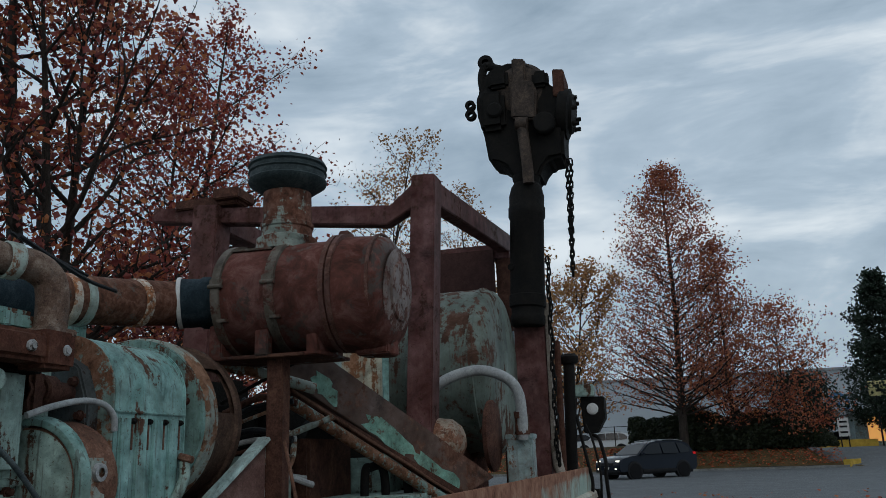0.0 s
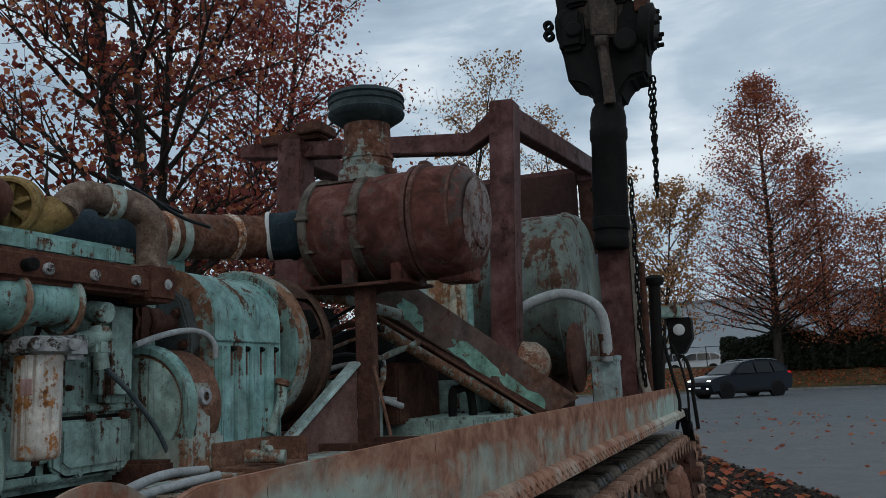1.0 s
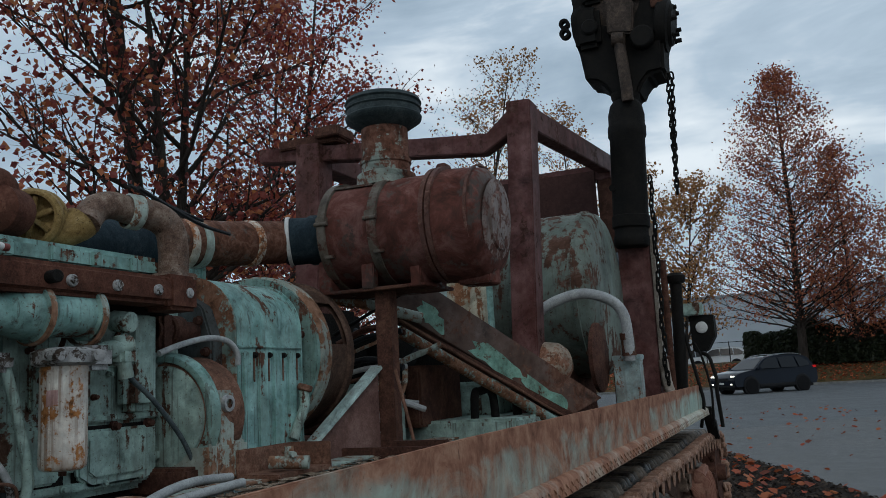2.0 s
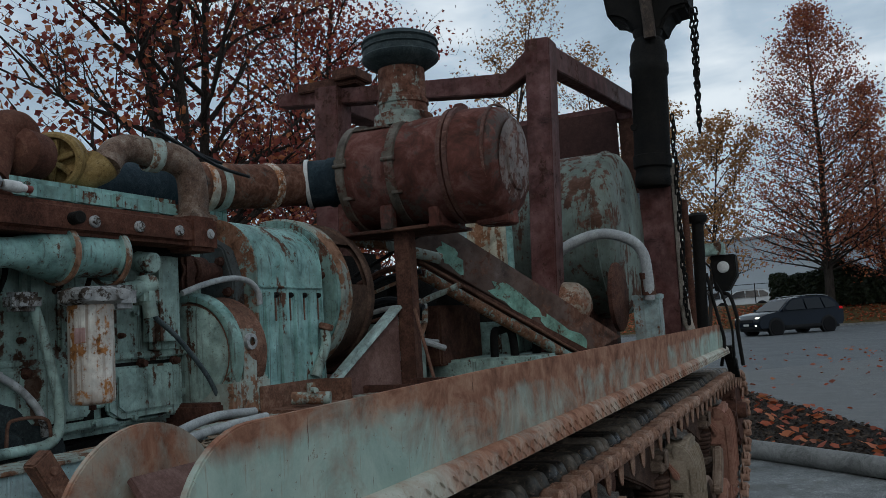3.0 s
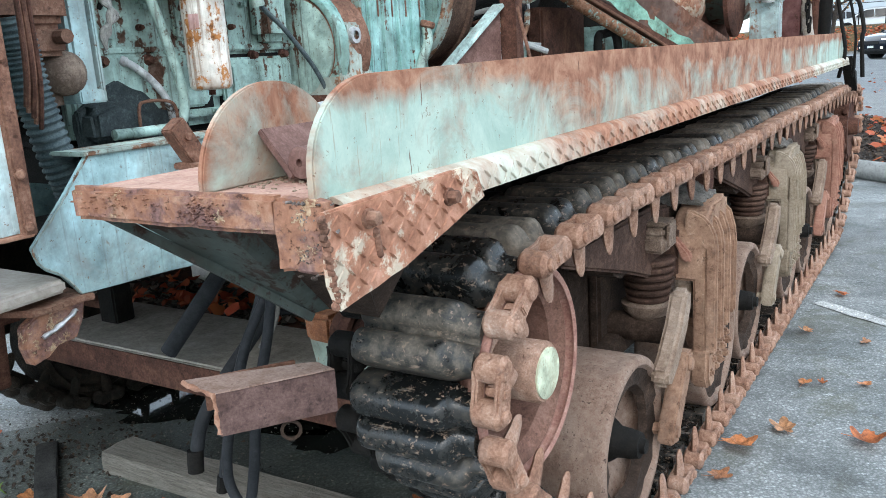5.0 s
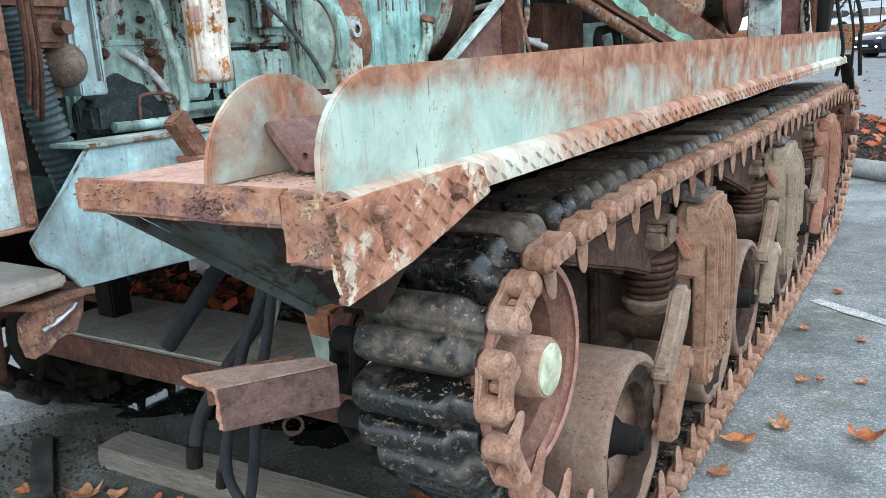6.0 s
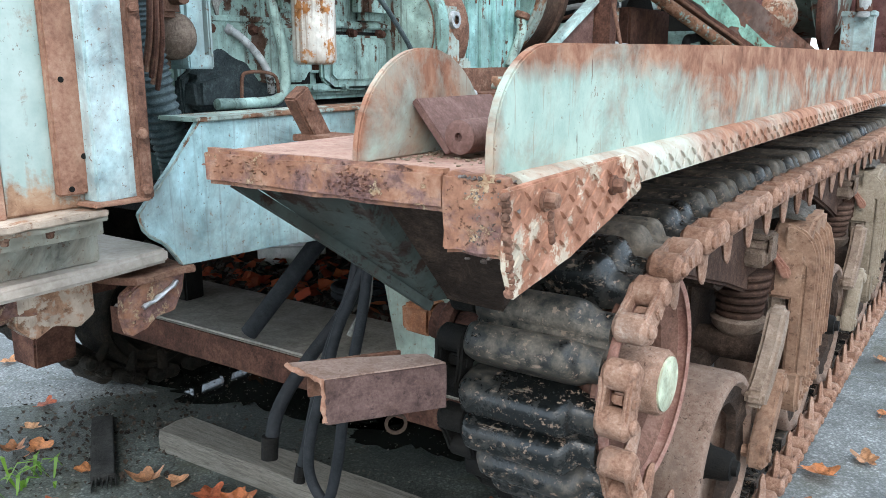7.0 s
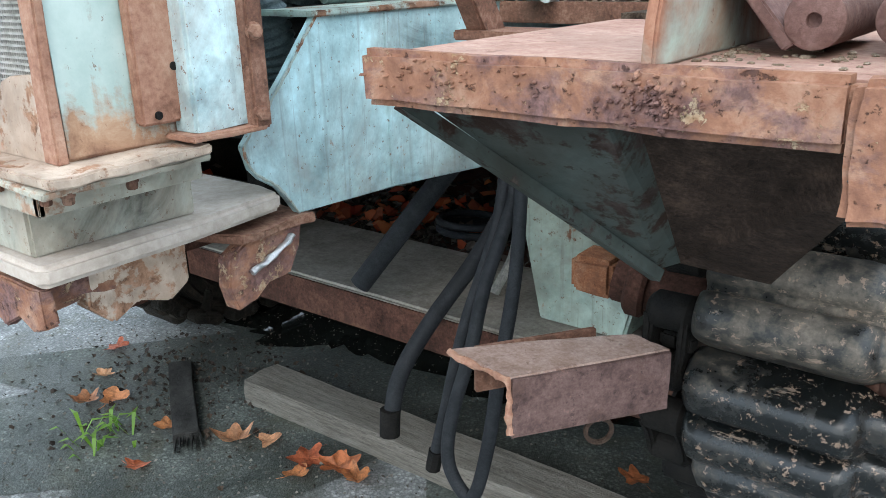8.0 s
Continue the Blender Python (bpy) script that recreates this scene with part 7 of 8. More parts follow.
# Black boxes and a backing sheet added to fill the rig's dark gaps.
bulk = thing("compressor", (-1.6, 2.9, 1.1), "black filler boxes and pipes for the dark inside of the rig", "compressor")
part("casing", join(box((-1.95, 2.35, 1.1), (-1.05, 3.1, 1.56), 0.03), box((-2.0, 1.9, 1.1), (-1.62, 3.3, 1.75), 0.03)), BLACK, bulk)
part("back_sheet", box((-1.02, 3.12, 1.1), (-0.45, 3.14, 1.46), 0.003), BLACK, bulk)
part("end_bell", lathe((-1.3, 2.33, 1.36), (-1.3, 2.45, 1.36), [(0, 0.05), (0.1, 0.13), (0.5, 0.17), (1, 0.18)], 28), DARK_RUST, bulk)
part("cover", box((-1.18, 2.30, 1.12), (-0.92, 2.36, 1.36), 0.008), TEAL_DIRTY, bulk)
for k in range(9):
    p = Vector((-0.95 - 0.035 * k, 2.18 + 0.012 * k, 1.22 + 0.03 * (k % 4)))
    q = p + Vector((random.uniform(0.05, 0.28), random.uniform(0.1, 0.3), random.uniform(0.02, 0.22)))
    part("pipe", tube([p, p.lerp(q, 0.4) + Vector((0, 0, 0.05)), q], random.uniform(0.008, 0.016), 8), [WHITE_HOSE, DARK_RUST, TEAL_RUSTY, HOSE][k % 4], bulk)

mast = thing("drill_mast", (-0.3, 4.3, 1.1), "red-brown drill mast with a black hydraulic cylinder and rotary head", "drill mast")
part("column", prism([(-0.408, 1.1), (-0.205, 1.1), (-0.195, 2.14), (-0.372, 2.14)], "y", 4.2, 4.42, 0.006), OXIDE, mast)
part("guide_strip", join(prism([(-0.20, 1.25), (-0.18, 1.25), (-0.165, 2.2), (-0.19, 2.2)], "y", 4.22, 4.30, 0.003), tube([(-0.18, 4.22, 1.40), (-0.16, 4.20, 1.25), (-0.12, 4.18, 1.16), (-0.06, 4.17, 1.12)], 0.028, 10)), PALE_STRIP, mast, "pale worn guide strip curling at its foot")
part("cylinder", lathe((-0.29, 4.2, 2.06), (-0.245, 4.2, 3.0), [(0, 0.08), (0.01, 0.098), (0.03, 0.104), (0.07, 0.104), (0.08, 0.098), (0.12, 0.098), (0.13, 0.110), (0.20, 0.110), (0.205, 0.104), (0.70, 0.104), (0.72, 0.113), (0.78, 0.113), (0.79, 0.107), (0.86, 0.108), (0.92, 0.095), (0.95, 0.075), (0.975, 0.085), (1.0, 0.088)], 32), BLACK, mast)
part("port", rod((-0.36, 4.14, 2.42), (-0.36, 4.12, 2.42), 0.02, 8), BLACK, mast)
HEAD = [(-0.31, 2.97), (-0.36, 3.06), (-0.40, 3.09), (-0.466, 3.11), (-0.478, 3.20), (-0.49, 3.29), (-0.525, 3.42), (-0.53, 3.50), (-0.505, 3.62), (-0.46, 3.72), (-0.39, 3.75), (-0.316, 3.765), (-0.18, 3.74), (-0.10, 3.67), (-0.06, 3.58), (0.03, 3.50), (0.035, 3.36), (0.012, 3.24), (0.004, 3.085), (-0.085, 3.08), (-0.13, 3.03), (-0.16, 2.97)]
head = part("rotary_head", prism(HEAD, "y", 4.14, 4.40, 0.02), BLACK, mast, "greasy black rotary drill head")
part("cheek", prism([(-0.30, 3.36), (-0.15, 3.33), (-0.13, 3.52), (-0.16, 3.60), (-0.30, 3.60)], "y", 4.09, 4.15, 0.012), GREASE, head)
part("strap", prism([(-0.285, 3.50), (-0.20, 3.49), (-0.195, 3.75), (-0.28, 3.77)], "y", 4.10, 4.42, 0.01), GREASE, head)
part("dome", lathe((-0.25, 4.13, 3.57), (-0.25, 4.41, 3.57), [(0, 0.10), (0.04, 0.16), (0.12, 0.185), (0.88, 0.185), (0.96, 0.16), (1, 0.10)], 30), GREASE, head)
part("side_lump", lathe((-0.44, 4.12, 3.52), (-0.44, 4.40, 3.50), [(0, 0.05), (0.06, 0.085), (0.94, 0.085), (1, 0.05)], 22), BLACK, head)
part("plate", prism([(-0.035, 3.48), (0.035, 3.47), (0.04, 3.648), (-0.03, 3.66)], "y", 4.12, 4.36, 0.006), DARK_RUST, head)
part("gear_case", lathe((-0.02, 4.24, 3.40), (0.075, 4.24, 3.385), [(0, 0.15), (0.1, 0.16), (0.7, 0.16), (0.8, 0.13), (1, 0.12)], 26), BLACK, head)
for k in range(6):
    a = k * math.tau / 6
    part("bolt", hexbolt((0.072, 4.24 + 0.10 * math.cos(a), 3.39 + 0.10 * math.sin(a)), (1, 0, 0), 0.014, 0.03), BLACK, head)
for x, z, r in ((-0.47, 3.82, 0.05), (-0.585, 3.535, 0.033), (-0.585, 3.47, 0.035)):
    part("lifting_eye", lathe((x, 4.20, z), (x, 4.24, z), [(0, r * 0.45), (0, r), (1, r), (1, r * 0.45)], 20, False), BLACK, head)
part("hook_arm", tube([(-0.49, 4.22, 3.60), (-0.50, 4.22, 3.72), (-0.47, 4.22, 3.80), (-0.40, 4.22, 3.77), (-0.33, 4.22, 3.74)], 0.028, 12), BLACK, head)
for bm in (box((-0.50, 4.08, 3.30), (-0.34, 4.2, 3.56), 0.03), box((-0.44, 4.09, 3.58), (-0.31, 4.2, 3.70), 0.02), rod((-0.10, 4.08, 3.30), (-0.10, 4.16, 3.30), 0.07, 20, edge=0.01), rod((-0.40, 4.06, 3.42), (-0.40, 4.16, 3.42), 0.05, 16, edge=0.01), box((-0.16, 4.10, 3.55), (-0.06, 4.2, 3.66), 0.02)):
    part("housing_boss", bm, BLACK, head)
part("shackle", join(tube([(-0.235, 4.09, 3.30), (-0.225, 4.08, 3.18), (-0.215, 4.08, 3.02), (-0.215, 4.09, 2.92)], 0.035, 14), rod((-0.27, 4.08, 3.31), (-0.20, 4.08, 3.30), 0.042, 16)), GREASE, mast, "dull steel clevis rod")
link = tube([Vector((0.011 * math.cos(a), 0, 0.011 * math.sin(a) + (0.013 if math.sin(a) > 0 else -0.013))) for a in [k * math.tau / 10 + 0.01 for k in range(11)]], 0.0055, 6, 1, curl=False)
chain = thing("hanging_chain", (0.0, 4.2, 3.06), "rusty chain hanging in a loop from the drill head", "chain")
first = None
for strand in range(2):
    for k in range(20):
        z = 3.06 - k * 0.0365 * (1.0 if strand == 0 else 0.985)
        x = (0.012 if strand == 0 else 0.035) - 0.0015 * k + (0.016 * (k / 19) if strand == 0 else -0.008 * k / 19)
        m = Matrix.Translation((x, 4.2, z)) @ Matrix.Rotation(radians(90 * (k % 2) + 25), 4, "Z") @ Matrix.Rotation(radians(random.uniform(-12, 12)), 4, "Y")
        if first is None:
            first = part("link", link, BLACK, chain)
            first.matrix_basis = m
        else:
            again(first, m)
chain2 = thing("mast_chain", (-0.15, 4.2, 1.75), "dark chain hanging beside the mast column", "chain")
for k in range(34):
    m = Matrix.Translation((-0.145 - 0.0004 * k + 0.006 * math.sin(k), 4.17, 2.45 - k * 0.0355)) @ Matrix.Rotation(radians(90 * (k % 2) + 40), 4, "Z")
    again(first, m, chain2)
mastpipes = thing("control_stand", (-0.05, 4.55, 1.1), "dark control stand with pipes, hoses and a small work lamp", "control stand")
part("pole", join(rod((-0.13, 4.5, 1.1), (-0.10, 4.5, 1.90), 0.035, 14), lathe((-0.10, 4.5, 1.86), (-0.10, 4.5, 1.92), [(0, 0.05), (0.3, 0.06), (0.7, 0.06), (1, 0.04)], 16)), BLACK, mastpipes)
part("pole", rod((-0.17, 4.45, 1.1), (-0.16, 4.45, 2.0), 0.02, 12), DARK_RUST, mastpipes)
part("arm", box((-0.12, 4.56, 1.66), (0.03, 4.66, 1.735), 0.006), TEAL_DIRTY, mastpipes)
part("lamp_box", prism([(-0.06, 1.66), (0.085, 1.66), (0.085, 1.53), (0.03, 1.44), (-0.05, 1.44)], "y", 4.6, 4.75, 0.006), BLACK, mastpipes)
part("lamp_glass", lathe((0.012, 4.598, 1.585), (0.012, 4.585, 1.585), [(0, 0.036), (0.5, 0.034), (1, 0.02)], 18), WHITE, mastpipes, "pale round lamp glass")
for k, (x, r) in enumerate(((-0.05, 0.010), (0.0, 0.007), (0.03, 0.011))):
    part("hose", tube([(x - 0.03, 4.52, 1.55 - 0.06 * k), (x + 0.01 * k, 4.47, 1.40), (x + 0.03 + 0.012 * k, 4.43, 1.26), (x + 0.05, 4.41, 1.14 + 0.03 * k), (x + 0.02 + 0.02 * k, 4.43, 1.0)], r, 8), BLACK, mastpipes)
part("lever", join(rod((-0.20, 4.42, 1.12), (-0.17, 4.36, 1.42), 0.01, 8), rod((-0.24, 4.46, 1.12), (-0.22, 4.38, 1.40), 0.01, 8)), DARK_RUST, mastpipes)
part("rear_hinge", rough_edges(join(box((-0.05, 4.56, 1.03), (0.03, 4.68, 1.11), 0.01), prism([(4.58, 1.05), (4.74, 1.02), (4.82, 0.90), (4.72, 0.95)], "x", -0.03, 0.03, 0.004)), 0.004, 30, 2), BLACK, mastpipes)

# ---- hoses under the deck ----
loose = thing("dangling_hoses", (-0.68, 0.45, 0.4), "black rubber hoses hanging loose under the frame", "hose")
for pts, r in (([(-0.74, 0.58, 0.90), (-0.79, 0.55, 0.83), (-0.86, 0.50, 0.72), (-0.925, 0.45, 0.615)], 0.019),
               ([(-0.70, 0.60, 0.78), (-0.76, 0.57, 0.66), (-0.80, 0.49, 0.56), (-0.825, 0.43, 0.47), (-0.826, 0.40, 0.375)], 0.015),
               ([(-0.64, 0.52, 0.90), (-0.642, 0.50, 0.79), (-0.62, 0.40, 0.70), (-0.61, 0.35, 0.62), (-0.635, 0.33, 0.50), (-0.64, 0.33, 0.42), (-0.60, 0.33, 0.38), (-0.575, 0.335, 0.46), (-0.56, 0.35, 0.60), (-0.58, 0.42, 0.72), (-0.62, 0.50, 0.85)], 0.0105),
               ([(-0.66, 0.52, 0.88), (-0.655, 0.48, 0.76), (-0.66, 0.40, 0.62), (-0.675, 0.36, 0.47), (-0.69, 0.35, 0.39)], 0.0095)):
    part("hose", tube(pts, r, 12, 8), HOSE, loose)
part("coupling", rod((-0.826, 0.40, 0.372), (-0.8263, 0.405, 0.42), 0.018, 12), BLACK, loose)
part("coupling", rod((-0.69, 0.35, 0.385), (-0.683, 0.352, 0.42), 0.0125, 8), BLACK, loose)
part("cable", tube([(-0.655, 0.53, 0.90), (-0.63, 0.50, 0.74), (-0.645, 0.46, 0.66)], 0.008, 8), GREY_STEEL, loose)
hang = Matrix.Translation((0.026, -0.514, 1.21)) @ Matrix.Scale(1.085, 4) @ Matrix.Translation((-0.026, 0.514, -1.176))
for piece in loose.children:
    piece.data.transform(hang)
coil = []
for k in range(40):
    a = k * 0.33
    coil.append((-1.19 + 0.10 * math.cos(a), 1.16 + 0.08 * math.sin(a), 0.500 + 0.0012 * k))
part("coil", tube(coil, 0.010, 8, 2), HOSE, loose, "coiled hose lying in the frame")

# ---- ground, road and beds ----


def sheet(name, poly, z, mat, label, category, depth=0.05, kind="structure"):
    ob = part(name, prism(poly, "z", z - depth, z), mat, None, label, 0)
    return tagged(ob, "", category, kind=kind)


sheet("ground", [(-900, -700), (900, -700), (900, 1600), (-900, 1600)], 0.0, ASPHALT, "damp patchy asphalt lot under the drill rig", "ground", 0.4)
sheet("road", [(-80, 15.5), (-1.5, 17.5), (2.2, 21.0), (60, 21.0), (60, 47.5), (-80, 47.5)], 0.006, ROAD, "pale grey asphalt road", "road", 0.1)
sheet("pavement", [(-60, 10.5), (-2.5, 13.4), (-0.55, 12.9), (1.1, 8.45), (3.5, 3.0), (30, -12), (60, -8), (60, 21.0), (2.2, 21.0), (-1.5, 17.5), (-60, 15.5)], 0.005, CONCRETE, "grey concrete apron beside the road", "pavement", 0.1)
bedpoly = [(-20, 10.3), (-2.5, 13.3), (-0.6, 12.8), (1.05, 8.4), (3.3, 3.2), (2.0, 5.0), (0.9, 6.25), (-0.3, 7.35), (-20, 9.0)]
sheet("mulch_bed", bedpoly, 0.02, MULCH, "dark bark mulch bed with fallen leaves", "mulch bed", 0.1)
verge = B()
grid = []
for i in range(60):
    x = -60 + i * 1.2
    row = []
    for j, (y, z) in enumerate(((48.2, 0.14), (49.5, 0.50), (51.5, 1.0), (54.0, 1.45), (58.0, 1.55), (64.0, 1.5), (70.0, 0.95))):
        row.append(verge.verts.new((min(x, 9.6 - 0.25 * j), y, z * (1 if x < 8 else 0.35) + 0.08 * noise.noise(Vector((x * 0.3, y * 0.4, 0))))))
    grid.append(row)
for a, b in zip(grid, grid[1:]):
    for k in range(6):
        verge.faces.new((a[k], b[k], b[k + 1], a[k + 1]))
tagged(part("verge", verge, VERGE, None, "sloping leaf-strewn grass verge behind the kerb", 60), "", "verge", kind="structure")
kerb = sheet("kerb", [(-80, 47.9), (8.7, 47.9), (9.8, 49.0), (9.5, 49.2), (8.6, 48.25), (-80, 48.25)], 0.15, KERB, "grey concrete kerb", "kerb", 0.2)
lot = B()
rows = [[lot.verts.new((x, y, z)) for x in (-80, -5, 9.3, 60)] for y, z in ((47.6, 0.009), (52.0, 0.42), (57.0, 1.0), (130.0, 1.0))]
for a, b in zip(rows, rows[1:]):
    for k in range(3):
        lot.faces.new((a[k], a[k + 1], b[k + 1], b[k]))
tagged(part("far_lot", lot, ROAD, None, "paved drive rising to the distant yard", 60), "", "yard", kind="structure")

stop_log = part("wheel_stop", tube([(-1.6, 8.35, 0.075), (-0.3, 7.32, 0.075), (0.75, 6.45, 0.075), (1.9, 5.45, 0.075)], 0.085, 16, 6), KERB, None, "rounded grey parking kerb at the mulch bed")
tagged(stop_log, "", "wheel stop")
ln = B()
for k, (a, b) in enumerate((((0.05, 3.41), (0.85, 2.82)), ((0.9, 2.78), (3.6, 0.75)))):
    a, b = Vector((*a, 0.004)), Vector((*b, 0.004))
    d = (b - a).normalized()
    s = Vector((-d.y, d.x, 0)) * 0.045
    cnt = 26
    ring = []
    for q in range(cnt + 1):
        p = a.lerp(b, q / cnt)
        e1, e2 = 0.75 + 0.4 * noise.noise(p * 9), 0.75 + 0.4 * noise.noise(p * 9 + Vector((5, 5, 5)))
        ring.append((ln.verts.new(p + s * e1), ln.verts.new(p - s * e2)))
    for u, v in zip(ring, ring[1:]):
        ln.faces.new((u[0], u[1], v[1], v[0]))
tagged(part("parking_line", ln, LINE, None, "worn white parking line", 0), "", "road marking", kind="structure")



def pool(name, cx, cy, size, wide, deep, slant, seed, z, mat, label, category):
    """A wet patch with an uneven shore."""
    bm = B()
    shore = []
    for q in range(96):
        a = q * math.tau / 96
        p = Vector((math.cos(a) * 1.3, math.sin(a) * 1.3, seed))
        r = size * (0.8 + 0.6 * noise.noise(p) + 0.22 * noise.noise(p * 4.0) + 0.10 * noise.noise(p * 11.0))
        shore.append(bm.verts.new((cx + r * wide * math.cos(a), cy + r * deep * math.sin(a) + slant * r * math.cos(a), z)))
    bm.faces.new(shore)
    return tagged(part(name, bm, mat, None, label, 0), "", category, kind="structure")


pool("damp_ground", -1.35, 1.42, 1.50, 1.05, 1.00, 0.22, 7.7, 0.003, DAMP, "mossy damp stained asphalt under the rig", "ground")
pool("puddle", -1.82, 1.28, 0.50, 1.2, 0.60, 0.30, 4.2, 0.0055, PUDDLE, "dark oily puddle under the rig", "puddle")
pool("puddle", -1.10, 1.30, 0.28, 1.2, 0.6, 0.2, 9.1, 0.0055, PUDDLE, "small dark puddle beside the timber", "puddle")

# ---- timber, stick and leaves on the ground ----
timber = B()
bmesh.ops.create_cube(timber, size=1)
bmesh.ops.subdivide_edges(timber, edges=timber.edges[:], cuts=7, use_grid_fill=True)
for v in timber.verts:
    v.co = Vector((-1.08 + v.co.x * 1.28, 0.835 + v.co.y * 0.118 + 0.02 * v.co.x, 0.038 + v.co.z * 0.076))
    v.co += Vector((0.012 * noise.noise(v.co * 20), 0.010 * noise.noise(v.co * Vector((2, 14, 14))), 0.008 * noise.noise(v.co * 11 + Vector((3, 1, 2)))))
tagged(part("timber_baulk", bevel(timber, 0.0), WOOD, None, "weathered grey-brown timber baulk lying on the asphalt", 50), "", "timber")
m = Matrix.Translation((-1.85, 0.645, 0.004)) @ Matrix.Rotation(radians(-33), 4, "Z")
stick = rough_edges(box((-0.25, -0.036, 0.0), (0.20, 0.036, 0.024), 0.004, m), 0.006, 22, 4)
splinters = []
for k in range(7):
    y0 = -0.034 + 0.0105 * k
    splinters.append(prism([(0.18, y0), (0.18, y0 + 0.009), (0.20 + 0.05 * random.random() + 0.02, y0 + 0.004 + random.uniform(-0.004, 0.004))], "z", 0.002 + 0.006 * random.random(), 0.012 + 0.008 * random.random()))
    splinters[-1].transform(m)
tagged(part("charred_board", join(stick, *splinters), DARK_WOOD, None, "short wet black splintered board on the ground", 30), "", "board")
jug = thing("plastic_jug", (-1.74, 1.40, 0.487), "white plastic jug lying on leaves in the frame", "jug")
m = Matrix.Translation((-1.74, 1.40, 0.487)) @ Matrix.Scale(0.85, 4) @ Matrix.Rotation(radians(40), 4, "Z")
part("body", box((-0.14, -0.055, 0.002), (0.12, 0.055, 0.105), 0.022, m, 4), WHITE, jug)
part("mark", box((-0.08, -0.02, 0.1045), (0.02, 0.015, 0.1065), 0.0005, m), DARK_PAINT, jug)
part("neck", rod(m @ Vector((0.11, 0, 0.06)), m @ Vector((0.15, 0, 0.06)), 0.02, 16, edge=0.003), WHITE, jug)


def leaf_mesh(size, lobes=5, seed=0):
    """A dry fallen leaf: a pointed, lobed outline with toothed edges, folded along its rib and curled up, with a stalk."""
    rnd = random.Random(seed)
    bm = B()
    cnt, rows = lobes * 8, 4
    curl, fold = rnd.uniform(0.2, 0.7), rnd.uniform(0.1, 0.45)
    rings = []
    for j in range(1, rows + 1):
        s = j / rows
        ring = []
        for k in range(cnt):
            a = k * math.tau / cnt
            r = size * s * (0.55 + 0.42 * abs(math.cos((a - math.pi) * lobes / 2)) ** 1.8 + (0.05 * rnd.random() if j == rows else 0)) * (1.12 if math.cos(a) > 0 else 0.9)
            x, y = r * math.cos(a), r * 0.82 * math.sin(a)
            z = size * (curl * (x / size) ** 2 + fold * abs(y / size)) + size * 0.18 * s * noise.noise(Vector((math.cos(a) * 1.6, math.sin(a) * 1.6, seed * 3.1)))
            ring.append(bm.verts.new((x, y, max(0.0, z + 0.004))))
        rings.append(ring)
    mid = bm.verts.new((0, 0, 0.004))
    for k in range(cnt):
        bm.faces.new((mid, rings[0][k], rings[0][(k + 1) % cnt]))
        for u, v in zip(rings, rings[1:]):
            bm.faces.new((u[k], v[k], v[(k + 1) % cnt], u[(k + 1) % cnt]))
    stalk = [Vector((-size * (0.4 + 0.9 * q / 5), size * 0.12 * math.sin(q * 0.5 + seed), 0.004)) for q in range(6)]
    for p, q in zip(stalk, stalk[1:]):
        bm.faces.new([bm.verts.new(c) for c in (p - Vector((0, 0.0012, 0)), q - Vector((0, 0.001, 0)), q + Vector((0, 0.001, 0.001)), p + Vector((0, 0.0012, 0.001)))])
    return bm


LEAVES = [part("fallen_leaf", leaf_mesh(0.058, 5, 1), GROUND_LEAF, None, "curled orange-brown fallen leaf on the asphalt", 60)]
tagged(LEAVES[0], "", "leaf", "fallen leaves")
LEAVES[0].location = (0.05, 1.77, 0.012)
kinds = [LEAVES[0].data]
for k in (2, 3, 4):
    me = bpy.data.meshes.new("fallen_leaf")
    b = leaf_mesh(0.055, (3, 5, 5)[k % 3], k)
    b.to_mesh(me)
    b.free()
    me.materials.append(GROUND_LEAF)
    for p in me.polygons:
        p.use_smooth = True
    kinds.append(me)
spots = [(0.155, 1.952, 0.85), (0.39, 1.961, 1.1), (0.149, 2.365, 0.55), (0.04, 1.57, 0.7), (0.129, 3.558, 0.8), (0.207, 2.393, 0.45), (0.342, 2.434, 0.55), (0.30, 2.9, 0.6), (0.07, 2.95, 0.6), (0.8, 1.4, 0.9), (0.62, 3.6, 0.7),
         (-2.353, 0.748, 0.9), (-2.204, 0.613, 0.6), (-2.096, 0.491, 0.85), (-2.044, 0.54, 0.9), (-1.688, 0.386, 0.7), (-1.784, 0.552, 0.7), (-1.571, 0.612, 1.1), (-1.50, 0.66, 0.7), (-1.359, 0.664, 1.0), (-1.27, 0.682, 1.05), (-1.195, 0.67, 0.9), (-1.33, 0.60, 0.7),
         (-0.653, 1.06, 0.8), (-0.844, 1.305, 0.8), (-1.96, 1.39, 0.8), (-2.5, 1.3, 0.8), (-2.9, 0.9, 0.8), (-2.75, 1.1, 0.7), (-3.3, 1.6, 0.9)]
for k, (x, y, s) in enumerate(spots):
    o = new("fallen_leaf", kinds[k % 4])
    o.matrix_basis = Matrix.Translation((x, y, 0.006)) @ Matrix.Rotation(random.uniform(0, 6.3), 4, "Z") @ Matrix.Rotation(radians(random.uniform(-12, 12)), 4, "X") @ Matrix.Scale(s, 4)
    tagged(o, "curled orange-brown fallen leaf on the asphalt", "leaf", "fallen leaves")


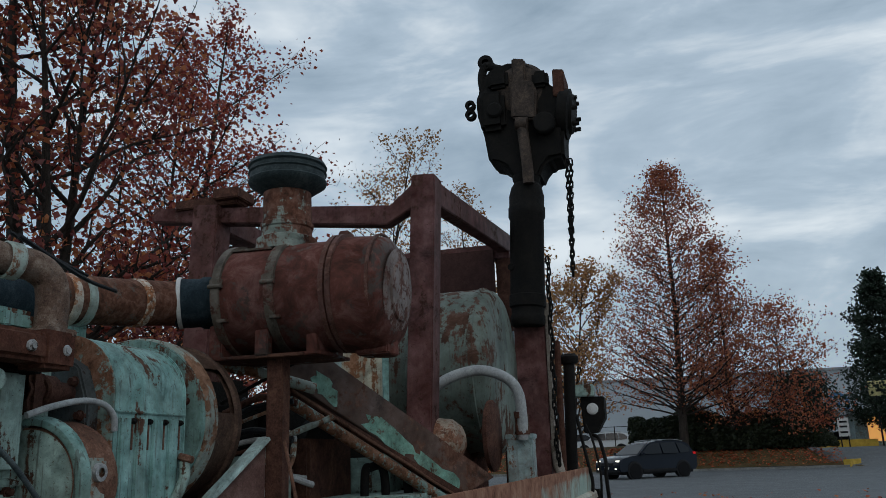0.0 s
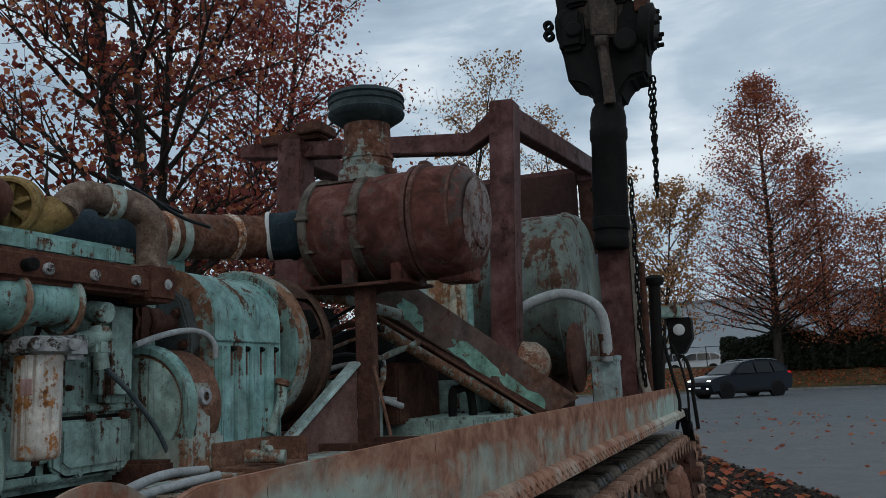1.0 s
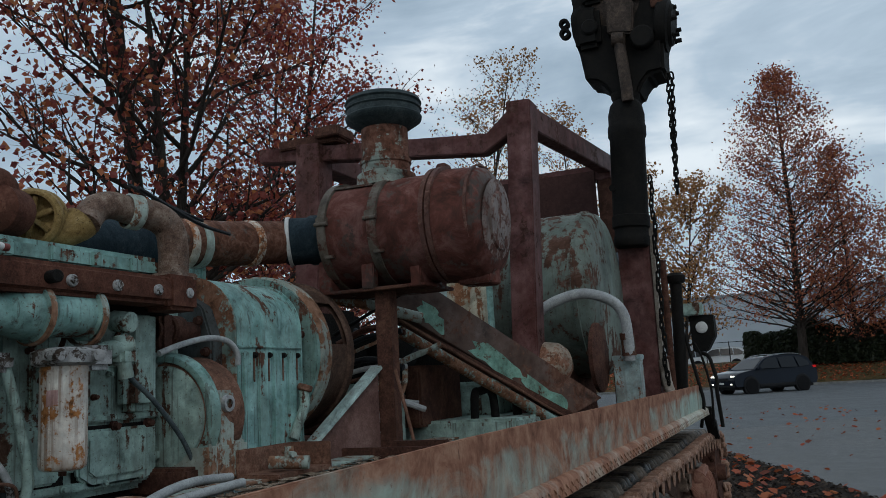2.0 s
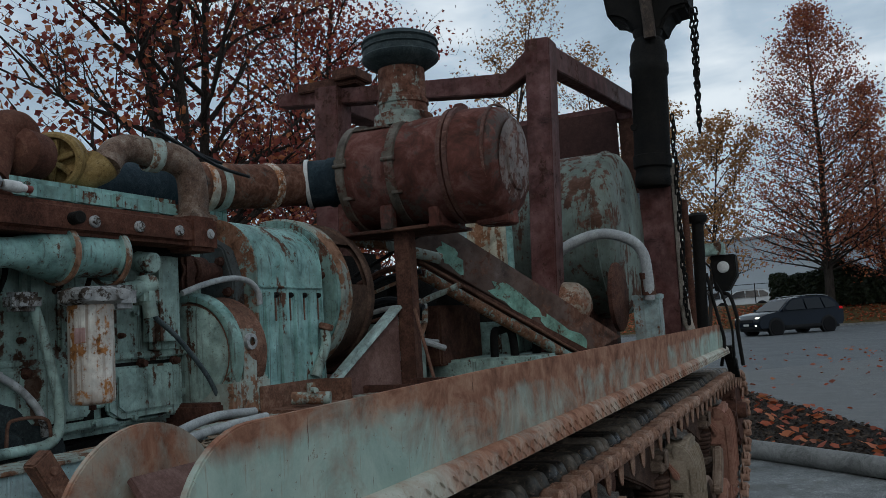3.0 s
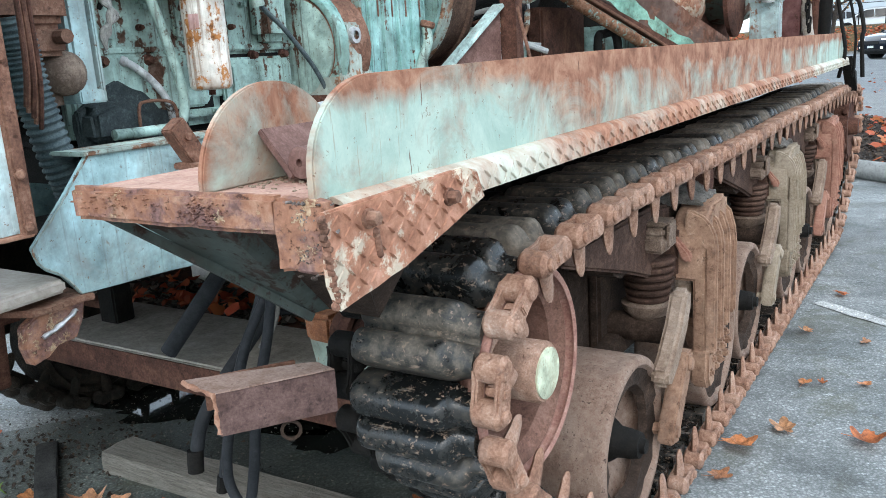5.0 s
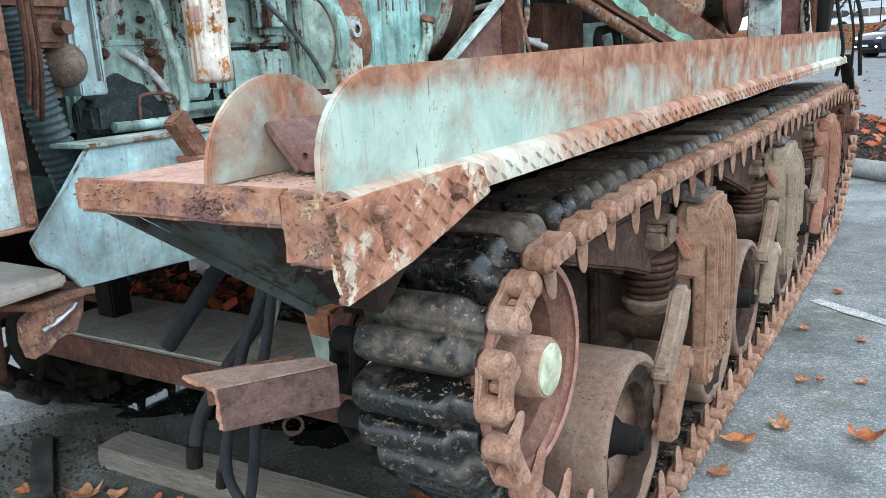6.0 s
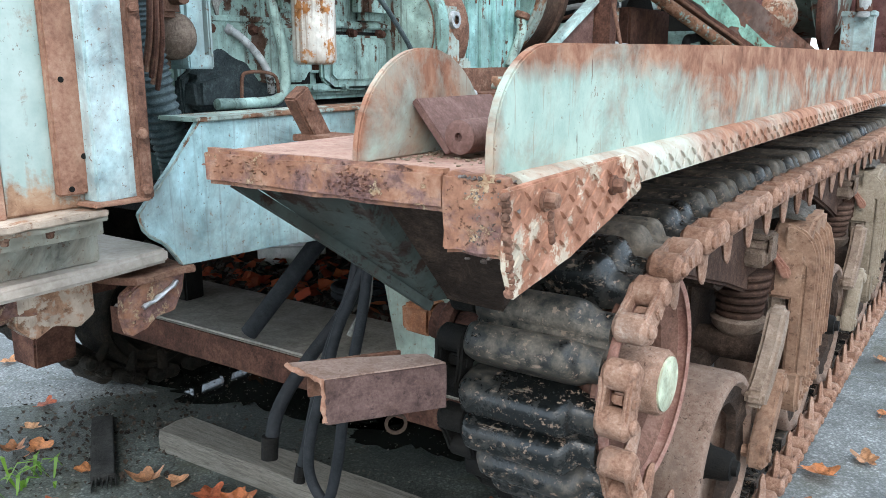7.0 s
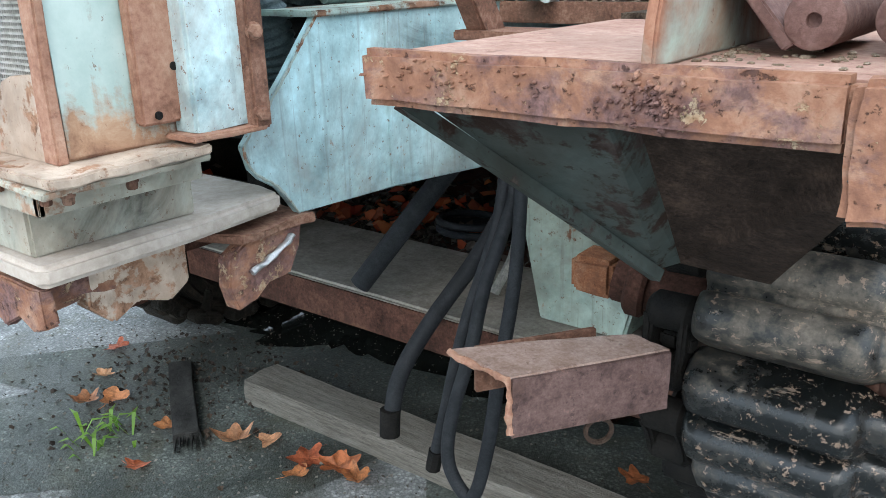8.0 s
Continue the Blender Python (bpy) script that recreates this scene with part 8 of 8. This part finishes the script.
def scatter(name, count, region, sizes, mat, label, category, z0=0.0, lift=0.02, slope=lambda y: 0.0):
    """Many small flakes as one object. region: a function that gives a random (x, y); slope: the ground's height at y."""
    verts, faces = [], []
    for _ in range(count):
        x, y = region()
        s, a = random.uniform(*sizes), random.uniform(0, 6.3)
        k = len(verts)
        tilt = random.uniform(-0.5, 0.5)
        for q, f in ((0, 1.0), (1.2, 0.62), (2.3, 0.8), (3.5, 0.9), (4.7, 0.6)):
            verts.append((x + s * f * math.cos(a + q), y + s * f * math.sin(a + q), z0 + slope(y) + lift * random.random() + s * 0.4 * (1 + math.sin(q + tilt))))
        faces.append((k, k + 1, k + 2, k + 3, k + 4))
    me = bpy.data.meshes.new(name)
    me.from_pydata(verts, [], faces)
    me.materials.append(mat)
    return tagged(new(name, me), label, category, kind="stuff")


def in_bed():
    while True:
        x, y = random.uniform(-3.5, 3.2), random.uniform(3.4, 13.2)
        inside = False
        for (x0, y0), (x1, y1) in zip(bedpoly, bedpoly[1:] + bedpoly[:1]):
            if (y0 > y) != (y1 > y) and x < (x1 - x0) * (y - y0) / (y1 - y0) + x0:
                inside = not inside
        if inside:
            return x, y


scatter("mulch_chips", 9000, in_bed, (0.012, 0.035), MULCH_CHIP, "loose bark chips on the mulch bed", "mulch", 0.018, 0.02)
scatter("leaf_litter", 520, in_bed, (0.03, 0.075), DRY_LEAF, "fallen orange leaves on the mulch bed", "leaves", 0.035, 0.015)
scatter("leaf_litter", 420, lambda: (random.uniform(-9, 9), random.uniform(9.5, 26)), (0.03, 0.07), DRY_LEAF, "fallen leaves over the concrete and road edge", "leaves", 0.008, 0.01)
scatter("leaf_litter", 6000, lambda: (random.uniform(-30, 9), random.uniform(48.4, 53.5)), (0.04, 0.10), DRY_LEAF, "fallen leaves on the verge", "leaves", 0.0, 0.05, lambda y: float(np.interp(y, (48.2, 49.5, 51.5, 54.0), (0.14, 0.50, 1.0, 1.45))))
scatter("mud_crumbs", 650, lambda: (random.gauss(-1.98, 0.20), random.gauss(0.72, 0.20)), (0.003, 0.012), MULCH_CHIP, "dark rotted leaves and mud round the board", "mud", 0.001, 0.008)
scatter("grit", 6000, lambda: (random.gauss(-1.7, 0.6), random.gauss(0.85, 0.5)), (0.0015, 0.006), GRIT, "grit and crumbs on the asphalt under the rig", "grit", 0.001, 0.004)
scatter("leaf_litter", 110, lambda: (random.gauss(-1.55, 0.22), 1.02 + abs(random.gauss(0, 0.25))), (0.014, 0.036), DRY_LEAF, "heap of fallen leaves lying in the frame", "leaves", 0.495, 0.02)
scatter("wood_chips", 1500, lambda: (random.gauss(-1.45, 0.25), 1.02 + abs(random.gauss(0, 0.25))), (0.006, 0.02), CHIP, "dark wood chips and rotten leaves lying in the frame", "chips", 0.488, 0.015)
blades = B()
for k in range(26):
    p = Vector((-1.86 + random.gauss(0, 0.045), 0.42 + random.gauss(0, 0.05), 0))
    d = Vector((random.uniform(-1, 1), random.uniform(-1, 1), 0)).normalized()
    h, wv = random.uniform(0.03, 0.085), Vector((-d.y, d.x, 0)) * 0.006
    q = [blades.verts.new(p - wv * 0.4), blades.verts.new(p + wv * 0.4), blades.verts.new(p + d * h * 0.5 + wv + Vector((0, 0, h * 0.8))), blades.verts.new(p + d * h * 0.5 - wv + Vector((0, 0, h * 0.8))), blades.verts.new(p + d * h * 1.1 + Vector((0, 0, h * 0.75)))]
    blades.faces.new(q[:4])
    blades.faces.new((q[3], q[2], q[4]))
tagged(part("weed", blades, WEED, None, "small bright green weed growing from the asphalt", 0), "", "weed", kind="stuff")


# ---- trees ----
def add_tube(verts, faces, pts, r0, r1, seg):
    start = len(verts)
    cnt = len(pts)
    side = None
    for i, p in enumerate(pts):
        d = (pts[min(i + 1, cnt - 1)] - pts[max(i - 1, 0)]).normalized()
        if side is None:
            side = d.orthogonal().normalized()
        side = (side - d * side.dot(d)).normalized()
        up = d.cross(side)
        r = r0 + (r1 - r0) * i / (cnt - 1)
        for k in range(seg):
            a = k * math.tau / seg
            verts.append(p + side * (r * math.cos(a)) + up * (r * math.sin(a)))
    for i in range(cnt - 1):
        for k in range(seg):
            a, b = start + i * seg + k, start + i * seg + (k + 1) % seg
            faces.append((a, b, b + seg, a + seg))


def limb(rnd, p, d, length, bend, wob, steps=7):
    pts = [p.copy()]
    d = d.normalized()
    for _ in range(steps):
        d = (d + Vector((rnd.uniform(-1, 1), rnd.uniform(-1, 1), rnd.uniform(-1, 1))) * wob + Vector((0, 0, bend))).normalized()
        pts.append(pts[-1] + d * (length / steps))
    return pts


def make_tree(name, base, height, profile, limbs, leaf_count, leaf_size, bark, leaf, label, seed, rise=0.35, trunk_r=0.0, stems=1, low=0.15, subs=6, droop=0.03, spread_leaf=0.3, twigs=3):
    """A tree: tapered trunk, limbs, branches and twigs, and leaves set along the twigs. profile(h): reach of the limbs at height h from 0 to 1."""
    rnd = random.Random(seed)
    verts, faces, tips = [], [], []
    base = Vector(base)
    trunk_r = trunk_r or height * 0.016
    for s in range(stems):
        lean = Vector((rnd.uniform(-1, 1), rnd.uniform(-1, 1), 0)) * (0.05 if stems == 1 else 0.30)
        top = limb(rnd, base, Vector((lean.x, lean.y, 1)), height * (1.0 if s == 0 else rnd.uniform(0.75, 0.95)), 0.04, 0.03, 14)
        add_tube(verts, faces, top, trunk_r * (1 if s == 0 else 0.7), trunk_r * 0.08, 9)
        count = limbs // stems
        for i in range(count):
            f = low + (1 - low) * ((i + rnd.random() * 0.7) / count) ** (1.35 if stems == 1 else 1.0)
            k = min(13, int(f * 14))
            p = top[k].lerp(top[k + 1], f * 14 - k)
            az = i * 2.4 + rnd.uniform(-0.4, 0.4) + s
            reach = profile(f) * rnd.uniform(0.75, 1.1)
            if reach < 0.05:
                continue
            d = Vector((math.cos(az), math.sin(az), rise * rnd.uniform(0.6, 1.4)))
            br = limb(rnd, p, d, reach, droop, 0.10 if stems == 1 else 0.17, 8)
            r = max(0.012, trunk_r * (0.38 if stems > 1 else 0.22) * (1 - f) + 0.012)
            add_tube(verts, faces, br, r, 0.006, 6)
            for j in range(subs):
                q = 2 + int((j + rnd.random()) * 6 / subs)
                b2 = limb(rnd, br[min(q, 8)], (br[min(q, 8)] - br[min(q, 8) - 1]).normalized() + Vector((rnd.uniform(-1, 1), rnd.uniform(-1, 1), rnd.uniform(-0.3, 0.8))), reach * rnd.uniform(0.22, 0.45), 0.03, 0.16, 5)
                add_tube(verts, faces, b2, max(0.006, r * 0.35), 0.003, 4)
                tips += b2[1:]
                for _ in range(twigs):
                    b3 = limb(rnd, b2[rnd.randint(1, 5)], Vector((rnd.uniform(-1, 1), rnd.uniform(-1, 1), rnd.uniform(-0.5, 0.9))), reach * rnd.uniform(0.08, 0.2), 0.0, 0.2, 3)
                    add_tube(verts, faces, b3, 0.005, 0.002, 3)
                    tips += b3[1:]
    ob = thing(name, tuple(base), label, "tree")
    me = bpy.data.meshes.new("trunk")
    me.from_pydata([tuple(v) for v in verts], [], faces)
    me.materials.append(bark)
    for p in me.polygons:
        p.use_smooth = True
    hold(new("trunk", me), ob)
    verts, faces = [], []
    for _ in range(leaf_count):
        c = tips[rnd.randrange(len(tips))] + Vector((rnd.gauss(0, 1), rnd.gauss(0, 1), rnd.gauss(0, 0.8))) * spread_leaf
        s = leaf_size * rnd.uniform(0.6, 1.25)
        n1 = Vector((rnd.gauss(0, 1), rnd.gauss(0, 1), rnd.gauss(0, 1))).normalized()
        a = n1.orthogonal().normalized()
        a = (a * math.cos(rnd.uniform(0, 6.3)) + n1.cross(a) * math.sin(rnd.uniform(0, 6.3))).normalized()
        b = n1.cross(a)
        k = len(verts)
        verts += [c - a * s * 0.5, c + b * s * 0.42 + n1 * s * 0.1, c + b * s * 0.2 + a * s * 0.25, c + a * s * 0.55 - n1 * s * 0.08, c - b * s * 0.22 + a * s * 0.22, c - b * s * 0.40 + n1 * s * 0.1]
        faces += [(k, k + 1, k + 2, k + 3), (k, k + 3, k + 4, k + 5)]
    me = bpy.data.meshes.new("crown")
    me.from_pydata([tuple(v) for v in verts], [], faces)
    me.materials.append(leaf)
    tagged(hold(new("crown", me), ob), "", kind="stuff")
    return ob


def cone(r, power=0.8):
    return lambda f: r * (1 - f) ** power + 0.05


def dome(r, peak=0.5):
    return lambda f: r * max(0.0, 1 - abs((f - peak) / (1.02 - peak if f > peak else peak + 0.35)) ** 2.2) ** 0.7


make_tree("maple_tree", (-7.2, 8.15, 0), 11.0, dome(3.1, 0.45), 60, 11500, 0.105, BARK, RED_LEAF, "red-brown maple in autumn leaf with many dark limbs", 3, 0.8, 0.17, 3, 0.18, 7, 0.03, 0.16)
make_tree("maple_tree", (-10.3, 14.6, 0), 12.0, dome(3.4, 0.42), 56, 15000, 0.10, BARK, CRIMSON_LEAF, "crimson maple standing behind the rig", 5, 0.6, 0.16, 2, 0.15, 7, 0.03, 0.2)
make_tree("maple_tree", (-8.4, 13.2, 0), 5.0, dome(2.4, 0.35), 40, 9000, 0.09, BARK, RED_LEAF, "low bushy maple with orange and red leaves", 21, 0.5, 0.1, 3, 0.08, 7, 0.03, 0.2)
make_tree("redwood_tree", (0.6, 50.5, 0.2), 18.0, lambda f: 6.9 * (1 - f) ** 0.66 * min(1.0, 0.72 + f) + 0.05, 130, 21000, 0.15, BARK, RUSSET_LEAF, "tall conical tree with sparse russet leaves", 11, 0.42, 0.28, 1, 0.16, 6, 0.04, 0.3)
make_tree("redwood_tree", (3.5, 52.0, 0.2), 13.4, cone(3.7, 0.6), 80, 7500, 0.16, BARK, RUSSET_LEAF, "slim conical tree with thin russet leaves", 12, 0.42, 0.16, 1, 0.14, 6, 0.04, 0.3)
make_tree("redwood_tree", (6.7, 53.0, 0.2), 9.2, dome(3.4, 0.4), 70, 6000, 0.16, BARK, RUSSET_LEAF, "low rounded tree with russet leaves", 13, 0.4, 0.14, 1, 0.12, 6, 0.04, 0.3)
make_tree("birch_tree", (-3.6, 31.0, 0), 9.2, dome(2.8, 0.45), 46, 9000, 0.12, BARK, GOLD_LEAF, "young tree with golden brown leaves", 14, 0.8, 0.12, 2, 0.2, 6, 0.03, 0.16)
make_tree("birch_tree", (-13.0, 34.0, 0), 15.2, dome(3.4, 0.55), 46, 3800, 0.13, BARK, GOLD_LEAF, "tall thin tree with few pale leaves", 15, 0.9, 0.14, 2, 0.3, 6, 0.03, 0.2)
make_tree("birch_tree", (-8.6, 38.0, 0), 14.2, dome(2.6, 0.55), 40, 3200, 0.13, BARK, GOLD_LEAF, "slim tree with thin pale leaves", 16, 0.9, 0.13, 1, 0.3, 6, 0.03, 0.2)
make_tree("pine_tree", (14.6, 60.0, 0.9), 11.5, cone(4.2, 0.7), 90, 26000, 0.2, BARK, NEEDLE, "dark green conifer by the gate", 18, 0.15, 0.2, 1, 0.1, 6, 0.02, 0.22)
make_tree("pine_tree", (9.4, 66.0, 0.9), 5.2, dome(2.6, 0.6), 50, 9000, 0.2, BARK, NEEDLE, "small dark green pine by the yard", 19, 0.2, 0.14, 1, 0.2, 6, 0.02, 0.25)

rnd = random.Random(5)
verts, faces = [], []
for _ in range(34000):
    x = rnd.uniform(-2.6, 9.0)
    t = rnd.random() * math.pi
    top = 2.45 + 0.7 * noise.noise(Vector((x * 0.5, 0, 0))) - 0.35 * max(0.0, x - 5.0)
    r = 0.9 + 0.2 * noise.noise(Vector((x * 1.3, t, 1)))
    c = Vector((x, 53.6 - 2.4 * r * math.cos(t), 1.15 + top * r * math.sin(t) * rnd.uniform(0.75, 1.0)))
    s = rnd.uniform(0.06, 0.17)
    n1 = Vector((rnd.gauss(0, 1), rnd.gauss(0, 1), rnd.gauss(0, 1))).normalized()
    a = n1.orthogonal().normalized()
    b = n1.cross(a)
    k = len(verts)
    verts += [c - a * s, c + b * s * 0.5, c + a * s, c - b * s * 0.5]
    faces.append((k, k + 1, k + 2, k + 3))
me = bpy.data.meshes.new("foliage")
me.from_pydata([tuple(v) for v in verts], [], faces)
me.materials.append(HEDGE)
hedge = thing("hedge", (3.5, 54.5, 0.25), "broad dark green hedge on the verge", "hedge")
tagged(hold(new("foliage", me), hedge), "", kind="stuff")
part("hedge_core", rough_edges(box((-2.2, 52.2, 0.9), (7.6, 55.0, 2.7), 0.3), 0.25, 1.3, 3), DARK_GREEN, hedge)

# ---- the far yard ----
hall = thing("warehouse", (3.0, 100.0, 0.0), "long pale grey sheet-metal warehouse", "building")
part("wall", prism([(-14, 0), (18.8, 0), (18.8, 8.7), (14.0, 8.9), (-14, 8.9)], "y", 95, 96, 0.0), HALL, hall)
part("side_wall", box((18.8, 95, 0), (19.8, 130, 8.6)), HALL, hall)
part("roof", box((-14.2, 94.8, 8.7), (19.2, 130, 9.0), 0.05), HALL_ROOF, hall)
part("pilaster", box((14.5, 94.7, 0), (15.0, 95.0, 8.8), 0.02), HALL, hall)
part("emblem", join(lathe((16.6, 94.98, 5.2), (16.6, 94.85, 5.2), [(0, 0.85), (0, 1.15), (1, 1.15), (1, 0.85)], 28, False), box((16.2, 94.85, 5.0), (17.0, 94.95, 5.35))), EMBLEM, hall, "plain blue round emblem")

sign = thing("yellow_sign", (13.6, 58.0, 1.0), "pale yellow sign board with a line of unreadable writing", "sign")
part("board", box((12.3, 58.0, 4.1), (14.9, 58.08, 5.05), 0.01), SIGN_YELLOW, sign)
for x, w, z in ((12.6, 0.35, 4.66), (13.15, 0.9, 4.66), (14.2, 0.5, 4.66), (12.7, 1.9, 4.36)):
    part("writing_bar", box((x, 57.985, z), (x + w, 58.0, z + 0.16)), DARK_PAINT, sign)
for x in (12.7, 14.6):
    part("sign_post", rod((x, 58.05, 0.95), (x, 58.05, 4.15), 0.06, 10), DARK_PAINT, sign)
board = thing("white_sign", (10.4, 57.5, 1.0), "small white notice board on two posts", "sign")
part("board", box((10.1, 57.5, 1.65), (10.75, 57.55, 2.8), 0.01), WHITE, board)
for z in (2.5, 2.2, 1.85):
    part("writing_bar", box((10.2, 57.48, z), (10.65, 57.5, z + 0.12)), DARK_PAINT, board)
for x in (10.2, 10.65):
    part("sign_post", rod((x, 57.53, 0.95), (x, 57.53, 1.7), 0.04, 8), DARK_PAINT, board)
booth = thing("gate_booth", (14.0, 62.0, 1.0), "small gate booth with a lit orange panel", "booth")
part("cabin", box((11.9, 62, 1.0), (15.5, 65, 3.1), 0.03), TEAL_PALE, booth)
part("roof", box((11.3, 61.2, 3.1), (16.0, 65.5, 3.45), 0.03), HALL, booth)
part("lit_panel", box((12.7, 61.95, 1.3), (13.7, 62.0, 2.9), 0.01), ORANGE_GLOW, booth, "warm lit window")
sheet("yellow_kerb", [(9.0, 58.2), (12.6, 59.0), (12.6, 59.5), (9.0, 58.7)], 1.45, YELLOW_KERB, "yellow painted concrete kerb", "kerb", 0.5, "")
sheet("yellow_kerb", [(8.9, 48.0), (9.7, 49.6), (9.4, 49.8), (8.6, 48.3)], 0.42, YELLOW_KERB, "yellow painted kerb end", "kerb", 0.45, "")
fence = thing("chain_fence", (-3.0, 62.0, 1.0), "dark steel fence along the yard", "fence")
for k in range(8):
    part("post", rod((-9.0 + 1.6 * k, 62.0, 0.95), (-9.0 + 1.6 * k, 62.0, 3.0), 0.035, 8), DARK_PAINT, fence)
for z in (2.95, 1.3):
    part("rail", rod((-9.0, 62.0, z), (2.2, 62.0, z), 0.025, 6), DARK_PAINT, fence)


# ---- cars ----
def car(name, at, turn, paint, label, lights=False, group=""):
    """A parked or halted sport utility car: shaped body, windows, wheels, lamps. x forward."""
    c = thing(name, at, label, "car", group)
    m = Matrix.Translation(at) @ Matrix.Rotation(radians(turn), 4, "Z")

    def wide(z):
        return 0.90 if z < 0.75 else 0.92 if z < 1.02 else 0.92 - 0.42 * (z - 1.0)

    side = [(2.26, 0.34), (2.33, 0.52), (2.30, 0.74), (2.12, 0.90), (1.75, 0.99), (1.20, 1.05), (0.52, 1.50), (0.25, 1.60), (-0.25, 1.66), (-1.25, 1.66), (-1.80, 1.58), (-1.98, 1.48), (-2.22, 1.08), (-2.30, 0.92), (-2.30, 0.50), (-2.18, 0.32)]
    bm = B()
    rings = []
    for f in (-1.0, -0.94, 0.94, 1.0):
        rings.append([bm.verts.new((x * (1 if abs(f) < 1 else 0.985), f * wide(z), z)) for x, z in side])
    for u, v in zip(rings, rings[1:]):
        for k in range(len(side)):
            bm.faces.new((u[k], u[(k + 1) % len(side)], v[(k + 1) % len(side)], v[k]))
    bm.faces.new(rings[0][::-1])
    bm.faces.new(rings[-1])
    bm.transform(m)
    part("body", bm, paint, c, "", 30)

    def pane(name, pts):
        bm = B()
        bm.faces.new([bm.verts.new(p) for p in pts])
        bm = join(bm)
        bmesh.ops.solidify(bm, geom=bm.faces[:], thickness=0.012)
        bm.transform(m)
        return part(name, bm, CAR_GLASS, c, "dark tinted window")

    pane("windscreen", [(1.17, -0.80, 1.085), (1.17, 0.80, 1.085), (0.55, 0.62, 1.50), (0.55, -0.62, 1.50)])
    pane("rear_window", [(-2.02, -0.60, 1.47), (-2.02, 0.60, 1.47), (-2.23, 0.70, 1.12), (-2.23, -0.70, 1.12)])
    for s in (-1, 1):
        for pts in ([(1.00, 1.08), (0.46, 1.46), (0.22, 1.54), (-0.22, 1.57), (-0.22, 1.08)], [(-0.30, 1.08), (-0.30, 1.57), (-1.18, 1.57), (-1.22, 1.08)], [(-1.30, 1.08), (-1.26, 1.56), (-1.62, 1.52), (-1.92, 1.30), (-1.88, 1.12)]):
            pane("side_window", [(x, s * (wide(z) + 0.006), z) for x, z in pts])
        part("mirror", box((0.92, s * 1.0 - 0.09, 1.04), (1.07, s * 1.0 + 0.09, 1.17), 0.03, m), paint, c)
        part("headlight", box((1.98, s * 0.70 - 0.17, 0.74), (2.26, s * 0.70 + 0.13, 0.84), 0.03, m), HEADLIGHT if lights else CAR_GLASS, c)
        part("tail_light", box((-2.29, s * 0.74 - 0.14, 0.98), (-2.06, s * 0.74 + 0.15, 1.12), 0.03, m), TAIL, c)
        part("roof_rail", tube([m @ Vector((0.15, s * 0.60, 1.66)), m @ Vector((-0.4, s * 0.61, 1.71)), m @ Vector((-1.2, s * 0.61, 1.71)), m @ Vector((-1.75, s * 0.59, 1.63))], 0.018, 6, 4), RIM, c)
        part("sill", box((-0.98, s * 0.88 - 0.05, 0.28), (1.0, s * 0.88 + 0.05, 0.42), 0.02, m), DARK_PAINT, c)
        if lights:
            part("fog_lamp", box((2.2, s * 0.64 - 0.07, 0.44), (2.34, s * 0.64 + 0.07, 0.51), 0.02, m), HEADLIGHT, c)
        for x in (-1.40, 1.43):
            part("wheel_arch", lathe(m @ Vector((x, s * 0.72, 0.36)), m @ Vector((x, s * 0.926, 0.36)), [(0, 0.41), (0.98, 0.42), (1.0, 0.40), (1.0, 0.30)], 26), DARK_PAINT, c)
            w = part("wheel", lathe(m @ Vector((x, s * 0.72, 0.35)), m @ Vector((x, s * 0.95, 0.35)), [(0, 0.2), (0, 0.31), (0.12, 0.35), (0.88, 0.35), (1.0, 0.32), (1.0, 0.25)], 26), TYRE, c)
            part("rim", join(lathe(m @ Vector((x, s * 0.90, 0.35)), m @ Vector((x, s * 0.948, 0.35)), [(0, 0.25), (0.8, 0.25), (1.0, 0.235), (0.5, 0.225), (0.2, 0.2)], 20, False), *[box((-0.03, -0.02, 0.0), (0.03, 0.012, 0.235), 0.004, m @ Matrix.Translation((x, s * 0.935, 0.35)) @ Matrix.Rotation(k * math.tau / 5, 4, "Y")) for k in range(5)]), RIM, w)
    part("grille", box((2.24, -0.46, 0.58), (2.335, 0.46, 0.74), 0.03, m), DARK_PAINT, c)
    part("bumper", box((2.16, -0.86, 0.32), (2.345, 0.86, 0.42), 0.03, m), DARK_PAINT, c)
    part("number_plate", box((2.33, -0.18, 0.46), (2.348, 0.18, 0.55), 0.004, m), WHITE, c)
    part("underside", box((-2.1, -0.8, 0.2), (2.1, 0.8, 0.34), 0.03, m), DARK_PAINT, c)
    return c


car("suv", (-1.2, 40.3, 0.006), 222, CAR_NAVY, "dark blue-grey sport utility car on the road with its headlights lit", True)
car("suv", (-5.6, 66.5, 1.0), 190, CAR_WHITE, "white car parked in the far yard", False, group="cars parked in the yard")
car("suv", (-3.0, 68.0, 1.0), 185, CAR_GREY, "silver car parked in the far yard", False, group="cars parked in the yard")
car("suv", (-8.5, 68.0, 1.0), 185, CAR_GREY, "grey car parked in the far yard", False, group="cars parked in the yard")
car("suv", (-1.4, 74.0, 1.0), 100, CAR_RED, "red car parked in the far yard", False, group="cars parked in the yard")
car("suv", (10.4, 70.0, 1.0), 240, CAR_WHITE, "white car parked by the gate", False, group="cars parked in the yard")
car("suv", (12.6, 68.0, 1.0), 190, CAR_BLACK, "black car parked by the gate", False, group="cars parked in the yard")
